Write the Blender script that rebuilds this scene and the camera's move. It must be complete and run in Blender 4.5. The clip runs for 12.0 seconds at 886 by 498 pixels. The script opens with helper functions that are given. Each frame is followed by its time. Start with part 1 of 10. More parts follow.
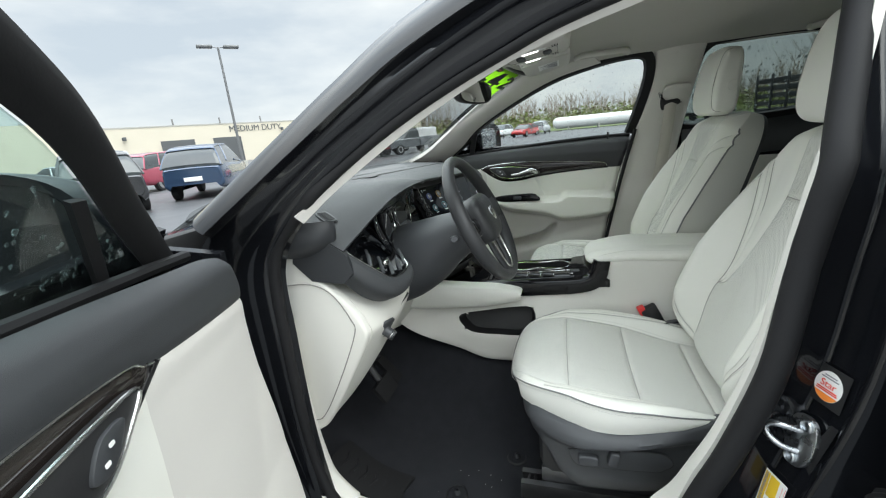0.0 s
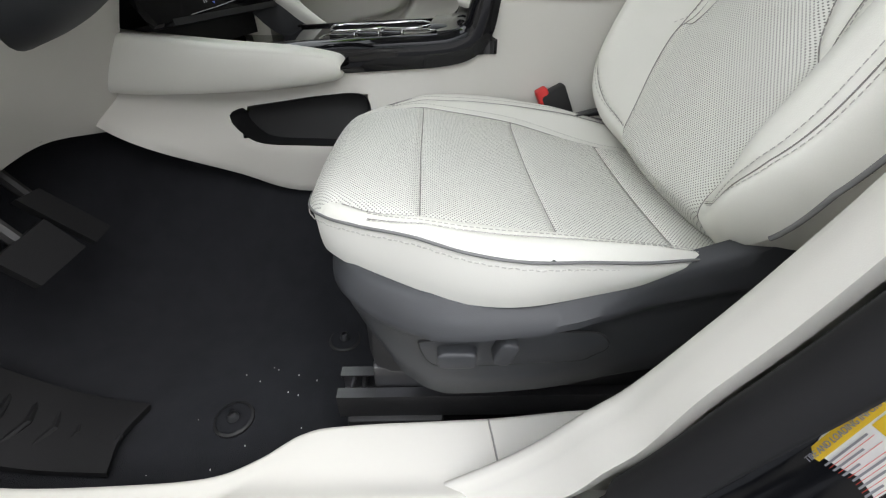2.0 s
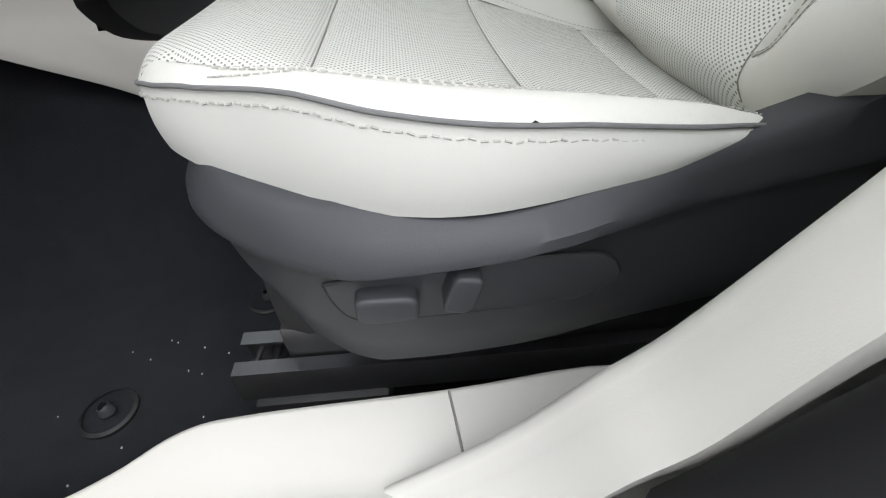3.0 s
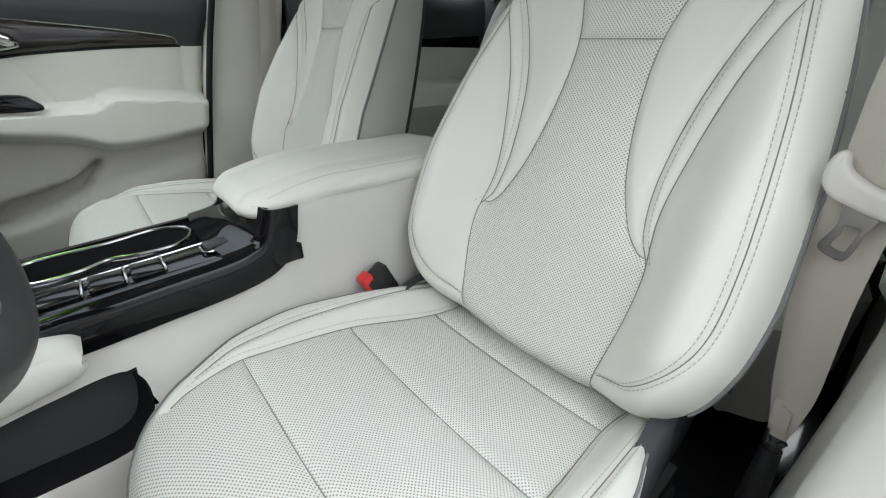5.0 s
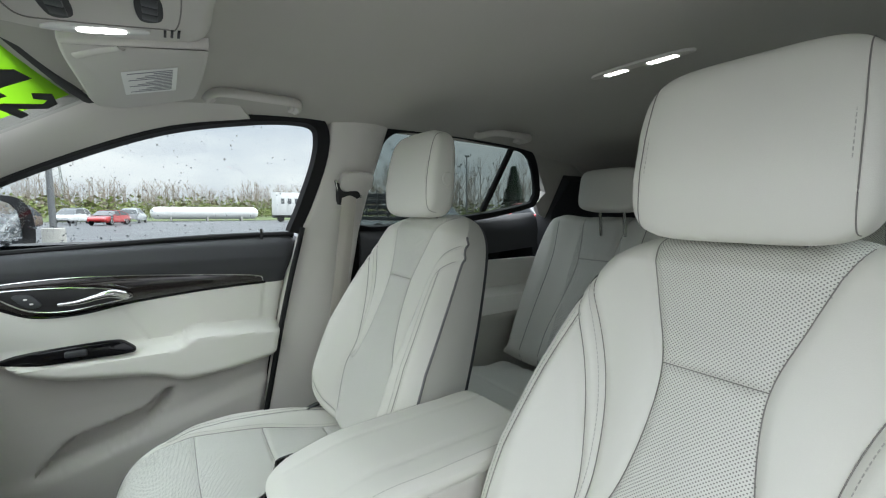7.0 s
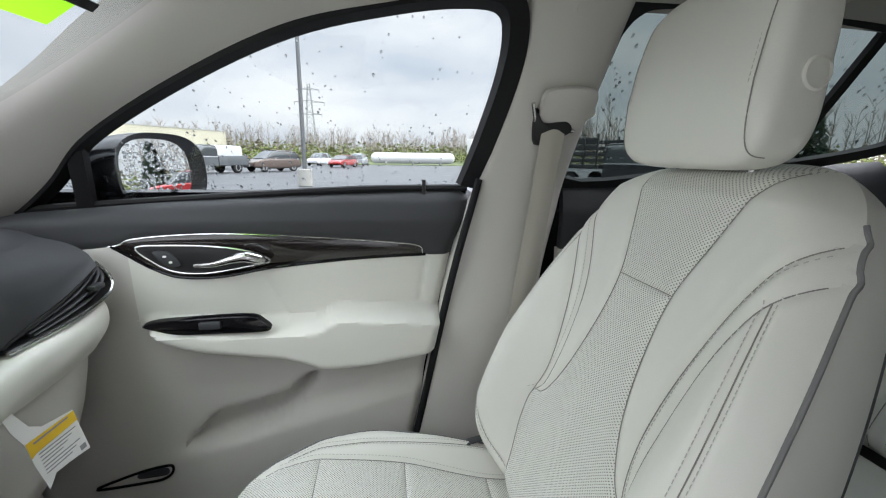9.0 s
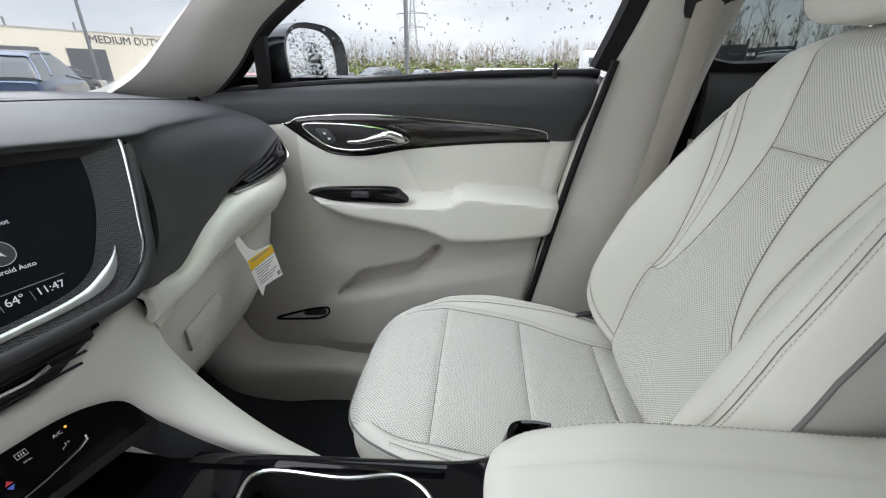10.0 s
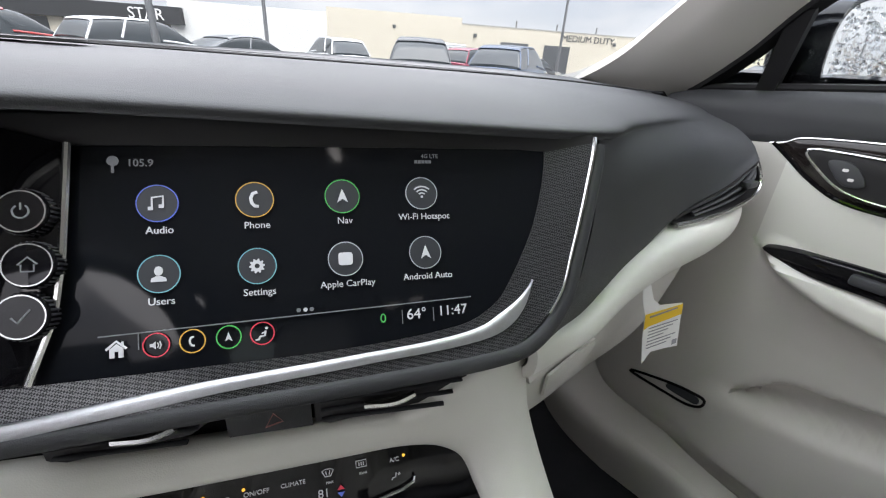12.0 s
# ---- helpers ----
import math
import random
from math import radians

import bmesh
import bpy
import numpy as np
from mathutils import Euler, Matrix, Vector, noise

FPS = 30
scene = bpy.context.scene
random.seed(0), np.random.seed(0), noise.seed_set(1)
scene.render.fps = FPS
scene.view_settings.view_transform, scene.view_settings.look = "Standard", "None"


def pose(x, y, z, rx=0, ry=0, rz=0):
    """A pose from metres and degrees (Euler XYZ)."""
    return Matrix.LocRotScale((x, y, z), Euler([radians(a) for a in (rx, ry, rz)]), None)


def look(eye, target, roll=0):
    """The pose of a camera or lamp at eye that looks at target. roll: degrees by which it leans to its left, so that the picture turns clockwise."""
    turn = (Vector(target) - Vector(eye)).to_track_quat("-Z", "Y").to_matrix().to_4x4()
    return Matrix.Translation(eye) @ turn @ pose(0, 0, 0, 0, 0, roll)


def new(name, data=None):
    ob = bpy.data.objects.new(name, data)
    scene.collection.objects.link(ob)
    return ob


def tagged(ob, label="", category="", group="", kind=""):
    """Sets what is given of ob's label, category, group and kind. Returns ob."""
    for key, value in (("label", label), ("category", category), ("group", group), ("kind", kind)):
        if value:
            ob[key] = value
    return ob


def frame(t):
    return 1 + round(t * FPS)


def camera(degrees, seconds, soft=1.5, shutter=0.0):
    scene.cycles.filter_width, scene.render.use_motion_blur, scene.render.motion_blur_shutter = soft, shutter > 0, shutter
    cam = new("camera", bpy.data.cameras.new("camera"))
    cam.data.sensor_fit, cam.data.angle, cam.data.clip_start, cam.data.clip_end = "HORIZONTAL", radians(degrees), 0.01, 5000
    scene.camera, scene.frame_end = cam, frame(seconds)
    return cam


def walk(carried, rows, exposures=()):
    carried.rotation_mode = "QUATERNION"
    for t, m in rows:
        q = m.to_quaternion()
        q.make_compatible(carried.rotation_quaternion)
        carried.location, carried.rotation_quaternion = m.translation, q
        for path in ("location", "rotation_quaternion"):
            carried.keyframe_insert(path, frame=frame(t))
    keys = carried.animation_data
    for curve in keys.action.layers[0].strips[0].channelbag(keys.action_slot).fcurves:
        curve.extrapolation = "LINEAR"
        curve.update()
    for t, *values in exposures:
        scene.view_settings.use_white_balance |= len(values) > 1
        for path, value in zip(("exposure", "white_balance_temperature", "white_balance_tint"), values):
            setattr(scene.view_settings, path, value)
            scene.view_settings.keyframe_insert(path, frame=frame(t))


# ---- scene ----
cam = camera(94.8, 12.0, 1.15)
PATH = [
    (0, (-1.413, 0.477, 1.326), (0.425, 1.045, 0.782), -5.5),
    (0.5, (-1.332, 0.525, 1.3), (0.569, 0.779, 0.735), -2.8),
    (1, (-1.267, 0.542, 1.29), (0.609, 0.604, 0.598), -0.7),
    (1.5, (-1.125, 0.519, 1.182), (0.632, 0.492, 0.228), 0.3),
    (2, (-0.919, 0.459, 0.969), (0.678, 0.396, -0.233), 1.3),
    (2.5, (-0.855, 0.413, 0.836), (0.643, 0.323, -0.486), 1.8),
    (2.7, (-0.841, 0.407, 0.811), (0.638, 0.295, -0.531), 1.6),
    (4.3, (-0.726, 0.528, 1.045), (0.693, -0.302, -0.095), 0.5),
    (4.5, (-0.706, 0.54, 1.069), (0.674, -0.416, -0.018), 0.9),
    (5, (-0.67, 0.549, 1.104), (0.666, -0.643, 0.213), 1.1),
    (5.5, (-0.638, 0.552, 1.16), (0.671, -0.792, 0.465), 1.1),
    (6, (-0.618, 0.539, 1.215), (0.702, -0.877, 0.712), 0.5),
    (6.5, (-0.604, 0.534, 1.265), (0.816, -0.835, 0.937), -0.0),
    (7, (-0.581, 0.517, 1.31), (1.061, -0.611, 1.131), 0.1),
    (7.2, (-0.546, 0.519, 1.331), (1.182, -0.479, 1.205), 0.2),
    (8.8, (-0.125, 0.369, 1.307), (1.813, -0.006, 0.986), 1.1),
    (9, (-0.121, 0.358, 1.306), (1.808, 0.064, 0.869), 0.8),
    (9.5, (-0.162, 0.369, 1.269), (1.721, 0.3, 0.599), 0.3),
    (10, (-0.217, 0.425, 1.236), (1.613, 0.584, 0.444), 0.3),
    (10.5, (-0.193, 0.435, 1.215), (1.608, 0.749, 0.403), 1.9),
    (11, (-0.114, 0.449, 1.206), (1.615, 1.059, 0.405), 4.7),
    (11.5, (-0.066, 0.535, 1.209), (1.391, 1.635, 0.393), 5.6),
    (12, (-0.062, 0.622, 1.215), (0.961, 2.115, 0.365), 4.0),
]
walk(cam, [(t, look(eye, target, roll)) for t, eye, target, roll in PATH], [(0.0, 0.52, 6450, 5), (1.0, 0.57, 6500, 4), (2.0, 0.62, 6650, 12), (2.7, 0.62, 6620, 13), (4.3, 0.7, 6500, 12), (5.5, 0.78, 6400, 10), (6.0, 0.8, 6360, 9), (7.2, 0.86, 6360, 9), (8.8, 0.92, 6400, 13), (9.5, 0.96, 6420, 15), (10.5, 0.98, 6520, 17), (12.0, 1.05, 6520, 17)])

# world and light: a bright overcast day
SUN_EL, SUN_AZ = 48.0, 200.0
world = bpy.data.worlds.new("overcast_sky")
scene.world = world
world.use_nodes = True
wn, wl = world.node_tree.nodes, world.node_tree.links
wn.clear()
w_out = wn.new("ShaderNodeOutputWorld")
w_bg = wn.new("ShaderNodeBackground")
w_sky = wn.new("ShaderNodeTexSky")
w_sky.sky_type, w_sky.sun_disc = "NISHITA", False
w_sky.sun_elevation, w_sky.sun_rotation = radians(SUN_EL), radians(SUN_AZ)
w_sky.dust_density, w_sky.air_density = 2.0, 1.0
w_gain = wn.new("ShaderNodeMix")
w_gain.data_type, w_gain.blend_type = "RGBA", "MULTIPLY"
w_gain.inputs["Factor"].default_value = 1.0
w_gain.inputs["B"].default_value = (0.085, 0.085, 0.085, 1)
w_co = wn.new("ShaderNodeTexCoord")
w_map = wn.new("ShaderNodeMapping")
w_map.inputs["Scale"].default_value = (1.0, 1.0, 3.2)
w_noise = wn.new("ShaderNodeTexNoise")
w_noise.inputs["Scale"].default_value, w_noise.inputs["Detail"].default_value = 2.3, 7.0
w_noise.inputs["Roughness"].default_value = 0.55
w_ramp = wn.new("ShaderNodeValToRGB")
w_ramp.color_ramp.elements[0].position, w_ramp.color_ramp.elements[0].color = 0.33, (0.60, 0.66, 0.74, 1)
w_ramp.color_ramp.elements[1].position, w_ramp.color_ramp.elements[1].color = 0.66, (0.95, 0.96, 0.97, 1)
w_cover = wn.new("ShaderNodeMix")
w_cover.data_type = "RGBA"
w_cover.inputs["Factor"].default_value = 0.9
wl.new(w_sky.outputs["Color"], w_gain.inputs["A"])
wl.new(w_co.outputs["Generated"], w_map.inputs["Vector"])
wl.new(w_map.outputs["Vector"], w_noise.inputs["Vector"])
wl.new(w_noise.outputs["Fac"], w_ramp.inputs["Fac"])
wl.new(w_gain.outputs["Result"], w_cover.inputs["A"])
wl.new(w_ramp.outputs["Color"], w_cover.inputs["B"])
# an overcast sky is several times brighter overhead than at the horizon
w_sep, w_up, w_zen = wn.new("ShaderNodeSeparateXYZ"), wn.new("ShaderNodeMapRange"), wn.new("ShaderNodeMix")
w_up.interpolation_type = "SMOOTHSTEP"
w_up.inputs["From Min"].default_value, w_up.inputs["From Max"].default_value = 0.30, 0.95
w_up.inputs["To Min"].default_value, w_up.inputs["To Max"].default_value = 0.70, 3.6
w_zen.data_type, w_zen.blend_type = "RGBA", "MULTIPLY"
w_zen.inputs["Factor"].default_value = 1.0
wl.new(w_co.outputs["Generated"], w_sep.inputs["Vector"])
wl.new(w_sep.outputs["Z"], w_up.inputs["Value"])
wl.new(w_cover.outputs["Result"], w_zen.inputs["A"])
wl.new(w_up.outputs["Result"], w_zen.inputs["B"])
wl.new(w_zen.outputs["Result"], w_bg.inputs["Color"])
w_bg.inputs["Strength"].default_value = 1.15
wl.new(w_bg.outputs["Background"], w_out.inputs["Surface"])
sun = new("sun", bpy.data.lights.new("sun", "SUN"))
sun.data.energy, sun.data.angle, sun.data.color = 1.5, radians(60), (0.97, 0.985, 0.96)
# area lamps added at the windscreen and open driver's doorway to brighten the cabin
for nm, eye, aim, sx, sy, watts in (("windscreen_sky_light", (0.0, 1.06, 1.40), (0.0, 0.55, 0.80), 1.15, 0.62, 2.8), ("doorway_sky_light", (-0.93, 0.62, 1.20), (0.4, 0.45, 0.85), 0.75, 0.85, 0.6)):
    lamp = new(nm, bpy.data.lights.new(nm, "AREA"))
    lamp.data.shape, lamp.data.size, lamp.data.size_y, lamp.data.energy, lamp.data.color = "RECTANGLE", sx, sy, watts, (0.97, 0.985, 1.0)
    lamp.matrix_world = look(eye, aim)
sun.matrix_world = look(Vector((0, 0, 30)) + 20 * Vector((math.sin(radians(SUN_AZ)) * math.cos(radians(SUN_EL)), math.cos(radians(SUN_AZ)) * math.cos(radians(SUN_EL)), math.sin(radians(SUN_EL)))), (0, 0, 30))


# ---- materials ----
def tree(name):
    m = bpy.data.materials.new(name)
    m.use_nodes = True
    return m, m.node_tree.nodes, m.node_tree.links, m.node_tree.nodes["Principled BSDF"]


def surface(name, col, rough=0.5, metal=0.0, var=0.06, scale=9.0, fine=260.0, bump=0.12, dist=0.0006, coat=0.0, rvar=0.08, spec=0.5, cells=False):
    """A plain material with colour and gloss varied at two scales and a fine relief."""
    m, n, l, b = tree(name)
    co = n.new("ShaderNodeTexCoord")
    big, small = n.new("ShaderNodeTexNoise"), n.new("ShaderNodeTexVoronoi" if cells else "ShaderNodeTexNoise")
    big.inputs["Scale"].default_value, big.inputs["Detail"].default_value = scale, 4
    small.inputs["Scale"].default_value = fine
    l.new(co.outputs["Object"], big.inputs["Vector"])
    l.new(co.outputs["Object"], small.inputs["Vector"])
    out = small.outputs["Distance"] if cells else small.outputs["Fac"]
    rnd = n.new("ShaderNodeObjectInfo")
    dark, lite = [max(0, c * (1 - var)) for c in col], [min(1, c * (1 + var)) for c in col]
    mix = n.new("ShaderNodeMix")
    mix.data_type = "RGBA"
    mix.inputs["A"].default_value, mix.inputs["B"].default_value = (*dark, 1), (*lite, 1)
    add = n.new("ShaderNodeMath")
    add.operation = "MULTIPLY_ADD"
    l.new(out, add.inputs[0])
    add.inputs[1].default_value = 0.35
    sub = n.new("ShaderNodeMath")
    sub.operation = "MULTIPLY"
    sub.inputs[1].default_value = 0.75
    l.new(big.outputs["Fac"], sub.inputs[0])
    l.new(sub.outputs["Value"], add.inputs[2])
    l.new(add.outputs["Value"], mix.inputs["Factor"])
    l.new(mix.outputs["Result"], b.inputs["Base Color"])
    r = n.new("ShaderNodeMapRange")
    r.inputs["To Min"].default_value, r.inputs["To Max"].default_value = max(0.01, rough - rvar), min(1, rough + rvar)
    l.new(big.outputs["Fac"], r.inputs["Value"])
    l.new(r.outputs["Result"], b.inputs["Roughness"])
    b.inputs["Metallic"].default_value, b.inputs["Coat Weight"].default_value = metal, coat
    b.inputs["Coat Roughness"].default_value = 0.04
    b.inputs["Specular IOR Level"].default_value = spec
    if bump:
        bp = n.new("ShaderNodeBump")
        bp.inputs["Strength"].default_value, bp.inputs["Distance"].default_value = bump, dist
        l.new(out, bp.inputs["Height"])
        l.new(bp.outputs["Normal"], b.inputs["Normal"])
    return m


def dotted(name, col, hole, pitch, radius, rough):
    """Leather punched with staggered rows of small holes, laid out on the surface's own metres."""
    m, n, l, b = tree(name)
    uv = n.new("ShaderNodeUVMap")
    uv.uv_map = "metres"
    dists = []
    for off in (0.0, 0.5):
        mp = n.new("ShaderNodeMapping")
        mp.inputs["Scale"].default_value = (1 / pitch, 1 / pitch, 1)
        mp.inputs["Location"].default_value = (off, off, 0)
        fr = n.new("ShaderNodeVectorMath")
        fr.operation = "FRACTION"
        sb = n.new("ShaderNodeVectorMath")
        sb.operation = "SUBTRACT"
        sb.inputs[1].default_value = (0.5, 0.5, 0)
        ln = n.new("ShaderNodeVectorMath")
        ln.operation = "LENGTH"
        l.new(uv.outputs["UV"], mp.inputs["Vector"])
        l.new(mp.outputs["Vector"], fr.inputs[0])
        l.new(fr.outputs["Vector"], sb.inputs[0])
        l.new(sb.outputs["Vector"], ln.inputs[0])
        dists.append(ln)
    mn = n.new("ShaderNodeMath")
    mn.operation = "MINIMUM"
    l.new(dists[0].outputs["Value"], mn.inputs[0])
    l.new(dists[1].outputs["Value"], mn.inputs[1])
    st = n.new("ShaderNodeMapRange")
    st.interpolation_type = "SMOOTHSTEP"
    st.inputs["From Min"].default_value, st.inputs["From Max"].default_value = radius * 0.75 / pitch, radius * 1.25 / pitch
    l.new(mn.outputs["Value"], st.inputs["Value"])
    co, big = n.new("ShaderNodeTexCoord"), n.new("ShaderNodeTexNoise")
    big.inputs["Scale"].default_value = 14.0
    l.new(co.outputs["Object"], big.inputs["Vector"])
    tint = n.new("ShaderNodeMix")
    tint.data_type = "RGBA"
    tint.inputs["A"].default_value, tint.inputs["B"].default_value = (*[c * 0.95 for c in col], 1), (*[c * 1.04 for c in col], 1)
    l.new(big.outputs["Fac"], tint.inputs["Factor"])
    mix = n.new("ShaderNodeMix")
    mix.data_type = "RGBA"
    mix.inputs["A"].default_value = (*hole, 1)
    l.new(tint.outputs["Result"], mix.inputs["B"])
    l.new(st.outputs["Result"], mix.inputs["Factor"])
    l.new(mix.outputs["Result"], b.inputs["Base Color"])
    b.inputs["Roughness"].default_value = rough
    bp = n.new("ShaderNodeBump")
    bp.inputs["Strength"].default_value, bp.inputs["Distance"].default_value = 0.5, 0.0008
    l.new(st.outputs["Result"], bp.inputs["Height"])
    l.new(bp.outputs["Normal"], b.inputs["Normal"])
    return m


def glazing(name, tint, gloss=1.0, ior=1.5):
    """Clear automotive glass: light passes straight through, and the surface mirrors by Fresnel."""
    m, n, l, b = tree(name)
    n.remove(b)
    out = n["Material Output"]
    tr, gl, fr, mx = n.new("ShaderNodeBsdfTransparent"), n.new("ShaderNodeBsdfGlossy"), n.new("ShaderNodeLayerWeight"), n.new("ShaderNodeMixShader")
    tr.inputs["Color"].default_value = (*tint, 1)
    gl.inputs["Roughness"].default_value, gl.inputs["Color"].default_value = 0.01, (gloss, gloss, gloss, 1)
    fr.inputs["Blend"].default_value = 0.5
    pw, ad = n.new("ShaderNodeMath"), n.new("ShaderNodeMath")
    pw.operation, ad.operation = "POWER", "MULTIPLY_ADD"
    pw.inputs[1].default_value = 5.0
    f0 = ((ior - 1) / (ior + 1)) ** 2
    ad.inputs[1].default_value, ad.inputs[2].default_value = 1 - f0, f0
    l.new(fr.outputs["Facing"], pw.inputs[0])
    l.new(pw.outputs["Value"], ad.inputs[0])
    l.new(ad.outputs["Value"], mx.inputs[0])
    l.new(tr.outputs["BSDF"], mx.inputs[1])
    l.new(gl.outputs["BSDF"], mx.inputs[2])
    l.new(mx.outputs["Shader"], out.inputs["Surface"])
    return m


def lit(name, col, strength):
    m, n, l, b = tree(name)
    b.inputs["Base Color"].default_value = (*col, 1)
    b.inputs["Emission Color"].default_value, b.inputs["Emission Strength"].default_value = (*col, 1), strength
    return m


CREAM = (0.70, 0.695, 0.64)
M_LEATHER = surface("cream_leather", CREAM, 0.45, var=0.035, scale=7, fine=900, bump=0.22, dist=0.0004, cells=True)
M_PERF = dotted("perforated_cream_leather", (0.69, 0.69, 0.64), (0.17, 0.165, 0.155), 0.0047, 0.00078, 0.5)
M_WEAVE = surface("cream_side_vinyl", (0.64, 0.635, 0.59), 0.6, var=0.03, fine=700, bump=0.3, dist=0.0004)
M_CREAMTRIM = surface("cream_moulded_trim", (0.62, 0.605, 0.56), 0.65, var=0.03, scale=5, fine=1100, bump=0.25, dist=0.0003)
M_TAUPE = surface("pillar_trim_greige", (0.57, 0.55, 0.515), 0.7, var=0.04, scale=5, fine=900, bump=0.25, dist=0.0003)
M_ROOF = surface("woven_headliner", (0.46, 0.445, 0.41), 0.95, var=0.06, scale=6, fine=700, bump=0.5, dist=0.0006)
M_BLACK = surface("soft_black_pad", (0.031, 0.033, 0.036), 0.6, var=0.15, scale=8, fine=1200, bump=0.45, dist=0.0004, cells=True)
M_BLACKLEATHER = surface("black_leather", (0.028, 0.029, 0.031), 0.45, var=0.15, fine=1100, bump=0.4, dist=0.0004, cells=True)
M_PLASTIC = surface("charcoal_plastic", (0.036, 0.038, 0.042), 0.5, var=0.12, fine=1300, bump=0.35, dist=0.0003)
M_DEEP = surface("deep_black_plastic", (0.012, 0.012, 0.013), 0.6, var=0.2, fine=500, bump=0.1)
M_GLOSS = surface("piano_black", (0.005, 0.005, 0.006), 0.04, var=0.1, bump=0, rvar=0.015, coat=0.0, spec=0.32)
M_WOODGLOSS = surface("dark_gloss_trim", (0.016, 0.013, 0.012), 0.1, var=0.35, scale=14, fine=60, bump=0, rvar=0.03, coat=0.5)
M_CHROME = surface("satin_chrome", (0.62, 0.62, 0.61), 0.2, 1.0, var=0.03, bump=0, rvar=0.05)
M_ZINC = surface("bright_zinc", (0.58, 0.60, 0.62), 0.28, 1.0, var=0.12, scale=60, bump=0.05)
M_STEEL = surface("oiled_rail_steel", (0.10, 0.10, 0.105), 0.35, 0.9, var=0.2, scale=40, bump=0.05)
M_CARPET = surface("black_carpet", (0.024, 0.025, 0.029), 0.98, var=0.35, scale=26, fine=900, bump=1.0, dist=0.0025, rvar=0.02, spec=0.15)
M_RUBBER = surface("black_rubber_seal", (0.011, 0.011, 0.012), 0.65, var=0.15, fine=300, bump=0.15, spec=0.25)
M_PAINT = surface("black_car_paint", (0.006, 0.0065, 0.008), 0.10, var=0.2, scale=30, bump=0, rvar=0.04, coat=0.15, spec=0.3)
M_THREAD = surface("grey_thread", (0.46, 0.45, 0.42), 0.8, var=0.1, bump=0)
M_PIPE = surface("grey_piping", (0.17, 0.17, 0.17), 0.7, var=0.1, fine=900, bump=0.4)
M_GROOVE = surface("seam_thread", (0.25, 0.24, 0.225), 0.9, var=0.08, bump=0)
M_RED = surface("red_button_plastic", (0.62, 0.03, 0.03), 0.4, var=0.06, bump=0.05)
M_BELT = surface("belt_webbing", (0.44, 0.415, 0.365), 0.8, var=0.05, fine=500, bump=0.6, dist=0.0005)
M_WHITE = surface("white_paper", (0.82, 0.82, 0.80), 0.6, var=0.02, bump=0.05)
M_YELLOW = surface("yellow_print", (0.80, 0.52, 0.03), 0.6, var=0.03, bump=0.02)
M_INK = surface("grey_print", (0.27, 0.27, 0.29), 0.7, var=0.1, bump=0)
M_REDINK = surface("red_print", (0.75, 0.05, 0.03), 0.6, var=0.05, bump=0)
M_ORANGE = surface("orange_print", (0.85, 0.25, 0.04), 0.6, var=0.05, bump=0)
M_GLASS = glazing("clear_glass", (0.86, 0.882, 0.878), 0.5)
M_TEAL = glazing("green_tinted_glass", (0.78, 0.87, 0.85), 0.5)
M_TINT = glazing("privacy_glass", (0.46, 0.50, 0.49), 0.5)
M_SHIELD = glazing("windscreen_glass", (0.86, 0.878, 0.872), 0.3)
M_DROP = glazing("water_drop", (0.97, 0.98, 0.98), 1.0, 1.33)
M_MIRROR = surface("mirror_silver", (0.86, 0.87, 0.87), 0.02, 1.0, var=0.01, bump=0, rvar=0.01)
M_SCREEN = surface("display_glass", (0.006, 0.007, 0.009), 0.06, var=0.1, bump=0, rvar=0.02, coat=0.0, spec=0.22)


# ---- mesh tools ----
def thing(name, base, label="", category="", group="", kind=""):
    ob = new(name)
    ob.empty_display_size = 0.05
    ob.location = base
    return tagged(ob, label, category, group, kind)


def base_of(ob):
    v = Vector((0, 0, 0))
    while ob is not None:
        v = v + ob.location
        ob = ob.parent
    return v


def part(name, shape, material, parent=None, label="", category="", kind="", smooth=40, uv=None, group=""):
    """Links vertices and faces, given in world metres, as one mesh object under a thing."""
    verts, faces = shape
    v = np.asarray(verts, float)
    me = bpy.data.meshes.new(name)
    b = base_of(parent) if parent is not None else Vector((0, 0, 0))
    me.from_pydata((v - np.array(b)).tolist(), [], [tuple(int(i) for i in f) for f in faces])
    if uv is not None:
        lay = me.uv_layers.new(name="metres")
        idx = np.zeros(len(me.loops), int)
        me.loops.foreach_get("vertex_index", idx)
        lay.data.foreach_set("uv", np.asarray(uv, float)[idx].ravel())
    me.materials.append(material)
    bm = bmesh.new()
    bm.from_mesh(me)
    bmesh.ops.recalc_face_normals(bm, faces=bm.faces[:])
    bm.to_mesh(me)
    bm.free()
    me.shade_smooth()
    me.set_sharp_from_angle(angle=radians(smooth))
    ob = new(name, me)
    ob.parent = parent
    return tagged(ob, label, category, group, kind)


def join(*shapes):
    vs, fs, n = [], [], 0
    for v, f in shapes:
        vs.append(np.asarray(v, float))
        fs += [tuple(i + n for i in face) for face in f]
        n += len(v)
    return np.concatenate(vs), fs


def from_bm(bm):
    bm.verts.index_update()
    v = np.array([tuple(x.co) for x in bm.verts])
    f = [tuple(x.index for x in face.verts) for face in bm.faces]
    bm.free()
    return v, f


def moved(shape, m):
    v = np.asarray(shape[0], float)
    a = np.array(m)
    return v @ a[:3, :3].T + a[:3, 3], shape[1]


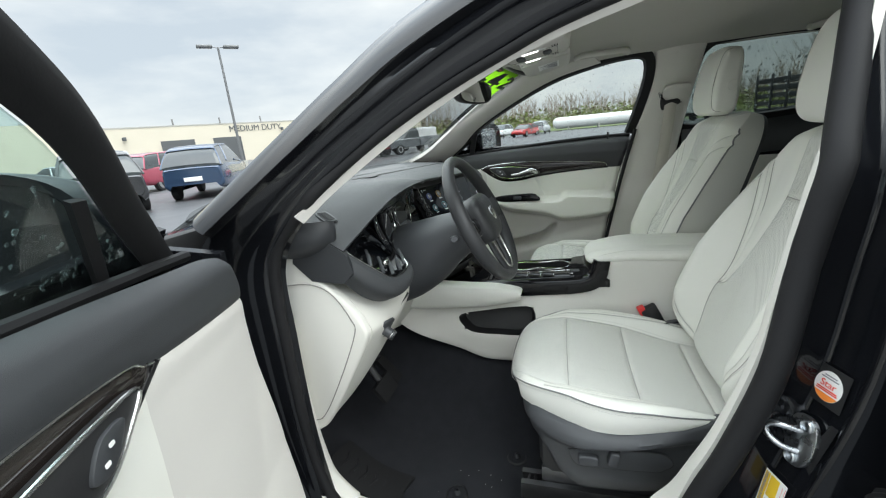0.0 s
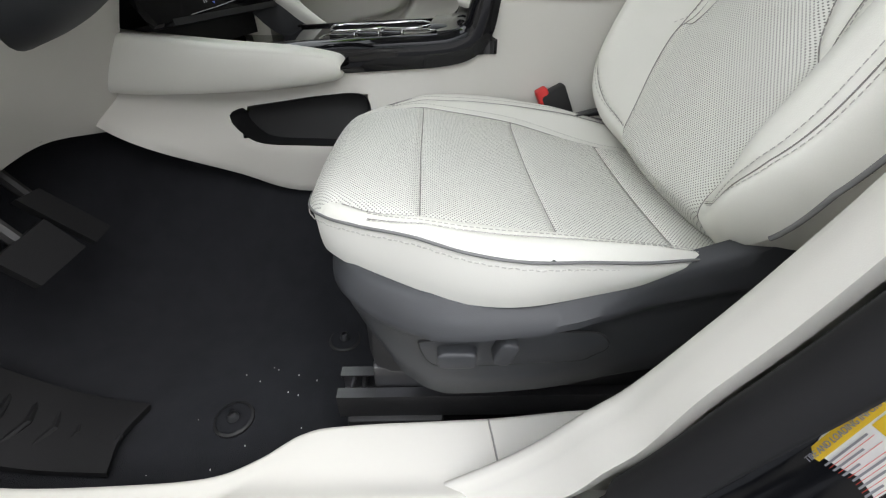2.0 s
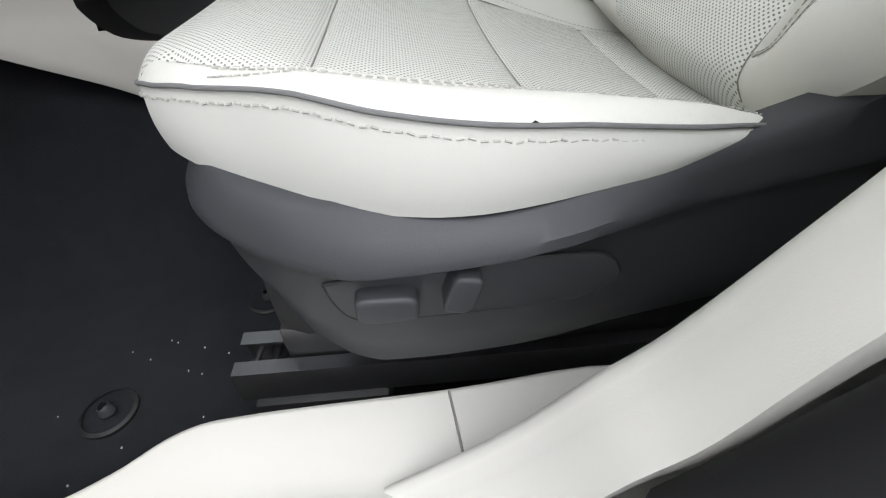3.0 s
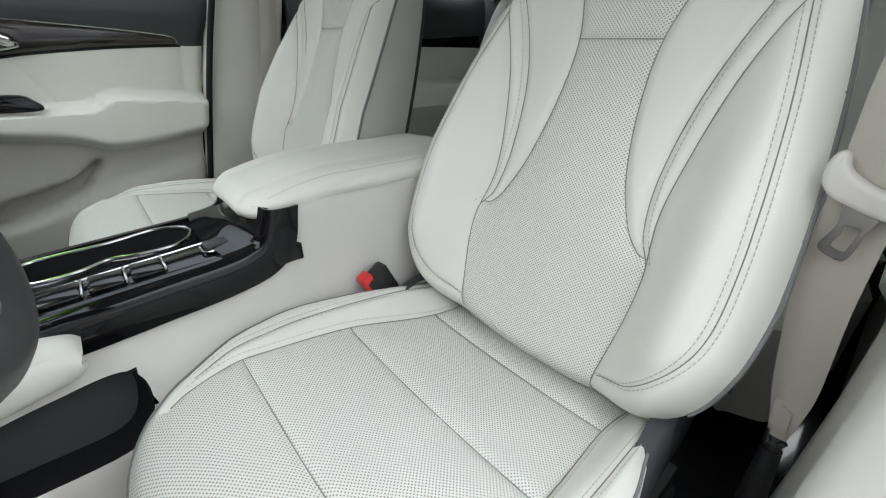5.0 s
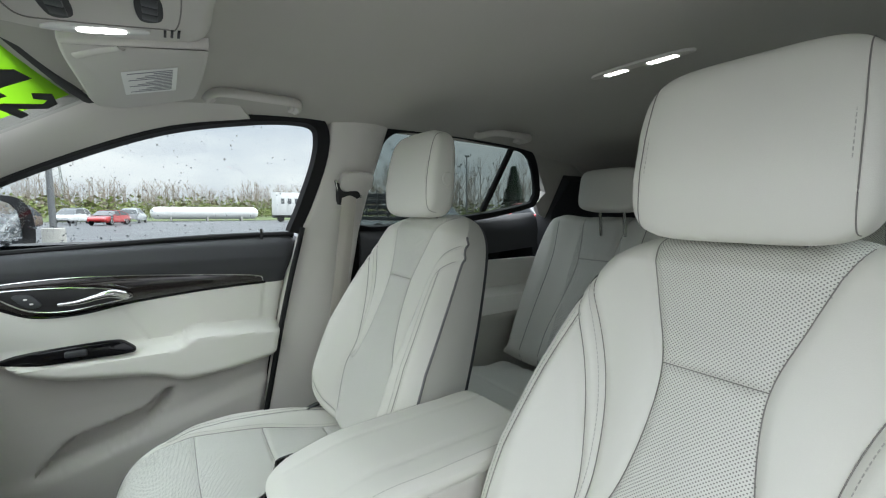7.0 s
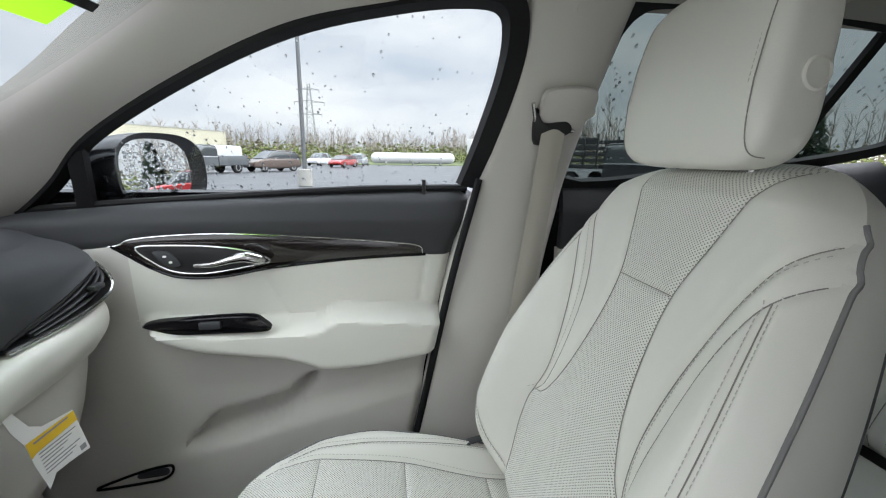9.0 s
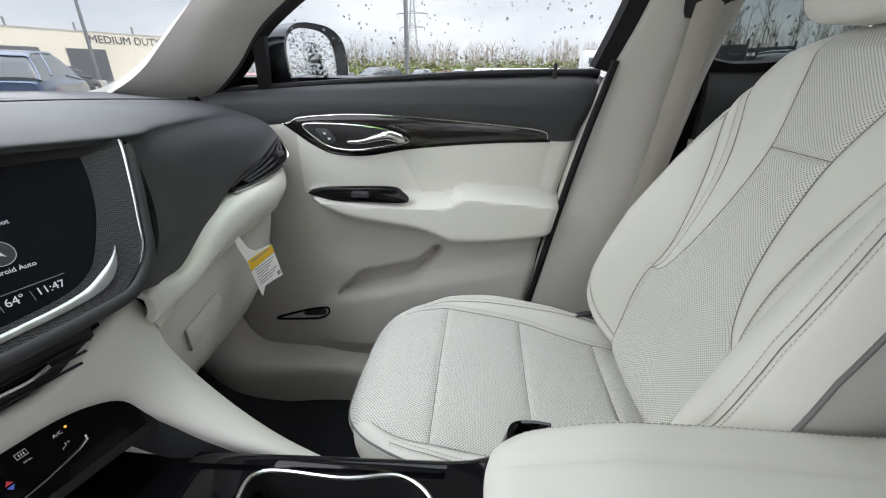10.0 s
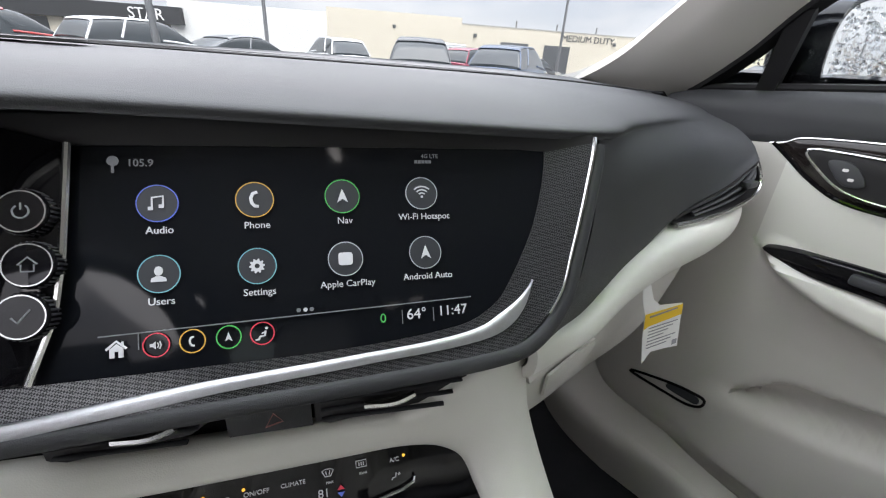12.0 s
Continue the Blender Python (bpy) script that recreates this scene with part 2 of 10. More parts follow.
def box(x0, x1, y0, y1, z0, z1, b=0.003, seg=2):
    bm = bmesh.new()
    bmesh.ops.create_cube(bm, size=1.0)
    for v in bm.verts:
        v.co = Vector(((x0 + x1) / 2 + v.co.x * (x1 - x0), (y0 + y1) / 2 + v.co.y * (y1 - y0), (z0 + z1) / 2 + v.co.z * (z1 - z0)))
    if b > 0:
        bmesh.ops.bevel(bm, geom=bm.edges[:], offset=min(b, 0.45 * min(abs(x1 - x0), abs(y1 - y0), abs(z1 - z0))), segments=seg, profile=0.5, affect="EDGES")
    return from_bm(bm)


def curve(pts, n=24, closed=False):
    """Points along a smooth line through pts (Catmull-Rom), any dimension."""
    p = np.asarray(pts, float)
    k = len(p)
    if closed:
        q = np.concatenate([p[-1:], p, p[:2]])
        spans = k
    else:
        q = np.concatenate([2 * p[:1] - p[1:2], p, 2 * p[-1:] - p[-2:-1]])
        spans = k - 1
    t = np.linspace(0, spans, n, endpoint=not closed)
    i = np.minimum(t.astype(int), spans - 1)
    f = (t - i)[:, None]
    a, b, c, d = q[i], q[i + 1], q[i + 2], q[i + 3]
    return 0.5 * (2 * b + (c - a) * f + (2 * a - 5 * b + 4 * c - d) * f**2 + (3 * b - a - 3 * c + d) * f**3)


def even(pts, step):
    p = np.asarray(pts, float)
    s = np.r_[0, np.cumsum(np.linalg.norm(np.diff(p, axis=0), axis=1))]
    n = max(2, int(round(s[-1] / step)) + 1)
    t = np.linspace(0, s[-1], n)
    return np.stack([np.interp(t, s, p[:, j]) for j in range(p.shape[1])], 1)


def loft(rows, nu=24, nv=24):
    """A smooth grid of points through rows of control points."""
    g = np.array([curve(r, nu) for r in rows])
    return np.stack([curve(g[:, j], nv) for j in range(nu)], 1)


def sheet(g, thick=0.0, flip=False):
    """Mesh of a grid of points; with thick, a closed slab that goes that far to its back."""
    a, b = g.shape[:2]
    ids = np.arange(a * b).reshape(a, b)
    quads = [(ids[i, j], ids[i, j + 1], ids[i + 1, j + 1], ids[i + 1, j]) for i in range(a - 1) for j in range(b - 1)]
    if not thick:
        return g.reshape(-1, 3), quads
    du, dv = np.gradient(g, axis=0), np.gradient(g, axis=1)
    nr = np.cross(du, dv)
    nr /= np.linalg.norm(nr, axis=2, keepdims=True) + 1e-12
    back = g - nr * thick * (-1 if flip else 1)
    n = a * b
    faces = quads + [(q[3] + n, q[2] + n, q[1] + n, q[0] + n) for q in quads]
    rim = [ids[0, j] for j in range(b)] + [ids[i, -1] for i in range(1, a)] + [ids[-1, j] for j in range(b - 2, -1, -1)] + [ids[i, 0] for i in range(a - 2, 0, -1)]
    for i in range(len(rim)):
        p, q = rim[i], rim[(i + 1) % len(rim)]
        faces.append((q, p, p + n, q + n))
    return np.concatenate([g.reshape(-1, 3), back.reshape(-1, 3)]), faces


def tube(pts, r, n=10, closed=False, flat=1.0, up=(0, 0, 1)):
    """A round (or, with flat, oval) bar along points; r may vary point by point."""
    p = np.asarray(pts, float)
    k = len(p)
    r = np.broadcast_to(np.asarray(r, float), (k,))
    if closed:
        d = np.roll(p, -1, 0) - np.roll(p, 1, 0)
    else:
        d = np.gradient(p, axis=0)
    d /= np.linalg.norm(d, axis=1, keepdims=True) + 1e-12
    u = np.cross(d, np.array(up, float))
    bad = np.linalg.norm(u, axis=1) < 1e-3
    u[bad] = np.cross(d[bad], [1.0, 0.1, 0.0])
    u /= np.linalg.norm(u, axis=1, keepdims=True)
    w = np.cross(u, d)
    a = np.linspace(0, 2 * math.pi, n, endpoint=False)
    ring = p[:, None] + r[:, None, None] * (np.cos(a)[None, :, None] * u[:, None] + flat * np.sin(a)[None, :, None] * w[:, None])
    ids = np.arange(k * n).reshape(k, n)
    faces = []
    for i in range(k if closed else k - 1):
        for j in range(n):
            i2, j2 = (i + 1) % k, (j + 1) % n
            faces.append((ids[i, j], ids[i, j2], ids[i2, j2], ids[i2, j]))
    if not closed:
        faces += [tuple(ids[0, ::-1]), tuple(ids[-1])]
    return ring.reshape(-1, 3), faces


def cyl(p0, p1, r0, r1=None, n=20, bevel=0.0):
    p0, p1 = np.array(p0, float), np.array(p1, float)
    r1 = r0 if r1 is None else r1
    if bevel:
        ax = (p1 - p0) / np.linalg.norm(p1 - p0)
        return tube([p0, p0, p0 + ax * bevel, p1 - ax * bevel, p1, p1], [r0 * 0.5, r0 - bevel, r0, r1, r1 - bevel, r1 * 0.5], n)
    return tube([p0, p1], [r0, r1], n)


def plate(loop, vec, b=0.0, seg=2):
    """A flat plate with the given outline (world points), pushed out along vec, its edges rounded by b."""
    bm = bmesh.new()
    vec = Vector(vec)
    low = [bm.verts.new(Vector(p)) for p in loop]
    f = bm.faces.new(low)
    ext = bmesh.ops.extrude_face_region(bm, geom=[f])
    top = [v for v in ext["geom"] if isinstance(v, bmesh.types.BMVert)]
    bmesh.ops.translate(bm, verts=top, vec=vec)
    if b > 0:
        ts = set(top)
        edges = [e for e in bm.edges if e.verts[0] in ts and e.verts[1] in ts]
        bmesh.ops.bevel(bm, geom=edges, offset=b, segments=seg, profile=0.5, affect="EDGES")
    return from_bm(bm)


def ring_plate(outer, inner, vec):
    """A flat frame between two loops with the same number of points."""
    o, i = np.asarray(outer, float), np.asarray(inner, float)
    n = len(o)
    vec = np.array(vec, float)
    v = np.concatenate([o, i, o + vec, i + vec])
    faces = []
    for k in range(n):
        j = (k + 1) % n
        faces += [(k, j, n + j, n + k), (2 * n + k, 3 * n + k, 3 * n + j, 2 * n + j), (k, 2 * n + k, 2 * n + j, j), (n + k, n + j, 3 * n + j, 3 * n + k)]
    return v, faces


def oval(c, ex, ey, a, b, n=28, power=2.0):
    """A loop round c in the plane of ex, ey: an ellipse, or a rounded rectangle with a higher power."""
    t = np.linspace(0, 2 * math.pi, n, endpoint=False)
    cs, sn = np.cos(t), np.sin(t)
    x, y = a * np.sign(cs) * np.abs(cs) ** (2 / power), b * np.sign(sn) * np.abs(sn) ** (2 / power)
    return np.array(c, float) + x[:, None] * np.array(ex, float) + y[:, None] * np.array(ey, float)


def blob(c, a, b, d, e=0.5, n=28, m=18):
    """A rounded block with half sizes a, b, d; small e is boxy, 1 is an egg."""
    t, p = np.linspace(0, 2 * math.pi, n, endpoint=False), np.linspace(-math.pi / 2, math.pi / 2, m)
    s = lambda q, k: np.sign(q) * np.abs(q) ** k
    ct, st, cp, sp = s(np.cos(t), e), s(np.sin(t), e), s(np.cos(p), e), s(np.sin(p), e)
    g = np.stack([a * cp[:, None] * ct[None], b * cp[:, None] * st[None], d * sp[:, None] * np.ones((1, n))], 2) + np.array(c, float)
    ids = np.arange(m * n).reshape(m, n)
    f = [(ids[i, j], ids[i, (j + 1) % n], ids[i + 1, (j + 1) % n], ids[i + 1, j]) for i in range(m - 1) for j in range(n)]
    return g.reshape(-1, 3), f


def letters(text, size, m, material, parent, name="lettering", depth=0.0003, align="CENTER", label=""):
    """Words as flat raised letters; they stand in the xy plane of the pose m."""
    c = bpy.data.curves.new(name, "FONT")
    c.body, c.size, c.align_x, c.align_y, c.extrude, c.resolution_u = text, size, align, "CENTER", depth, 3
    t = bpy.data.objects.new(name, c)
    scene.collection.objects.link(t)
    bpy.context.view_layer.update()
    me = bpy.data.meshes.new_from_object(t.evaluated_get(bpy.context.evaluated_depsgraph_get()))
    bpy.data.objects.remove(t)
    bpy.data.curves.remove(c)
    me.transform(Matrix.Translation(-base_of(parent)) @ m)
    me.materials.clear()
    me.materials.append(material)
    ob = new(name, me)
    ob.parent = parent
    return tagged(ob, label)


def inside(poly, p):
    x, y = p[:, 0], p[:, 1]
    a, b = poly, np.roll(poly, -1, 0)
    hit = np.zeros(len(p), bool)
    for (x0, y0), (x1, y1) in zip(a, b):
        if y0 != y1:
            hit ^= ((y0 > y) != (y1 > y)) & (x < (x1 - x0) * (y - y0) / (y1 - y0) + x0)
    return hit


def closest(p, line):
    """Distance from each point to a densely sampled line, and the sample's index."""
    q = (line**2).sum(1)[None] - 2 * (p @ line.T)
    k = q.argmin(1)
    return np.linalg.norm(p - line[k], axis=1), k


class Quilt:
    """An upholstered surface over a flat pattern: an outline, sewn seams that pull it in, and a height over the pattern."""

    def __init__(self, outline, seams, height, place, roll=0.04, drop=0.04, pull=0.0045, width=0.006, puff=0.004):
        self.outline = even(np.concatenate([outline, outline[:1]]), 0.004)[:-1]
        self.seams = [even(s, 0.002) for s in seams]
        self.height, self.place = height, place
        self.roll, self.drop, self.pull, self.width, self.puff = roll, drop, pull, width, puff

    def h(self, p):
        d, _ = closest(p, self.outline)
        out = self.height(p[:, 0], p[:, 1])
        q = np.clip(1 - d / self.roll, 0, 1)
        out = out - self.drop * q**2.3
        if self.seams:
            near = np.min([closest(p, s)[0] for s in self.seams], 0)
            out = out - self.pull * np.exp(-((near / self.width) ** 2)) + self.puff * (1 - np.exp(-near / 0.03))
        return out

    def at(self, p):
        p = np.asarray(p, float)
        return self.place(p[:, 0], p[:, 1], self.h(p))

    def panels(self, cell, sort):
        """Splits the surface along its seams: {key: (shape, uv)}, the key by sort(x, y)."""
        lo, hi = self.outline.min(0), self.outline.max(0)
        nx, ny = (int((hi[i] - lo[i]) / cell) + 3 for i in (0, 1))
        gx, gy = np.meshgrid(lo[0] - cell / 2 + np.arange(nx) * cell, lo[1] - cell / 2 + np.arange(ny) * cell, indexing="ij")
        p = np.stack([gx.ravel(), gy.ravel()], 1)
        for s in self.seams:
            d, k = closest(p, s)
            p[d < 0.55 * cell] = s[k[d < 0.55 * cell]]
        d, k = closest(p, self.outline)
        snap = d < 0.62 * cell
        p[snap] = self.outline[k[snap]]
        ok = inside(self.outline, p) | snap
        ids = np.arange(nx * ny).reshape(nx, ny)
        q = np.stack([ids[:-1, :-1], ids[1:, :-1], ids[1:, 1:], ids[:-1, 1:]], 2).reshape(-1, 4)
        mid = p[q].mean(1)
        whole = ok[q].sum(1)
        corner = q[whole == 3]
        corner[:, :] = np.where(ok[corner], corner, np.roll(corner, 1, 1))
        q = np.concatenate([q[(whole == 4) & inside(self.outline, mid)], corner])
        mid = p[q].mean(1)
        key = sort(mid[:, 0], mid[:, 1])
        w = self.at(p)
        made = {}
        for kk in np.unique(key):
            f = q[key == kk]
            used, inv = np.unique(f, return_inverse=True)
            f = inv.reshape(-1, 4)
            faces = []
            for face in f.tolist():
                u = list(dict.fromkeys(face))
                if len(u) > 2:
                    faces.append(tuple(u))
            made[int(kk)] = ((w[used], faces), p[used])
        return made

    def stitches(self, line, pitch=0.0065, length=0.0042, r=0.00055, lift=0.0006):
        """A row of short threads along a line of the pattern."""
        s = even(line, pitch)
        a = self.at(s)
        b = np.roll(a, -1, 0)
        shapes = []
        up = self.place(s[:, 0], s[:, 1], self.h(s) + 0.01) - a
        up /= np.linalg.norm(up, axis=1, keepdims=True)
        for i in range(len(s) - 1):
            d = (b[i] - a[i]) * min(1, length / (np.linalg.norm(b[i] - a[i]) + 1e-9))
            shapes.append(tube([a[i] + up[i] * lift, a[i] + d + up[i] * lift], r, 5))
        return join(*shapes)

    def cord(self, line, r, n=8, lift=0.0):
        s = np.asarray(line, float)
        return tube(self.place(s[:, 0], s[:, 1], self.h(s) + lift), r, n)

    def skirt(self, deeper, nz=6, lines=None):
        """Side wall from the outline: deeper(x, y, k) gives the pattern place and height, k from 0 to 1."""
        o = self.outline
        top = self.at(o)
        rows = [top]
        for k in np.linspace(0, 1, nz)[1:]:
            rows.append(deeper(o[:, 0], o[:, 1], self.h(o), k))
        g = np.array(rows)
        g = np.concatenate([g, g[:, :1]], 1)
        return sheet(g)


# ---- seats ----
def smooth(t):
    t = np.clip(t, 0, 1)
    return t * t * (3 - 2 * t)


def both(half):
    """A closed outline from its half with positive x, given from top to bottom."""
    h = curve(half, 90)
    return np.concatenate([h, (h * [-1, 1])[::-1][1:-1]])


BACK_OUT = both([(0, 0.687), (0.09, 0.685), (0.14, 0.668), (0.18, 0.632), (0.206, 0.58), (0.230, 0.49), (0.248, 0.40), (0.262, 0.30), (0.267, 0.22), (0.260, 0.15), (0.236, 0.09), (0.185, 0.048), (0.11, 0.024), (0, 0.016)])
INSERT = curve([(0.112, 0.685), (0.106, 0.65), (0.080, 0.567), (0.057, 0.486), (0.059, 0.403), (0.075, 0.32), (0.099, 0.262), (0.120, 0.236), (0.137, 0.226), (0.138, 0.169), (0.127, 0.085), (0.118, 0.026)], 80)
WING = curve([(0.204, 0.612), (0.150, 0.508), (0.122, 0.418), (0.112, 0.326), (0.119, 0.26), (0.137, 0.226)], 50)
FIN = curve([(0.216, 0.572), (0.176, 0.50), (0.151, 0.43), (0.134, 0.341), (0.129, 0.28), (0.137, 0.226)], 50)
BOLSTER = curve([(0.187, 0.522), (0.213, 0.40), (0.231, 0.26), (0.226, 0.165), (0.180, 0.095), (0.130, 0.070)], 60)
FLIP = np.array([-1, 1])


def at_height(line, r):
    k = np.argsort(line[:, 1])
    return np.interp(r, line[k, 1], line[k, 0])


def lean(s, r):
    a = np.abs(s)
    crest = np.interp(r, [0, 0.06, 0.15, 0.3, 0.42, 0.52, 0.62], [0.02, 0.045, 0.066, 0.062, 0.042, 0.022, 0.004])
    out = crest * smooth((a - 0.118) / 0.09)
    out += 0.010 * np.exp(-(((r - 0.28) / 0.15) ** 2)) * np.clip(1 - a / 0.16, 0, 1)
    return out - 0.5 * np.clip(r - 0.62, 0, 1) - 0.6 * np.clip(0.05 - r, 0, 1)


def cushion_top(s, y):
    a = np.abs(s)
    z = np.interp(y, [-0.02, 0.08, 0.155, 0.315, 0.47, 0.54, 0.58, 0.62], [0.650, 0.662, 0.676, 0.709, 0.738, 0.744, 0.742, 0.732])
    z = z + 0.032 * smooth((a - 0.165) / 0.055) * np.interp(y, [-0.02, 0.10, 0.187, 0.315, 0.43, 0.54, 0.60], [1.4, 1.4, 1.25, 0.85, 0.45, 0.25, 0.05])
    q = np.clip((y - 0.545) / 0.075, 0, 1)
    z = z - 0.005 * smooth((y - 0.45) / 0.11) * smooth((a - 0.10) / 0.09)
    return z - 0.005 * np.clip(1 - (a / 0.18) ** 2, 0, 1) - 0.035 * (1 - np.sqrt(np.clip(1 - q**2, 0, 1)))


CUSHION_OUT = both([(0, 0.620), (0.085, 0.612), (0.135, 0.595), (0.175, 0.560), (0.207, 0.505), (0.238, 0.435), (0.2505, 0.37), (0.2435, 0.30), (0.236, 0.24), (0.222, 0.18), (0.212, 0.10), (0.208, -0.02), (0, -0.02)])
CUSHION_EDGE = curve([(0.146, 0.562), (0.163, 0.535), (0.175, 0.50), (0.180, 0.455), (0.180, 0.315), (0.163, 0.157), (0.168, 0.06), (0.17, -0.02)], 60)
CUSHION_BOLSTER = curve([(0.182, 0.525), (0.200, 0.475), (0.212, 0.40), (0.213, 0.34), (0.210, 0.22), (0.203, 0.10), (0.19, 0.04)], 50)


def front_seat(name, xc, sgn, label, powered):
    seat = thing(name, (xc, 0.25, 0.40), label, "car seat", group="front seats")
    put = lambda s, r, d: np.stack([xc + sgn * s, 0.156 - 0.339 * r + 0.941 * d, 0.66 + 0.941 * r + 0.339 * d], 1)
    seams = []
    for line in (INSERT, WING, FIN, BOLSTER):
        seams += [line, line * FLIP]
    seams.append(np.array([(-0.057, 0.486), (0.057, 0.486)]))
    back = Quilt(BACK_OUT, seams, lean, put, roll=0.05, drop=0.045, pull=0.0045, width=0.0055, puff=0.005)

    def which(s, r):
        a, side = np.abs(s), (s < 0).astype(int)
        ins, wing, fin = at_height(INSERT, r), at_height(WING, r), at_height(FIN, r)
        key = 6 + side
        key = np.where((r > 0.226) & (a < fin), 4 + side, key)
        key = np.where((r > 0.226) & (a < wing), 2 + side, key)
        return np.where(a < ins, np.where(r > 0.486, 0, 1), key)

    names = {0: "upper_back_insert", 1: "lower_back_insert", 2: "back_wing", 3: "back_wing", 4: "back_fin", 5: "back_fin", 6: "back_bolster", 7: "back_bolster"}
    for k, (shape, uv) in back.panels(0.0042, which).items():
        part(names[k], shape, M_PERF if k < 2 else M_LEATHER, seat, "perforated cream leather" if k < 2 else "", smooth=70, uv=uv)
    rim = back.outline
    core = rim.mean(0) + (rim - rim.mean(0)) * 0.975
    keep = lambda line: (lambda p: p[inside(core, p)])(even(line, 0.006))
    for line in seams:
        part("seam", back.cord(keep(line), 0.0007, 5, 0.0006), M_GROOVE, seat, "thin dark seam")
    part("back_side_cover", back.skirt(lambda s, r, h, k: put(s * (1 + 0.012 * math.sin(math.pi * k) - 0.09 * k), r, h * (1 - k) - 0.115 * k), 8), M_WEAVE, seat, smooth=70)
    loop = put(rim[::3, 0] * 0.90, rim[::3, 1], np.full(len(rim[::3]), -0.108))
    part("back_shell", plate(loop, (0, -0.022, -0.008), 0.01), M_PLASTIC, seat, "charcoal plastic back shell")
    for sg in (1, -1):
        o = BOLSTER * [sg, 1]
        part("stitching", join(*[back.stitches(keep(line)) for line in (o + [0.006 * sg, 0], o - [0.006 * sg, 0], WING * [sg, 1] + [0.0075 * sg, 0])]), M_THREAD, seat, "grey thread")
        edge = rim[(rim[:, 0] * sg > 0.19) & (rim[:, 1] > 0.09)]
        edge = edge[np.argsort(edge[:, 1])]
        part("piping", back.cord(edge, 0.0028, 8, 0.0005), M_PIPE, seat, "grey piping")
    # head restraint
    tilt = pose(xc, -0.068, 1.385, 3)
    v, f = blob((0, 0, 0), 0.127, 0.046, 0.112, 0.42, 56, 34)
    v[:, 0] *= 1 - 0.5 * np.clip(v[:, 2], 0, 1)
    slant = lambda y, z: -0.24 * np.clip((y / 0.046 + 1) / 2, 0, 1) * np.clip(z + 0.01, 0, 1) ** 1.1
    v[:, 1] += slant(v[:, 1], v[:, 2])
    head = part("head_restraint", moved((v, f), tilt), M_LEATHER, seat, smooth=80)
    for sg in (1, -1):
        t = np.linspace(0.02, math.pi - 0.02, 60)
        z = 0.0983 * np.sign(np.cos(t)) * np.abs(np.cos(t)) ** 0.42
        y = 0.0404 * np.clip(np.sin(t), 0, 1) ** 0.42
        x = sg * (0.108 * (1 - 0.5 * np.clip(z, 0, 1)))
        y = y + slant(y, z) + 0.0004
        line = moved((np.stack([x, y, z], 1), []), tilt)[0]
        part("seam", tube(line, 0.0007, 6), M_GROOVE, head)
        st = even(line + np.array([-0.006 * sg, 0.0, 0]), 0.0065)
        part("stitching", join(*[tube([st[i], st[i] + (st[i + 1] - st[i]) * 0.62], 0.0006, 5) for i in range(3, len(st) - 4)]), M_THREAD, head, "grey thread")
        part("post", cyl((xc + 0.06 * sg, -0.095, 1.20), (xc + 0.06 * sg, -0.088, 1.32), 0.006), M_CHROME, seat, "chrome head restraint post")
    part("release_button", moved(cyl((-sgn * 0.122, -0.010, -0.015), (-sgn * 0.1295, -0.010, -0.015), 0.017, n=24, bevel=0.002), tilt), M_LEATHER, head)
    # cushion
    top = Quilt(CUSHION_OUT, [CUSHION_EDGE, CUSHION_EDGE * FLIP, CUSHION_BOLSTER, CUSHION_BOLSTER * FLIP] + [np.array([(-w, y), (0, y + 0.002), (w, y)]) for y, w in ((0.470, 0.178), (0.314, 0.18), (0.157, 0.163))], cushion_top, lambda s, y, z: np.stack([xc + sgn * s, y, z], 1), roll=0.022, drop=0.012, pull=0.004, width=0.005, puff=0.005)

    def which2(s, y):
        w = at_height(CUSHION_EDGE, y)
        side = np.where(s < 0, 5, 4)
        return np.where(np.abs(s) < w, np.digitize(y, [0.157, 0.314, 0.470]), side)

    for k, (shape, uv) in top.panels(0.0042, which2).items():
        part("cushion_panel" if k < 4 else "cushion_bolster", shape, M_PERF if k < 4 else M_LEATHER, seat, "perforated cream leather" if k < 4 else "", smooth=70, uv=uv)
    for line in (CUSHION_EDGE, CUSHION_EDGE * FLIP, CUSHION_BOLSTER, CUSHION_BOLSTER * FLIP, *[np.array([(-w, y), (0, y + 0.002), (w, y)]) for y, w in ((0.470, 0.178), (0.314, 0.18), (0.157, 0.163))]):
        line = even(line, 0.006)
        part("seam", top.cord(line[line[:, 1] < 0.558], 0.0007, 5, 0.0006), M_GROOVE, seat, "thin dark seam")
    low = lambda y: np.interp(y, [-0.02, 0.14, 0.183, 0.244, 0.315, 0.393, 0.473, 0.52, 0.56, 0.62], [0.705, 0.712, 0.706, 0.692, 0.681, 0.674, 0.669, 0.672, 0.678, 0.680])
    part("cushion_side_cover", top.skirt(lambda s, y, z, k: np.stack([xc + sgn * s * (1 + 0.02 * math.sin(2.6 * k)), y + 0.003 * math.sin(2.8 * k) * smooth((y - 0.5) / 0.1) - 0.03 * k * smooth((y - 0.58) / 0.03), z * (1 - k) + low(y) * k], 1), 8), M_WEAVE, seat, smooth=70)
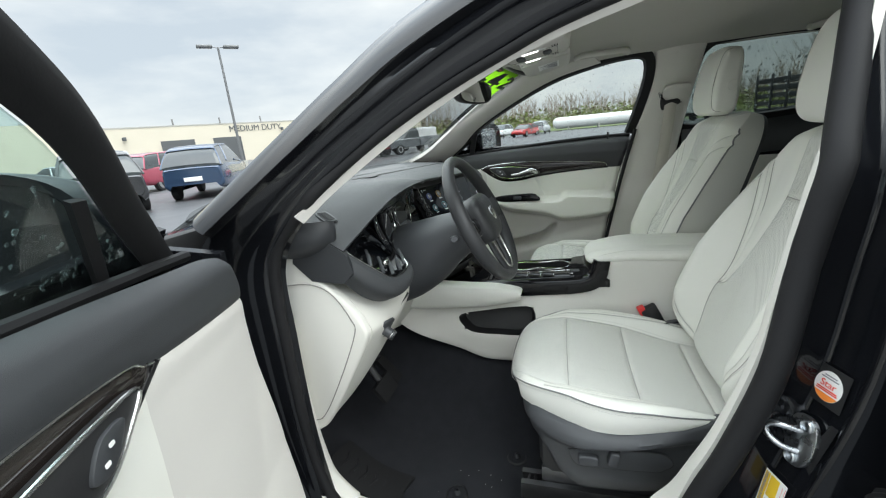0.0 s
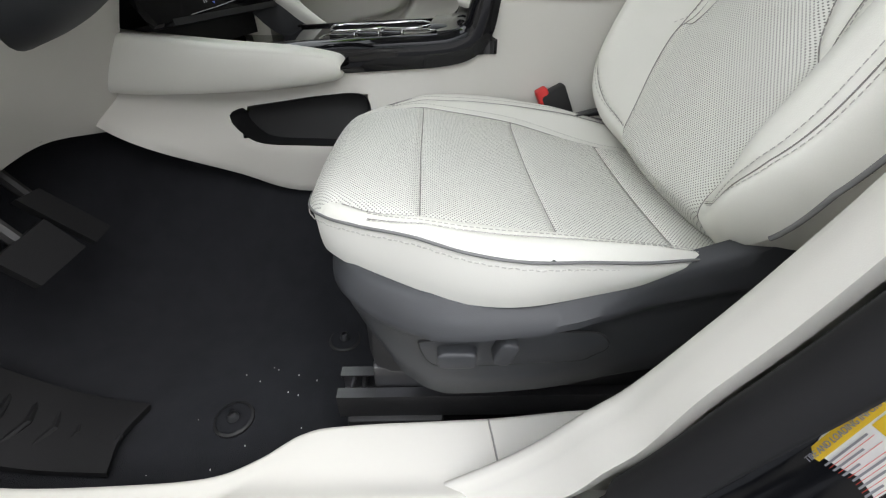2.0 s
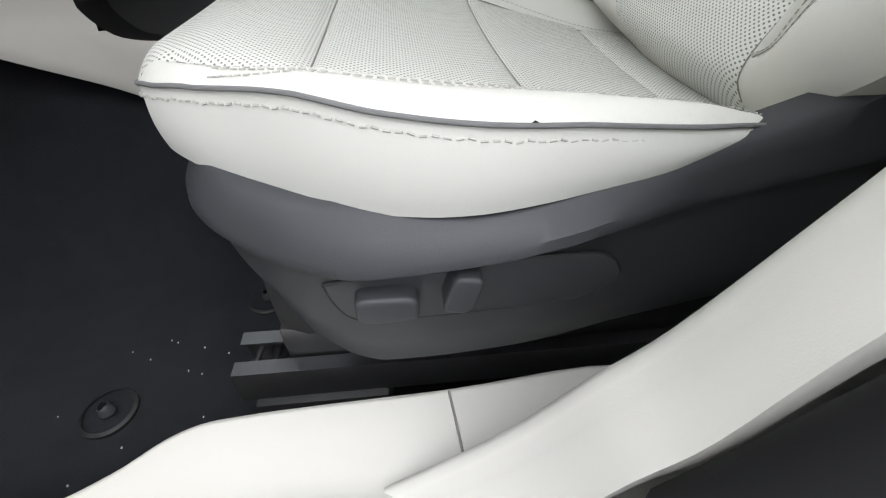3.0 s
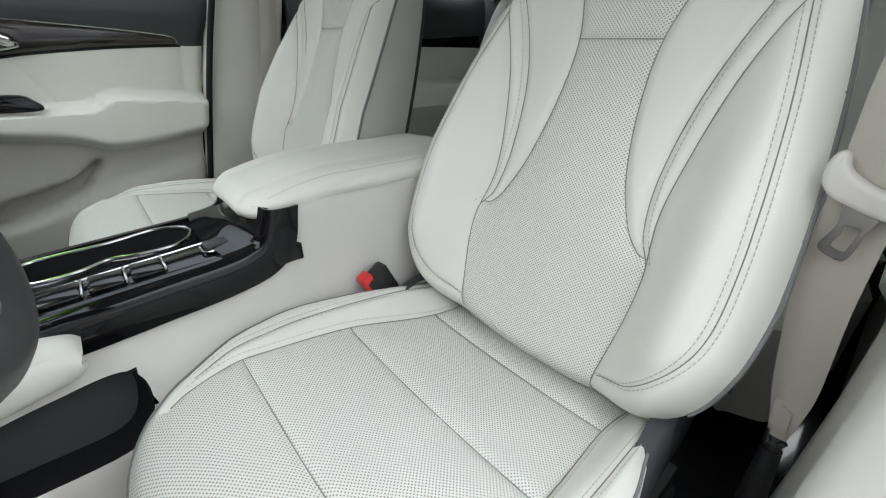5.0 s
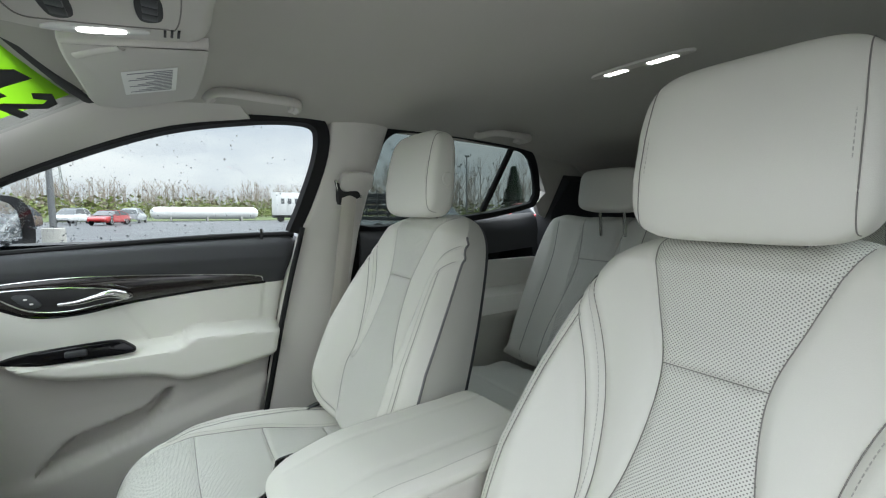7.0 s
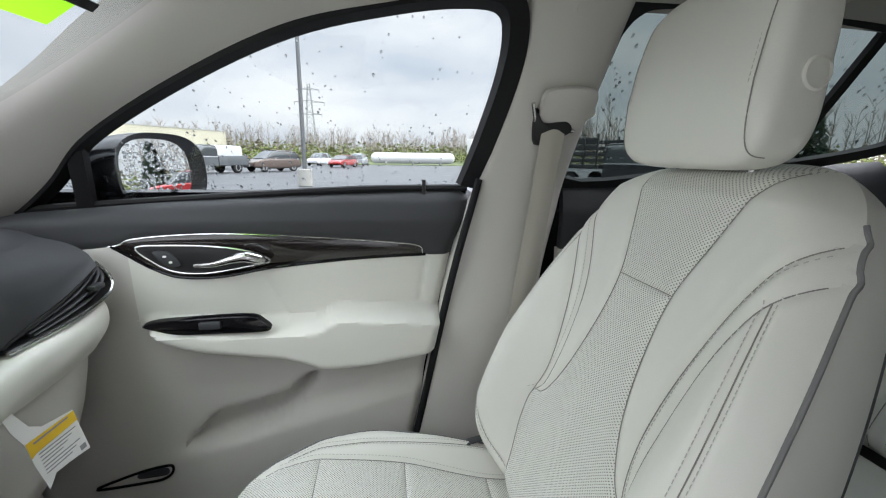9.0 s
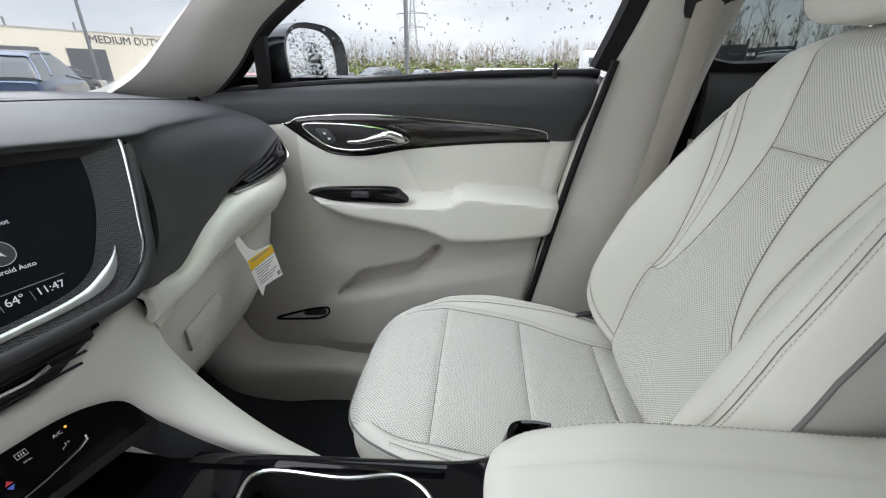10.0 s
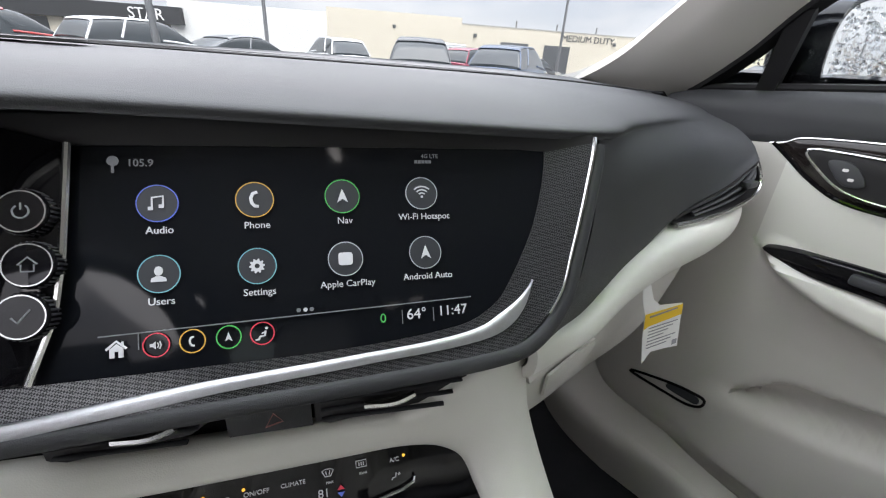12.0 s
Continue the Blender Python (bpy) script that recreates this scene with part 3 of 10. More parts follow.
    for sg in (1, -1):
        o = top.outline
        e = o[(o[:, 0] * sg > 0.004) & (o[:, 1] > 0.0)]
        e = e[np.argsort(-e[:, 1])]
        part("piping", top.cord(e * [1.004, 1], 0.0017, 8, 0.0), M_PIPE, seat, "grey piping")
        e = even(e, 0.0065)
        under = np.stack([xc + sgn * e[:, 0] * 1.007, e[:, 1] + 0.0015 * smooth((e[:, 1] - 0.5) / 0.1), top.h(e) - np.minimum(0.0085, 0.3 * (top.h(e) - low(e[:, 1])))], 1)
        part("stitching", join(*[tube([under[i], under[i] + 0.62 * (under[i + 1] - under[i])], 0.0008, 5) for i in range(len(under) - 1)]), M_THREAD, seat, "grey thread")
        line = CUSHION_BOLSTER[CUSHION_BOLSTER[:, 1] < 0.53] * [sg, 1]
        part("stitching", join(top.stitches(line + [0.0055 * sg, 0]), top.stitches(line - [0.0055 * sg, 0]), top.stitches(CUSHION_EDGE[CUSHION_EDGE[:, 1] < 0.54] * [sg, 1] + [0.006 * sg, 0])), M_THREAD, seat, "grey thread")
    # charcoal base with fairings, switches and rails
    part("seat_pan", box(xc - 0.215, xc + 0.215, -0.04, 0.54, 0.50, 0.655, 0.03), M_DEEP, seat)
    half = [(0.218, -0.06), (0.220, 0.04), (0.224, 0.12), (0.231, 0.20), (0.237, 0.28), (0.240, 0.36), (0.239, 0.42), (0.234, 0.465), (0.222, 0.505), (0.200, 0.538), (0.165, 0.557), (0.10, 0.566), (0, 0.570)]
    way = curve(half + [(-p, q) for p, q in half[-2::-1]], 190)
    ahead = np.gradient(way, axis=0)
    ahead /= np.linalg.norm(ahead, axis=1, keepdims=True)
    f_top = lambda y: float(np.interp(y, [-0.06, 0.02, 0.08, 0.13, 0.183, 0.244, 0.315, 0.393, 0.473, 0.52, 0.57], [0.70, 0.775, 0.755, 0.728, 0.712, 0.697, 0.685, 0.678, 0.674, 0.677, 0.682]))
    f_mid = lambda y: float(np.interp(y, [-0.06, 0.04, 0.15, 0.20, 0.255, 0.296, 0.353, 0.455, 0.507, 0.541, 0.57], [0.66, 0.70, 0.680, 0.672, 0.670, 0.668, 0.655, 0.642, 0.643, 0.654, 0.658]))
    f_low = lambda y: float(np.interp(y, [-0.06, 0.0, 0.196, 0.333, 0.44, 0.463, 0.492, 0.515, 0.54, 0.57], [0.60, 0.56, 0.535, 0.517, 0.508, 0.514, 0.536, 0.575, 0.605, 0.610]))
    g = []
    for (p, q), (du, dv) in zip(way, ahead):
        nx, ny = (-dv, du) if (-dv) * p + du * (q - 0.2) > 0 else (dv, -du)
        hi, mid, lo = f_top(q), f_mid(q), f_low(q)
        k = float(smooth(np.array((q - 0.20) / 0.12)))
        wide = 0.004 + 0.022 * k * (1 - 0.62 * float(smooth(np.array((q - 0.43) / 0.09))))
        col = [(-0.02, hi + 0.003), (-0.003, hi + 0.002), (0.004, hi - 0.003), (0.004 + wide * 0.5, hi - 0.45 * (hi - mid)), (0.004 + wide, mid + 0.006), (0.0055 + wide, mid - 0.002), (0.004 + wide * 0.92, mid - 0.006), (0.004 + wide * 0.45, mid - 0.012), (0.0035 + wide * 0.30, mid - 0.024)]
        col += [(0.0035 + wide * 0.30 - 0.002 * w, (mid - 0.024) * (1 - w) + (lo + 0.012) * w) for w in (0.33, 0.66, 1.0)]
        col += [(-0.001, lo + 0.003), (-0.008, lo), (-0.03, lo + 0.002)]
        g.append([(xc + sgn * (p + nx * w), q + ny * w, z) for w, z in col])
    part("base_fairing", sheet(np.array(g), 0.003, sgn > 0), M_PLASTIC, seat, "charcoal plastic fairing round the seat base", smooth=50)
    if powered:
        xo = xc + sgn * 0.2525
        panel = curve([(0.471, 0.620), (0.457, 0.588), (0.42, 0.583), (0.30, 0.590), (0.276, 0.60), (0.262, 0.615), (0.274, 0.634), (0.30, 0.639), (0.38, 0.634), (0.46, 0.626)], 60, True)
        part("switch_panel", plate([(xo - 0.002 * sgn, y, z) for y, z in panel], (sgn * 0.0035, 0, 0), 0.001), M_PLASTIC, seat)
        part("panel_groove", tube([(xo + 0.0005 * sgn, y, z) for y, z in panel], 0.0013, 6, True), M_DEEP, seat)
        a = plate(oval((xo, 0.430, 0.608), (0, 1, 0), (0, 0.05, 1), 0.022, 0.0125, 32, 4), (sgn * 0.016, 0, 0), 0.004, 3)
        part("slide_switch", a, M_PLASTIC, seat, "rounded charcoal seat switch")
        a = plate(oval((xo, 0.379, 0.622), (0, 1, 0.18), (0, -0.28, 1), 0.0105, 0.0165, 28, 4), (sgn * 0.019, 0, 0), 0.003, 3)
        part("recline_switch", a, M_PLASTIC, seat, "upright charcoal seat switch")
        part("airbag_tag", plate(oval((xo - 0.006 * sgn, 0.035, 0.745), (0, 0.8, 0.35), (0, -0.35, 0.8), 0.009, 0.017, 20, 5), (sgn * 0.0085, 0, 0), 0.001), M_DEEP, seat)
    for sg in (1, -1):
        x = xc + sg * 0.200
        sec = [(-0.025, 0.480), (-0.010, 0.480), (-0.010, 0.476), (-0.020, 0.475), (-0.020, 0.441), (0.020, 0.441), (0.020, 0.475), (0.010, 0.476), (0.010, 0.480), (0.025, 0.480), (0.026, 0.470), (0.026, 0.436), (-0.026, 0.436), (-0.026, 0.470)]
        part("rail", plate([(x + p, -0.05, z) for p, z in sec], (0, 0.635, 0)), M_STEEL, seat, "oiled steel seat rail", smooth=20)
        part("rail_slider", join(box(x - 0.008, x + 0.008, 0.0, 0.535, 0.446, 0.520, 0.003), cyl((x, 0.53, 0.458), (x, 0.578, 0.458), 0.006), cyl((x - 0.02, 0.553, 0.462), (x + 0.02, 0.553, 0.462), 0.004), cyl((x - 0.018, 0.572, 0.466), (x + 0.018, 0.566, 0.470), 0.003)), M_STEEL, seat)
        part("rail_foot", box(x - 0.035, x + 0.035, 0.44, 0.575, 0.35, 0.437, 0.006), M_DEEP, seat)
        part("rail_foot", box(x - 0.035, x + 0.035, -0.05, 0.05, 0.35, 0.437, 0.006), M_DEEP, seat)
    return seat


driver_seat = front_seat("driver_seat", -0.375, -1, "cream leather power driver seat with perforated inserts", True)
passenger_seat = front_seat("passenger_seat", 0.375, 1, "cream leather passenger seat with perforated inserts", False)
passenger_seat.location += Vector((0.0, 0.010, 0.023))


def rear_bench():
    seat = thing("rear_bench_seat", (0, -0.6, 0.42), "cream leather rear bench seat with three head restraints", "car seat")
    half = both([(0, 0.665), (0.5, 0.665), (0.62, 0.655), (0.665, 0.62), (0.69, 0.5), (0.70, 0.3), (0.70, 0.06), (0.66, 0.0), (0, 0.0)])
    lines = []
    for c in (-0.40, 0.40):
        for sg in (1, -1):
            lines.append(curve([(c + sg * 0.105, 0.66), (c + sg * 0.08, 0.52), (c + sg * 0.075, 0.42), (c + sg * 0.10, 0.28), (c + sg * 0.13, 0.15), (c + sg * 0.135, 0.0)], 40))
            lines.append(curve([(c + sg * 0.20, 0.62), (c + sg * 0.185, 0.45), (c + sg * 0.20, 0.2), (c + sg * 0.21, 0.0)], 30))
        lines.append(np.array([(c - 0.078, 0.47), (c + 0.078, 0.47)]))
    lines += [np.array([(-0.16, 0.66), (-0.16, 0.0)]), np.array([(0.16, 0.66), (0.16, 0.0)])]
    back = Quilt(half, lines, lambda s, r: 0.035 * smooth((np.abs(np.abs(s) - 0.40) - 0.12) / 0.09) * (np.abs(s) > 0.2), lambda s, r, d: np.stack([s, -0.70 - 0.38 * r + 0.925 * d, 0.69 + 0.925 * r + 0.38 * d], 1), roll=0.05, drop=0.04, pull=0.006, width=0.008, puff=0.006)
    for k, (shape, uv) in back.panels(0.009, lambda s, r: np.where(np.abs(s) < 0.16, 2, np.where(np.abs(np.abs(s) - 0.40) < 0.10, np.where(s < 0, 0, 1), np.where(s < 0, 3, 4)))).items():
        part("backrest_panel", shape, M_PERF if k < 2 else M_LEATHER, seat, smooth=70, uv=uv)
    for line in lines:
        part("seam", back.cord(even(line, 0.02), 0.0013, 5, 0.0005), M_GROOVE, seat, "thin dark seam")
    part("backrest_body", back.skirt(lambda s, r, h, k: np.stack([s, -0.70 - 0.38 * r + 0.925 * (h - 0.12 * k), 0.69 + 0.925 * r + 0.38 * (h - 0.12 * k)], 1), 4), M_LEATHER, seat, smooth=70)
    cush = Quilt(both([(0, 0.0), (0.5, 0.0), (0.64, -0.02), (0.68, -0.08), (0.69, -0.3), (0.68, -0.5), (0, -0.5)]), [np.array([(c, 0.0), (c, -0.5)]) for c in (-0.60, -0.22, 0.22, 0.60)] + [np.array([(-0.62, -0.2), (0.62, -0.2)])], lambda s, y: 0.735 + 0.16 * y + 0 * s, lambda s, y, z: np.stack([s, y - 0.23, z], 1), roll=0.05, drop=0.05, pull=0.006, width=0.008)
    for k, (shape, uv) in cush.panels(0.012, lambda s, y: (s > 0).astype(int)).items():
        part("bench_cushion", shape, M_LEATHER, seat, smooth=70, uv=uv)
    part("cushion_front", cush.skirt(lambda s, y, z, k: np.stack([s, y - 0.23, z - 0.20 * k], 1), 4), M_WEAVE, seat)
    part("bench_base", box(-0.66, 0.66, -0.95, -0.27, 0.44, 0.60, 0.02), M_DEEP, seat)
    for c in (-0.335, 0.0, 0.335):
        sz = 0.122 if c else 0.11
        v, f = blob((0, 0, 0), sz, 0.05, 0.080 if c else 0.05, 0.4, 36, 20)
        hr = part("head_restraint", moved((v, f), pose(c, -0.88, 1.392 if c else 1.355, 8)), M_LEATHER, seat, smooth=80)
        for sg in (1, -1):
            part("post", cyl((c + sg * 0.05, -0.90, 1.22), (c + sg * 0.05, -0.885, 1.34), 0.006), M_CHROME, seat)
    return seat


rear_bench()


# ---- car body: floor, roof, pillars, doors and glass ----
X_SIDE = lambda z: 0.79 - 0.53 * (z - 1.24)


def side(sgn, y, z, off=0.0):
    return (sgn * (X_SIDE(z) + off), y, z)


# carpet floor with a raised tunnel and a toe board
rows = []
for y, zf, zt in ((-1.10, 0.44, 0.55), (-0.70, 0.37, 0.52), (-0.15, 0.36, 0.50), (0.35, 0.36, 0.52), (0.75, 0.362, 0.555), (0.95, 0.375, 0.60), (1.12, 0.44, 0.66), (1.28, 0.62, 0.76), (1.36, 0.80, 0.90)):
    w = 0.70
    rows.append([(-w, y, zf + 0.03), (-w + 0.05, y, zf), (-0.56, y, zf), (-0.42, y, zf + 0.004), (-0.30, y, zf + 0.03), (-0.20, y, zf + 0.14), (-0.14, y, zt), (0, y, zt + 0.02), (0.14, y, zt), (0.20, y, zf + 0.14), (0.30, y, zf + 0.03), (0.42, y, zf + 0.004), (0.56, y, zf), (w - 0.05, y, zf), (w, y, zf + 0.03)])
part("floor", sheet(loft(rows, 70, 50), 0.02, True), M_CARPET, None, "black carpet floor of the car cabin", "floor", "structure", smooth=70)


def lid(name, x0, x1, y0, y1, z0, z1, label):
    return part(name, box(x0, x1, y0, y1, z0, z1, 0.02), M_PAINT, None, label, "car body", "structure")


# under body that carries the cabin down to the wheels
lid("underbody", -0.80, 0.80, -1.2, 1.40, 0.22, 0.335, "black steel underbody of the car")
lid("rear_bodywork", -0.90, 0.90, -2.30, -1.2, 0.25, 0.95, "black lower rear bodywork of the car")
lid("front_bodywork", -0.86, 0.86, 1.48, 2.35, 0.25, 0.93, "black lower front bodywork of the car")
for nm, sx in (("wall_left", -1), ("wall_right", 1)):
    part(nm, box(sx * 0.80 - 0.02, sx * 0.80 + 0.02, -1.2, 1.40, 0.25, 0.43, 0.01), M_PAINT, None, "black painted sill panel of the car", "car body", "structure")
part("wall_front", box(-0.78, 0.78, 1.42, 1.46, 0.30, 1.14, 0.01), M_DEEP, None, "black firewall behind the dashboard", "car body", "structure")

# headliner
rows = []
for y, z, w, ze in ((0.70, 1.545, 0.56, 1.535), (0.55, 1.572, 0.575, 1.545), (0.30, 1.594, 0.59, 1.560), (0.0, 1.603, 0.595, 1.568), (-0.40, 1.600, 0.595, 1.570), (-0.75, 1.585, 0.59, 1.555), (-1.15, 1.54, 0.57, 1.50), (-1.55, 1.46, 0.54, 1.42)):
    rows.append([(-w - 0.03, y, ze - 0.004), (-w, y, ze + 0.006), (-w * 0.8, y, z - 0.008), (-w * 0.4, y, z), (0, y, z + 0.002), (w * 0.4, y, z), (w * 0.8, y, z - 0.008), (w, y, ze + 0.006), (w + 0.03, y, ze - 0.004)])
part("ceiling", sheet(loft(rows, 48, 60), 0.03, True), M_ROOF, None, "greige woven headliner of the car roof", "headliner", "structure", smooth=60)
rows = [[(x * 1.06, y + (0.02 if i == 0 else 0), z + 0.045) for x, y, z in r] for i, r in enumerate(rows)]
part("roof_panel", sheet(loft(rows, 30, 40), 0.004, True), M_PAINT, None, "black painted roof skin", "car body", "structure", smooth=60)

WIN = curve([(1.075, 1.190), (0.985, 1.254), (0.884, 1.338), (0.698, 1.436), (0.502, 1.515), (0.314, 1.556), (0.195, 1.568), (0.143, 1.558), (0.124, 1.520), (0.126, 1.45), (0.150, 1.34), (0.176, 1.249)], 70)
OPEN_WIN = curve([(1.045, 1.168), (0.98, 1.217), (0.915, 1.267), (0.835, 1.332), (0.771, 1.370), (0.66, 1.418), (0.49, 1.474), (0.314, 1.505), (0.195, 1.512), (0.143, 1.500), (0.124, 1.462), (0.130, 1.38), (0.150, 1.30), (0.176, 1.240)], 70)
REAR_WIN = curve([(-0.057, 1.270), (-0.062, 1.42), (-0.072, 1.51), (-0.10, 1.560), (-0.16, 1.574), (-0.343, 1.577), (-0.616, 1.563), (-0.72, 1.545), (-0.79, 1.49), (-0.852, 1.41), (-0.857, 1.38), (-0.83, 1.352), (-0.597, 1.310), (-0.35, 1.288)], 70, True)


def wall_piece(name, sgn, a, b, material, label, thick=0.02, bulge=0.0, n=24, off_a=0.0, off_b=0.0, kind="structure", category="trim", parent=None):
    """A strip of side trim between two lines of (y, z) on the sloping side of the cabin."""
    a, b = curve(a, n), curve(b, n)
    g = np.zeros((9, n, 3))
    for i, k in enumerate(np.linspace(0, 1, 9)):
        yz = a * (1 - k) + b * k
        o = off_a * (1 - k) + off_b * k - bulge * math.sin(math.pi * k)
        for j in range(n):
            g[i, j] = side(sgn, yz[j, 0], yz[j, 1], o)
    return part(name, sheet(g, thick, sgn > 0), material, parent, label, category, kind, smooth=60)


for sgn, tag in ((1, "right"), (-1, "left")):
    # windscreen pillar trim, from the door opening to the windscreen's edge
    a = np.array([side(sgn, y, z, 0.0) for y, z in ((1.20, 1.135), (1.075, 1.205), (0.985, 1.268), (0.884, 1.352), (0.698, 1.450), (0.502, 1.529), (0.314, 1.568))])
    b = np.array([(sgn * x, y, z) for x, y, z in ((0.735, 1.36, 1.190), (0.70, 1.255, 1.212), (0.678, 1.150, 1.256), (0.655, 1.045, 1.325), (0.630, 0.88, 1.435), (0.585, 0.690, 1.548), (0.545, 0.42, 1.592))])
    if sgn < 0:
        a, b = np.array([side(sgn, y, z, -0.014) for y, z in ((0.94, 1.205), (0.86, 1.272), (0.70, 1.378), (0.52, 1.464), (0.32, 1.524))]), b[2:]
    m = (a + b) / 2 - np.array([sgn * 0.025, 0.01, -0.012])
    part("pillar_trim_front_" + tag, sheet(loft([a, a * 0.6 + m * 0.4 - [sgn * 0.004, 0, 0], m, b * 0.6 + m * 0.4, b], 40, 16), 0.02, sgn < 0), M_TAUPE, None, "greige windscreen pillar trim", "pillar trim", "structure", smooth=60)
    # roof rail over the doors
    top = [(y, z + 0.012) for y, z in ((0.502, 1.529), (0.314, 1.566), (0.15, 1.578), (-0.10, 1.584), (-0.343, 1.586), (-0.616, 1.574), (-0.75, 1.552))]
    low = [(y, z - 0.012) for y, z in top]
    wall_piece("roof_rail_trim_" + tag, sgn, low, [(y, z + 0.02) for y, z in top], M_ROOF, "greige roof rail trim", 0.02, 0.0, 30, -0.002, -0.03)
    # black painted body behind the glass line: roof rail and rear quarter
    wall_piece("roof_side_" + tag, sgn, ([(1.16, 1.20), (0.90, 1.375), (0.70, 1.472)] if sgn > 0 else [(1.06, 1.190), (0.90, 1.315), (0.80, 1.392), (0.69, 1.465)]) + [(0.50, 1.552), (0.31, 1.592), (0.0, 1.605), (-0.4, 1.605), (-0.75, 1.58)], ([(1.22, 1.215), (0.95, 1.41), (0.74, 1.515)] if sgn > 0 else [(1.11, 1.205), (0.95, 1.335), (0.85, 1.415), (0.73, 1.505)]) + [(0.53, 1.60), (0.33, 1.645), (0.0, 1.655), (-0.4, 1.652), (-0.75, 1.62)], M_PAINT, "glossy black roof side of the car", 0.02, -0.01, 40, 0.05, 0.02, category="car body")

# centre pillar trim
for sgn, tag in ((1, "right"), (-1, "left")):
    rows = []
    profile = ((0.46, 0.31, -0.02, 0.72), (0.56, 0.305, -0.01, 0.725), (0.69, 0.283, 0.0, 0.735), (0.80, 0.262, 0.0, 0.738), (0.95, 0.232, -0.01, 0.745), (1.05, 0.212, -0.02, 0.755), (1.19, 0.172, -0.045, 0.752), (1.25, 0.150, -0.052, 0.742), (1.35, 0.122, -0.062, 0.700), (1.45, 0.104, -0.075, 0.652), (1.53, 0.100, -0.088, 0.615), (1.585, 0.104, -0.10, 0.592))
    if sgn < 0:
        profile = ((0.462, 0.47, -0.02, 0.716), (0.49, 0.425, -0.02, 0.712), (0.53, 0.378, -0.02, 0.710), (0.57, 0.346, -0.01, 0.710), (0.612, 0.320, -0.01, 0.711), (0.651, 0.292, 0.0, 0.712), (0.718, 0.262, 0.0, 0.714), (0.80, 0.230, 0.0, 0.716), (0.95, 0.190, -0.01, 0.716), (1.05, 0.176, -0.02, 0.716), (1.19, 0.154, -0.045, 0.712), (1.25, 0.140, -0.052, 0.706), (1.35, 0.108, -0.062, 0.678), (1.45, 0.082, -0.075, 0.642), (1.53, 0.074, -0.088, 0.612), (1.585, 0.080, -0.10, 0.592))
    for z, yf, yr, x in profile:
        w, f = yf - yr, float(np.interp(z, [0.46, 0.55, 0.65, 0.72], [-0.03, -0.020, 0.0, 0.008])) if sgn < 0 else 0.0
        o = float(np.interp(z, [0.46, 0.56, 0.66, 0.75, 1.0, 1.2], [0.036, 0.050, 0.050, 0.043, 0.046, 0.050])) if sgn < 0 else 0.040
        rows.append([(sgn * (x + o), yf + f, z), (sgn * (x + 0.3 * o), yf - 0.002 + f * 0.4, z), (sgn * (x - (0.010 if sgn < 0 and z < 0.95 else 0.0)), yf - 0.022, z), (sgn * (x - (0.012 if sgn > 0 else 0.0)), yf - 0.5 * w, z), (sgn * (x - 0.004), yr + 0.03, z), (sgn * (x + 0.02), yr + 0.004, z), (sgn * (x + 0.045), yr, z)])
    part("pillar_trim_centre_" + tag, sheet(loft(rows, 28, 60), 0.012, sgn > 0), M_TAUPE if sgn > 0 else M_CREAMTRIM, None, "greige centre pillar trim with belt slot" if sgn > 0 else "cream centre pillar trim sweeping into the sill", "pillar trim", "structure", smooth=60)
    cover = part("belt_height_cover", plate([side(sgn, y, z, -0.055 + 0.02 * (z < 1.40)) for y, z in curve([(0.055, 1.43), (-0.035, 1.435), (-0.045, 1.40), (-0.03, 1.365), (0.02, 1.358), (0.05, 1.375)], 30, True)], (-sgn * 0.012, 0, -0.006), 0.006), M_TAUPE, None, "greige belt height adjuster on the pillar", "belt guide")
    part("belt_guide", plate([side(sgn, y, z, -0.046) for y, z in curve([(0.066, 1.40), (0.052, 1.335), (0.00, 1.350), (-0.016, 1.362), (0.0, 1.378), (0.045, 1.375)], 30, True)], (-sgn * 0.014, 0, 0), 0.004), M_DEEP, cover)
    loop = np.array([side(sgn, y, z, -0.054) for y, z in curve([(0.074, 1.408), (0.058, 1.372), (0.044, 1.362), (0.015, 1.36), (-0.020, 1.362)], 24)])
    part("belt_ring", tube(loop, 0.0042, 8), M_CHROME, cover, "chrome belt loop")
    part("airbag_mark", plate(oval(side(sgn, 0.0, 1.555, -0.028), (0, 1, 0), (0.45 * -sgn, 0, 0.85), 0.026, 0.012, 24, 4), (-sgn * 0.002, 0, 0), 0.0008), M_TAUPE, cover)

# passenger belt: webbing hangs straight down from its ring
belt = thing("seat_belt", (0.66, 0.02, 0.60), "greige woven seat belt hanging from the centre pillar", "seat belt", "front seat belts")
rows = []
for z, y, x in ((1.372, 0.02, 0.668), (1.33, 0.024, 0.672), (1.20, 0.032, 0.690), (1.05, 0.048, 0.700), (0.88, 0.070, 0.702), (0.70, 0.095, 0.70), (0.60, 0.11, 0.70)):
    rows.append([(x, y + 0.024, z), (x - 0.004, y, z), (x, y - 0.024, z)])
part("webbing", sheet(loft(rows, 9, 40), 0.002), M_BELT, belt)
part("belt_stop", blob((0.692, 0.056, 0.965), 0.007, 0.008, 0.012, 0.6, 14, 10), M_BELT, belt)

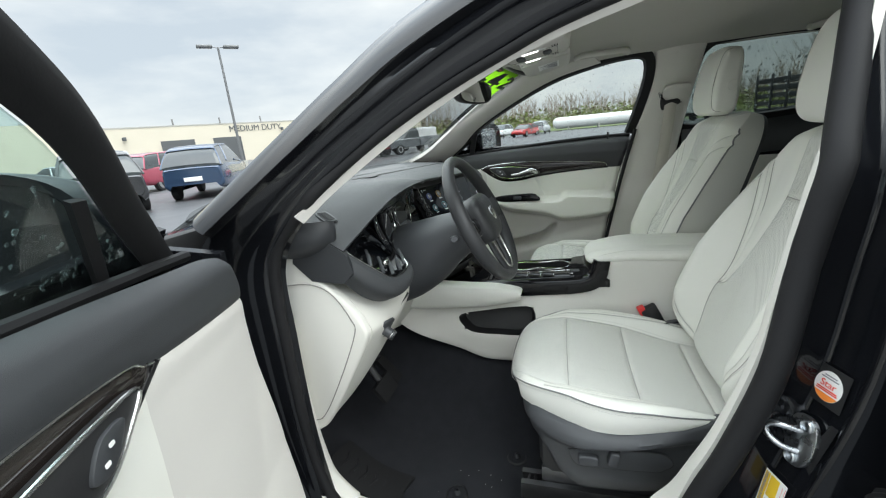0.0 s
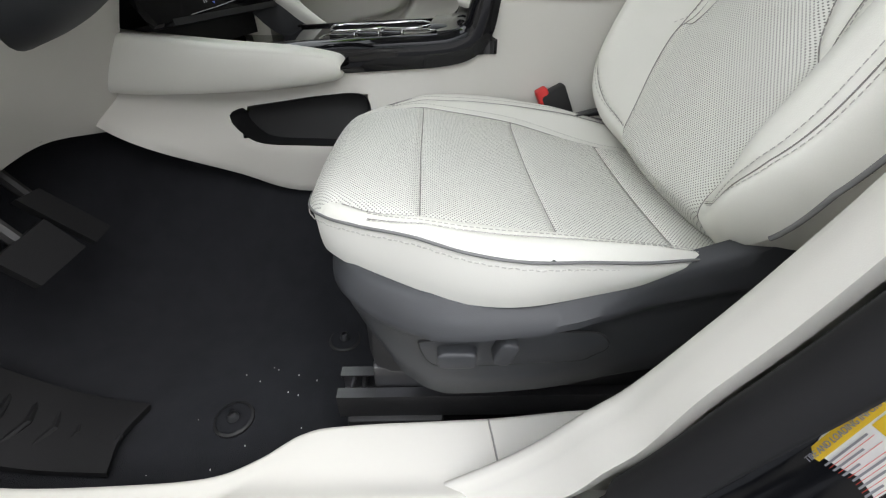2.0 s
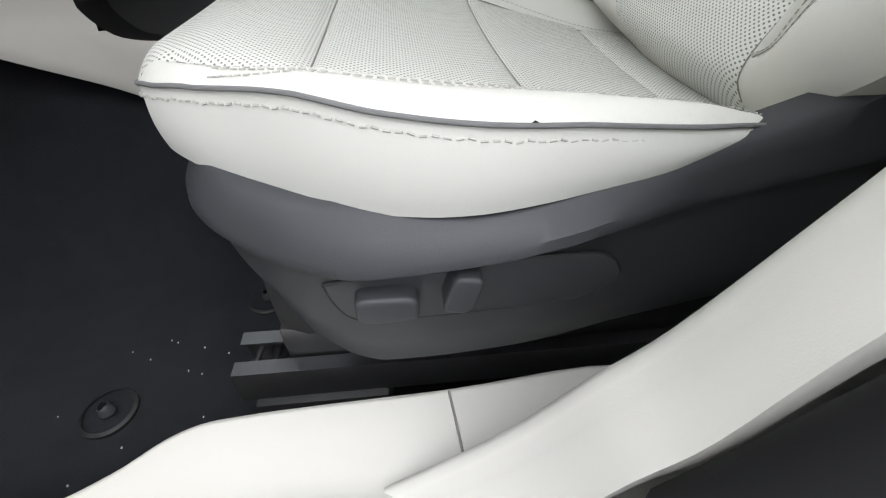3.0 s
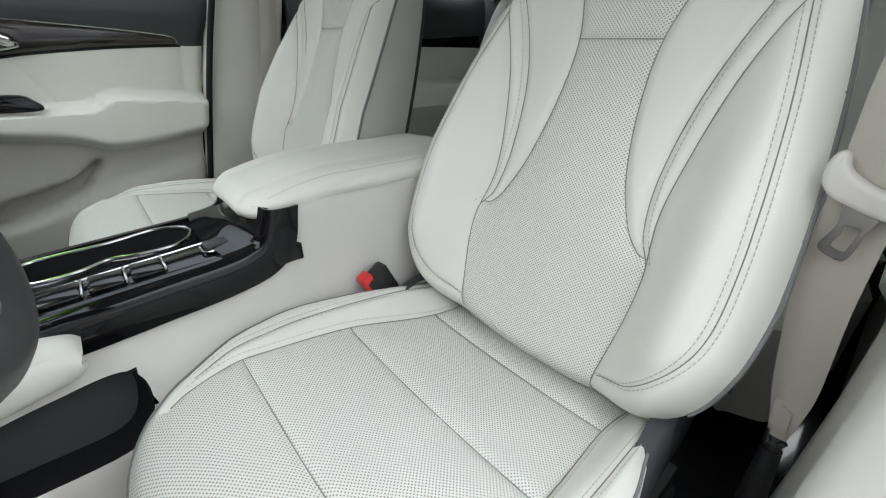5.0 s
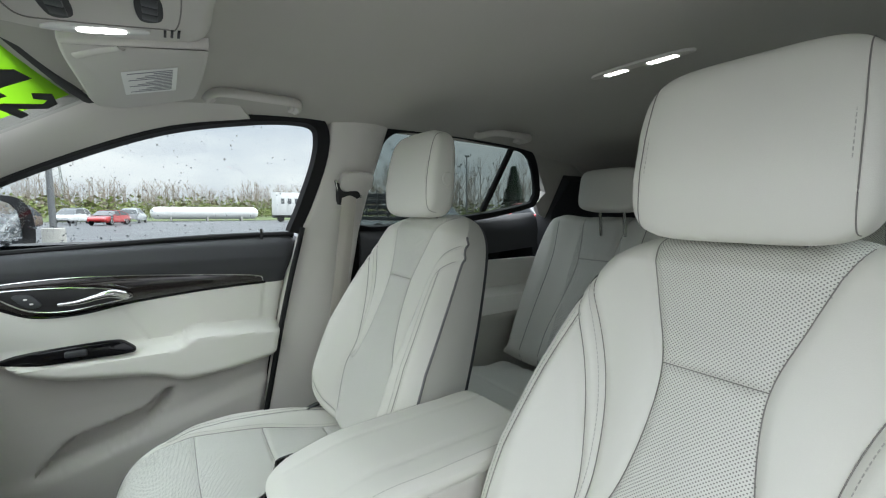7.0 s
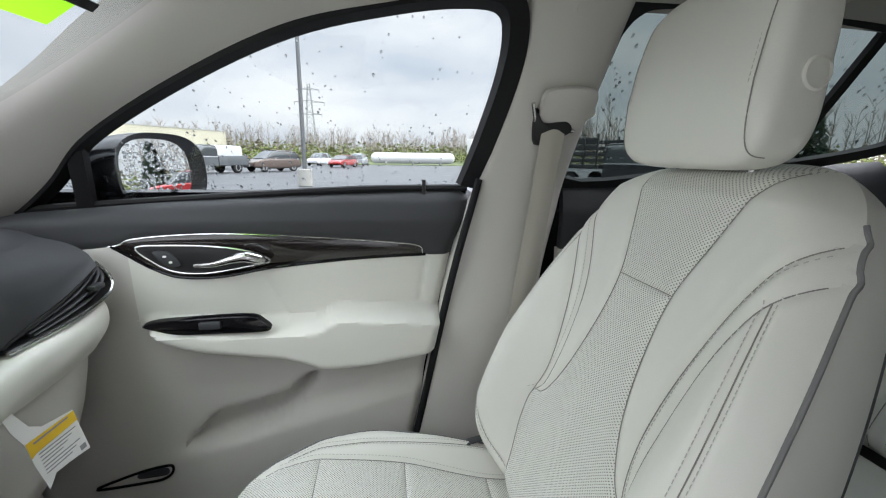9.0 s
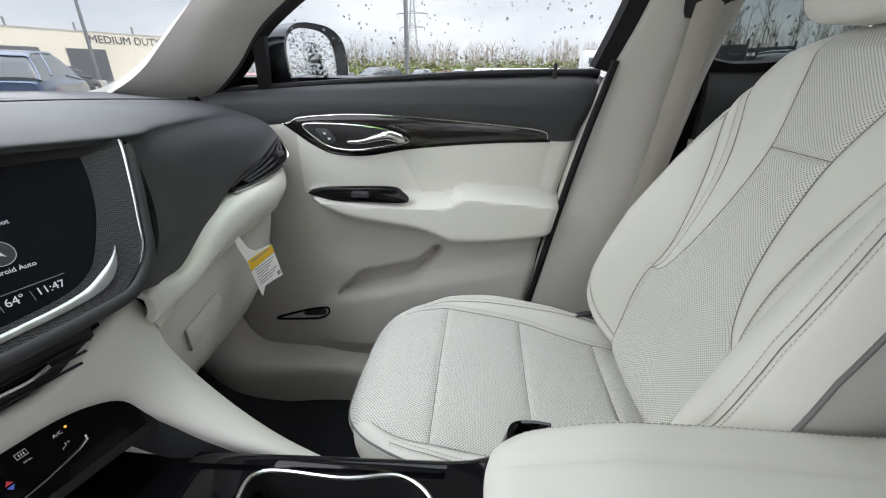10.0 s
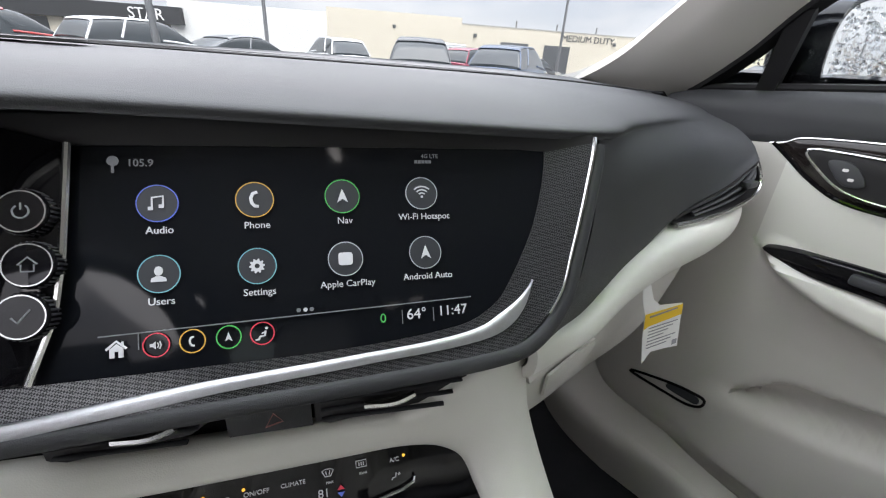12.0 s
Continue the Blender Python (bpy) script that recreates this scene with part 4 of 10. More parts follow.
# driver's belt with its tongue, turned to face forwards beside the seat
belt = thing("seat_belt", (-0.70, 0.06, 0.55), "greige woven seat belt with plastic tongue beside the driver seat", "seat belt", "front seat belts")
rows = []
for z, y, x, wd, turn in ((1.372, 0.02, -0.668, 0.024, 0.0), (1.30, 0.03, -0.662, 0.024, 0.5), (1.217, 0.05, -0.656, 0.024, 0.9), (1.10, 0.058, -0.656, 0.0235, 1.25), (1.03, 0.06, -0.660, 0.0235, 1.4), (0.967, 0.06, -0.662, 0.0235, 1.45), (0.889, 0.06, -0.666, 0.0225, 1.45), (0.80, 0.06, -0.677, 0.019, 1.45), (0.755, 0.06, -0.682, 0.013, 1.4), (0.725, 0.06, -0.684, 0.008, 1.3)):
    c, s = math.cos(turn) * wd, math.sin(turn) * wd
    rows.append([(x - s, y + c, z), (x + 0.004, y + 0.003, z), (x + s, y - c, z)])
part("webbing", sheet(loft(rows, 9, 60), 0.0022), M_BELT, belt, smooth=70)
tongue = part("tongue", plate([(x, 0.068, z) for x, z in curve([(-0.629, 1.010), (-0.631, 1.028), (-0.640, 1.031), (-0.648, 1.016), (-0.675, 1.004), (-0.694, 1.010), (-0.702, 0.999), (-0.697, 0.984), (-0.680, 0.982), (-0.650, 0.990), (-0.636, 0.997)], 44, True)], (0, 0.014, 0), 0.005, 3), M_CREAMTRIM, belt, "cream plastic belt tongue")
o = curve([(-0.650, 0.995), (-0.652, 0.972), (-0.646, 0.952), (-0.650, 0.945), (-0.664, 0.941), (-0.669, 0.948), (-0.672, 0.972), (-0.676, 0.992)], 36, True)
i2 = curve([(-0.656, 0.972), (-0.657, 0.965), (-0.654, 0.955), (-0.656, 0.951), (-0.663, 0.949), (-0.665, 0.953), (-0.667, 0.965), (-0.667, 0.972)], 36, True)
part("latch_plate", ring_plate([(x, 0.0735, z) for x, z in o], [(x, 0.0735, z) for x, z in i2], (0, 0.003, 0)), M_CHROME, tongue, "bright metal latch plate")
part("loop_sewing", plate([(-0.668, 0.064, 0.775), (-0.672, 0.064, 0.742), (-0.690, 0.064, 0.735), (-0.686, 0.064, 0.765)], (0, 0.005, 0), 0.001), M_BELT, belt)
part("anchor", join(tube([(-0.676, 0.06, 0.73), (-0.678, 0.062, 0.712), (-0.686, 0.062, 0.706), (-0.692, 0.06, 0.72)], 0.004), cyl((-0.684, 0.060, 0.715), (-0.686, 0.060, 0.69), 0.008)), M_STEEL, belt, "dark steel belt anchor")
part("anchor_boot", tube([(-0.685, 0.06, 0.705), (-0.690, 0.065, 0.62), (-0.697, 0.07, 0.53), (-0.698, 0.07, 0.528), (-0.702, 0.073, 0.48), (-0.703, 0.075, 0.43)], [0.010, 0.014, 0.016, 0.022, 0.025, 0.025], 16), M_DEEP, belt)


# buckles between seat and console
def buckle(xc, sgn):
    b = thing("belt_buckle", (xc, 0.22, 0.60), "black belt buckle with a red release button", "belt buckle", "belt buckles")
    m = pose(xc, 0.228, 0.742, -28, 0, 6 * sgn)
    part("housing", moved(box(-0.013, 0.013, -0.026, 0.024, -0.07, 0.012, 0.006), m), M_DEEP, b)
    part("release_button", moved(box(-0.0115, 0.0115, 0.006, 0.0275, -0.012, 0.022, 0.004), m), M_RED, b, "red release button")
    part("stalk", moved(box(-0.008, 0.008, -0.012, 0.010, -0.16, -0.06, 0.004), m), M_DEEP, b)


buckle(-0.133, 1)
buckle(0.133, -1)

# footwell side panel ahead of the passenger's sill
part("kick_panel_right", sheet(loft([[(0.735, 0.50, 0.462), (0.712, 0.50, 0.458), (0.690, 0.50, 0.452), (0.674, 0.50, 0.440), (0.668, 0.50, 0.36)], [(0.735, 0.66, 0.470), (0.712, 0.66, 0.466), (0.690, 0.66, 0.460), (0.676, 0.66, 0.448), (0.670, 0.66, 0.365)], [(0.735, 0.80, 0.478), (0.712, 0.80, 0.474), (0.690, 0.80, 0.468), (0.676, 0.80, 0.455), (0.670, 0.80, 0.37)], [(0.752, 0.93, 0.492), (0.715, 0.93, 0.484), (0.680, 0.93, 0.474), (0.660, 0.93, 0.455), (0.652, 0.93, 0.37)], [(0.760, 1.03, 0.515), (0.715, 1.03, 0.505), (0.672, 1.03, 0.488), (0.644, 1.03, 0.462), (0.634, 1.03, 0.37)], [(0.765, 1.085, 0.58), (0.718, 1.10, 0.57), (0.672, 1.11, 0.535), (0.640, 1.11, 0.485), (0.628, 1.11, 0.40)], [(0.765, 1.105, 0.68), (0.725, 1.15, 0.67), (0.685, 1.18, 0.62), (0.655, 1.19, 0.55), (0.640, 1.19, 0.46)], [(0.765, 1.11, 0.86), (0.735, 1.20, 0.84), (0.705, 1.26, 0.80), (0.68, 1.28, 0.72), (0.66, 1.28, 0.62)]], 24, 36), 0.01, True), M_TAUPE, None, "greige footwell side panel", "trim", "structure", smooth=60)

# sills and side lower trims
for sgn, tag in ((1, "right"), (-1, "left")):
    rows = []
    for y, xi, zi in ((-0.05, 0.69, 0.475), (0.10, 0.68, 0.472), (0.203, 0.620, 0.470), (0.385, 0.628, 0.469), (0.56, 0.634, 0.468), (0.62, 0.643, 0.466), (0.668, 0.672, 0.462), (0.72, 0.692, 0.460), (0.82, 0.699, 0.460), (0.95, 0.700, 0.462), (1.06, 0.69, 0.475), (1.12, 0.665, 0.50)):
        rows.append([(sgn * (xi - 0.004), y, 0.385), (sgn * (xi - 0.003), y, zi - 0.012), (sgn * xi, y, zi), (sgn * (xi + 0.012), y, zi + 0.002), (sgn * max(xi + 0.03, 0.70), y, zi + 0.004), (sgn * 0.728, y, zi + 0.016), (sgn * 0.745, y, zi + 0.010), (sgn * 0.757, y, zi - 0.012), (sgn * 0.758, y, 0.43)])
    part("sill_trim_" + tag, sheet(loft(rows, 40, 60), 0.006, sgn > 0), M_CREAMTRIM, None, "cream moulded door sill trim", "sill trim", "structure", smooth=60)
    part("sill_seam_" + tag, tube([(sgn * x, 0.383 - 0.01 * (x - 0.63) / 0.12, z) for x, z in curve([(0.629, 0.4705), (0.66, 0.4735), (0.70, 0.475), (0.73, 0.486), (0.745, 0.481)], 20)], 0.0012, 6), M_GROOVE, None, "thin joint line across the sill trim", "trim", "structure")
# kick panel ahead of the driver's sill
part("kick_panel_left", sheet(loft([[(-0.765, 1.00, 0.462), (-0.735, 0.985, 0.470), (-0.700, 0.985, 0.464), (-0.690, 1.03, 0.41), (-0.682, 1.14, 0.40)], [(-0.770, 1.042, 0.53), (-0.735, 1.035, 0.53), (-0.705, 1.035, 0.528), (-0.697, 1.07, 0.52), (-0.690, 1.18, 0.51)], [(-0.772, 1.055, 0.60), (-0.738, 1.050, 0.60), (-0.708, 1.052, 0.60), (-0.700, 1.08, 0.60), (-0.695, 1.20, 0.60)], [(-0.772, 1.055, 0.69), (-0.740, 1.055, 0.69), (-0.712, 1.060, 0.69), (-0.704, 1.085, 0.69), (-0.70, 1.22, 0.69)], [(-0.772, 1.055, 0.95), (-0.740, 1.06, 0.95), (-0.72, 1.07, 0.95), (-0.715, 1.09, 0.95), (-0.71, 1.22, 0.95)]], 24, 30), 0.008), M_CREAMTRIM, None, "cream moulded footwell side panel", "trim", "structure", smooth=60)


# ---- doors ----
def hat(z, lo, hi, soft_lo, soft_hi):
    return smooth((z - lo) / soft_lo) * smooth((hi - z) / soft_hi)


D_OUT = curve([(0.172, 1.235), (0.40, 1.234), (0.70, 1.216), (0.95, 1.198), (1.06, 1.188), (1.10, 1.16), (1.115, 1.05), (1.112, 0.80), (1.105, 0.62), (1.085, 0.545), (1.03, 0.478), (0.912, 0.462), (0.734, 0.458), (0.45, 0.455), (0.335, 0.462), (0.322, 0.52), (0.285, 0.70), (0.234, 0.95), (0.203, 1.10)], 150, True)
PAD_LOW = curve([(0.19, 1.093), (0.262, 1.093), (0.275, 1.112), (0.33, 1.122), (0.50, 1.136), (0.70, 1.146), (0.85, 1.138), (0.905, 1.122), (1.12, 1.11)], 70)
TRIM_LOW = curve([(0.262, 1.093), (0.35, 1.090), (0.45, 1.084), (0.593, 1.070), (0.70, 1.052), (0.78, 1.054), (0.83, 1.075), (0.87, 1.105), (0.895, 1.124)], 60)
ARM_TOP = curve([(0.225, 0.957), (0.30, 0.968), (0.38, 0.973), (0.448, 0.976), (0.472, 0.970), (0.492, 0.957), (0.53, 0.952), (0.60, 0.950), (0.72, 0.955), (0.80, 0.960), (0.84, 0.964), (0.872, 0.956)], 90)
ARM_LOW = curve([(0.25, 0.858), (0.38, 0.838), (0.46, 0.833), (0.495, 0.836), (0.53, 0.851), (0.575, 0.864), (0.65, 0.875), (0.737, 0.889), (0.80, 0.912), (0.840, 0.938), (0.872, 0.958)], 60)
INSERT_LINE = curve([(0.62, 1.062), (0.598, 1.02), (0.575, 0.978), (0.56, 0.955)], 12)
INSERT_LINE2 = curve([(0.262, 1.082), (0.268, 1.04), (0.275, 0.985)], 12)
POCKET = curve([(0.805, 0.660), (0.79, 0.685), (0.735, 0.735), (0.66, 0.752), (0.585, 0.775), (0.535, 0.812), (0.512, 0.812), (0.53, 0.77), (0.585, 0.715), (0.65, 0.690), (0.70, 0.676)], 60, True)
GROOVE_LOW = curve([(1.105, 0.66), (1.092, 0.61), (1.07, 0.55), (1.03, 0.507), (0.97, 0.492), (0.89, 0.487), (0.73, 0.484), (0.45, 0.485), (0.325, 0.49)], 50)


def y_line(line, y):
    k = np.argsort(line[:, 0])
    return np.interp(y, line[k, 0], line[k, 1])


def door_in(y, z):
    """How far the door lining stands into the cabin from its outer skin line."""
    base = np.interp(z, [0.45, 0.52, 0.62, 0.80, 0.98, 1.08, 1.13, 1.17, 1.21, 1.24], [0.055, 0.062, 0.050, 0.030, 0.030, 0.034, 0.040, 0.040, 0.026, 0.004])
    base = base + 0.02 * smooth((y - 0.80) / 0.3)
    lo, hi = y_line(ARM_LOW, y), y_line(ARM_TOP, y)
    arm = smooth((z - lo + 0.012) / 0.044) * smooth((hi + 0.012 - z) / 0.026) * smooth((0.885 - y) / 0.08)
    base = base + 0.072 * arm
    low = hat(z, 0.50, y_line(ARM_LOW, y), 0.03, 0.03) * smooth((0.90 - y) / 0.15)
    d, _ = closest(np.stack([y, z], 1), even(POCKET, 0.004))
    hole = inside(POCKET, np.stack([y, z], 1))
    base = base + 0.022 * low * smooth((0.76 + 0.25 * (0.5 - y) - z) / 0.05)
    return base - np.where(hole, 0.05 * smooth(d / 0.014), 0)


def front_door(sgn, hinge, swing, name, label):
    """Door with its lining, glass, frame and mirror; built closed and turned about its hinge by swing degrees."""
    door = thing(name, (sgn * 0.80, 0.6, 0.45), label, "car door", kind="structure")
    turn = Matrix.Translation(Vector((sgn * hinge[0], hinge[1], 0))) @ Matrix.Rotation(radians(swing), 4, "Z") @ Matrix.Translation(-Vector((sgn * hinge[0], hinge[1], 0)))
    t = lambda shape: moved(shape, turn)
    add = lambda nm, shape, mt, lb="", par=None, **kw: part(nm, t(shape), mt, par or door, lb, **kw)
    stretch = lambda y, z: y + (0.0 if sgn > 0 else 0.055) * smooth((y - 0.85) / 0.25) * smooth((1.08 - z) / 0.3)
    put = lambda y, z, h: np.stack([sgn * (0.805 - h), stretch(y, z), z], 1)
    q = Quilt(D_OUT, [PAD_LOW, TRIM_LOW, ARM_TOP, ARM_LOW, INSERT_LINE, INSERT_LINE2, POCKET, GROOVE_LOW], door_in, put, roll=0.02, drop=0.015, pull=0.0025, width=0.004, puff=0.002)

    def which(y, z):
        pad, trim, top, low = y_line(PAD_LOW, y), y_line(TRIM_LOW, y), y_line(ARM_TOP, y), y_line(ARM_LOW, y)
        key = np.where(z > top, 2, np.where(z > low, 3, 4))
        key = np.where((y > 0.872) & (z < pad), 4, key)
        key = np.where((z > trim) & (y > 0.262) & (y < 0.897), 1, key)
        return np.where(z > pad, 0, key)

    looks = {0: ("upper_pad", M_BLACK, "soft black door top pad"), 1: ("gloss_trim", M_WOODGLOSS, "glossy dark decorative trim"), 2: ("lining_insert", M_LEATHER, "cream padded insert"), 3: ("armrest", M_LEATHER, "cream padded armrest"), 4: ("lower_lining", M_TAUPE, "greige moulded lower lining with map pocket")}
    for k, (shape, uv) in q.panels(0.0064, which).items():
        nm, mt, lb = looks[k]
        part(nm, t(shape), mt, door, lb, smooth=50, uv=uv)
    on = lambda y, z, lift=0.0: q.place(np.array([y]), np.array([z]), q.h(np.array([[y, z]])) + lift)[0]
    add("trim_edge", tube(np.array([on(y, z, 0.001) for y, z in PAD_LOW[(PAD_LOW[:, 0] > 0.262) & (PAD_LOW[:, 0] < 0.9)]]), 0.0016, 6), M_CHROME, "thin bright edge strip")
    add("trim_lower_edge", tube(np.array([on(y, z, 0.0005) for y, z in TRIM_LOW]), 0.0036, 8), M_GLOSS, "black gloss lower trim edge")
    # inner handle in its chrome-edged bowl
    loop = curve([(0.845, 1.122), (0.79, 1.126), (0.70, 1.122), (0.63, 1.110), (0.592, 1.090), (0.64, 1.078), (0.72, 1.066), (0.78, 1.072), (0.82, 1.095)], 60, True)
    face = lambda y, z, off: (sgn * (0.759 - off), y, z)
    add("handle_bowl", plate([face(y, z, -0.002) for y, z in loop], (-sgn * 0.008, 0, 0), 0.001), M_DEEP, "black handle bowl")
    add("bowl_edge", tube([face(y, z, 0.006) for y, z in loop], 0.0024, 8, True), M_CHROME, "chrome bowl edge")
    hd = curve([(0.735, 1.086), (0.70, 1.089), (0.665, 1.098), (0.635, 1.104), (0.612, 1.098), (0.598, 1.092)], 24)
    add("door_handle", tube([(sgn * (0.742 - 0.012 * math.sin(math.pi * min(1, i / 20))), y, z) for i, (y, z) in enumerate(hd)], np.interp(np.arange(24), [0, 10, 15, 20, 23], [0.004, 0.008, 0.012, 0.011, 0.005]), 12), M_CHROME, "satin chrome pull handle")
    sw = add("lock_switch", plate([face(y, z, 0.005) for y, z in curve([(0.815, 1.112), (0.785, 1.113), (0.765, 1.087), (0.79, 1.083)], 24, True)], (-sgn * 0.005, 0, 0), 0.0015), M_PLASTIC, "black lock switch pair")
    for y, z in ((0.792, 1.104), (0.782, 1.092)):
        add("lock_mark", plate(oval(face(y, z, 0.0104), (0, 1, 0), (0, 0, 1), 0.0035, 0.0022, 12, 4), (-sgn * 0.0004, 0, 0)), M_WHITE, "small white printed mark", sw)
    # window switch plate on the armrest
    sp = curve([(0.842, 0.966), (0.784, 0.982), (0.70, 0.987), (0.628, 0.987), (0.605, 0.976), (0.595, 0.954), (0.70, 0.953), (0.788, 0.954)], 40, True)
    pl = add("switch_plate", plate([(sgn * (0.742 - 0.020 * smooth((0.85 - y) / 0.1)), y, z) for y, z in sp], (-sgn * 0.014, 0, -0.003), 0.002), M_GLOSS, "gloss black switch plate")
    add("window_switch", box(min(sgn * 0.702, sgn * 0.716), max(sgn * 0.702, sgn * 0.716), 0.684, 0.726, 0.961, 0.977, 0.004), M_PLASTIC, "", pl)
    # courtesy reflector low on the lining
    rf = curve([(0.985, 0.588), (0.93, 0.606), (0.86, 0.622), (0.832, 0.625), (0.835, 0.606), (0.865, 0.590), (0.92, 0.586)], 40, True)
    ref = add("lamp_frame", tube(np.array([on(y, z, 0.002) for y, z in rf]), 0.003, 6, True), M_GLOSS, "gloss black courtesy lamp frame")
    add("courtesy_lamp", plate([on(y, z, 0.001) for y, z in curve([(0.90, 0.612), (0.845, 0.620), (0.845, 0.604), (0.90, 0.598)], 16, True)], (-sgn * 0.002, 0, 0)), M_PLASTIC, "", ref)
    add("lock_pin", tube([(sgn * 0.792, 0.264, 1.225), (sgn * 0.792, 0.264, 1.258)], [0.005, 0.0042], 10), M_DEEP, "black lock pin")
    # outer skin, window frame and glass
    g = []
    for z, x in ((0.40, 0.885), (0.55, 0.925), (0.75, 0.935), (0.95, 0.925), (1.12, 0.895), (1.225, 0.845)):
        g.append([(sgn * x, y, z) for y in np.linspace(0.145 - 0.10 * (z - 1.2) * -1.2, 1.13, 14)])
    add("outer_skin", sheet(np.array(g), 0.012, sgn < 0), M_PAINT, "black painted door skin")
    g = np.array([[(sgn * 0.80, y, z) for y in (0.30, 1.12)] for z in (0.46, 1.22)])
    add("rear_edge", plate([(sgn * x, y, z) for x, y, z in ((0.80, 0.165, 1.235), (0.865, 0.13, 1.22), (0.92, 0.20, 0.95), (0.925, 0.27, 0.60), (0.885, 0.32, 0.42), (0.80, 0.325, 0.46), (0.79, 0.24, 0.95))], (0, 0.015, 0)), M_PAINT)
    add("front_edge", plate([(sgn * x, 1.112, z) for x, z in ((0.77, 1.18), (0.86, 1.20), (0.92, 0.95), (0.925, 0.60), (0.88, 0.42), (0.77, 0.47))], (0, 0.02, 0)), M_PAINT)
    add("bottom_edge", plate([(sgn * x, y, 0.44) for x, y in ((0.77, 0.33), (0.90, 0.33), (0.90, 1.12), (0.77, 1.12))], (0, 0, -0.02)), M_PAINT)
    win = WIN if sgn > 0 else OPEN_WIN
    outer = np.array([side(sgn, y, z, 0.005) for y, z in win])
    mid = win.mean(0)
    grow = []
    for i, (y, z) in enumerate(win):
        d = win[min(i + 1, len(win) - 1)] - win[max(i - 1, 0)]
        nrm = np.array([d[1], -d[0]]) / (np.linalg.norm(d) + 1e-9)
        if (np.array([y, z]) - mid) @ nrm < 0:
            nrm = -nrm
        grow.append(np.array([y, z]) + nrm * (0.015 if sgn > 0 else 0.020 + 0.015 * float(smooth(np.array((y - 0.45) / 0.25)))))
    deep, proud, thick = (0.012, -0.012, 0.016) if sgn > 0 else (0.002, -0.003, 0.005)
    g = np.array([[side(sgn, y, z, deep) for y, z in win], [side(sgn, *(a * 0.7 + b * 0.3), proud) for a, b in zip(win, grow)], [side(sgn, *(a * 0.2 + b * 0.8), proud) for a, b in zip(win, grow)], [side(sgn, y, z, deep) for y, z in grow]])
    add("window_frame", sheet(g, thick, sgn < 0), M_RUBBER, "black window frame with rubber seal", smooth=50)
    belt = np.array([(y, z) for y, z in curve([(0.165, 1.240), (0.40, 1.236), (0.70, 1.219), (0.95, 1.202), (1.075, 1.192)], 30)])
    add("belt_strip", tube([(sgn * 0.800, y, z) for y, z in belt], 0.008, 8), M_RUBBER, "black rubber belt strip")
    low = np.array([(y, z) for y, z in curve([(0.176, 1.225), (0.40, 1.222), (0.70, 1.208), (0.95, 1.192), (1.075, 1.185)] if sgn > 0 else [(0.176, 1.225), (0.40, 1.222), (0.70, 1.206), (0.92, 1.182), (1.045, 1.160)], 40)])
    tops = curve(win[::-1], 40)
    glass = np.array([[side(sgn, *(low[j] * (1 - k) + tops[j] * k), 0.014 if sgn > 0 else 0.004) for j in range(40)] for k in np.linspace(0, 1, 10)])
    pane = add("window_glass", sheet(glass, 0.004, sgn < 0), M_GLASS if sgn > 0 else M_TEAL, "wet side window", smooth=60)
    pane.visible_shadow = False
    # quarter post and mirror
    back, rake = (0.0, 0.040) if sgn > 0 else (0.060, 0.085)
    post = np.array([[side(sgn, y - back, z - back * 0.1, 0.002) for z in np.linspace(1.19, 1.318 if sgn > 0 else 1.308, 8)] for y in ((0.898, 0.912, 0.926) if sgn > 0 else (0.902, 0.912, 0.920))])
    post[:, :, 1] += np.linspace(rake, 0.0, 8)[None]
    add("quarter_post", sheet(post, 0.02 if sgn > 0 else 0.006, sgn < 0), M_RUBBER, "black quarter window post")
    place = Matrix.Scale(sgn, 4, Vector((1, 0, 0))) @ Matrix.Translation((0, 0, 0) if sgn > 0 else (0.03, 0.09, -0.02))
    mirror = add("mirror_housing", moved(shell_mirror(), place), M_PAINT, "gloss black door mirror housing beaded with rain", smooth=60)
    loop = oval((0.930, 0.869, 1.264), (1, -0.22, 0), (0, 0.05, 1), 0.105, 0.075, 48, 2.8)
    # driver's side: gloss black in place of silver paints in a dark reflection
    add("mirror_glass", moved(plate(loop, (0.0007, 0.003, 0)), place), M_MIRROR if sgn > 0 else M_GLOSS, "mirror glass", mirror)
    if sgn > 0:
        add("edge_seal", tube(curve([(0.744, 0.150, 1.262), (0.742, 0.166, 1.20), (0.742, 0.192, 1.10), (0.742, 0.226, 0.95), (0.742, 0.276, 0.70), (0.742, 0.312, 0.53), (0.742, 0.335, 0.47)], 40), 0.0085, 8), M_RUBBER, "black rubber edge seal")
    return door, turn


def shell_mirror():
    """The mirror's bowl: open towards the rear, rounded towards the front, on a short foot."""
    rows = []
    for k in np.linspace(0, 1, 12):
        s = math.sqrt(max(0.0, 1 - (k * 0.985) ** 2.4))
        rows.append(oval((0.948 - 0.02 * k, 0.858 + 0.13 * k, 1.265 - 0.004 * k), (1, -0.22, 0), (0, 0.05, 1), 0.138 * s + 0.002, 0.086 * s + 0.002, 40, 2.8))
    g = np.array(rows)
    inner = oval((0.930, 0.869, 1.264), (1, -0.22, 0), (0, 0.05, 1), 0.106, 0.076, 40, 2.8)
    g = np.concatenate([inner[None], g], 0)
    g = np.concatenate([g, g[:, :1]], 1)
    foot = tube([(0.83, 0.95, 1.20), (0.86, 0.945, 1.215), (0.90, 0.935, 1.222)], [0.035, 0.028, 0.022], 12, flat=0.5)
    return join(sheet(g), foot)


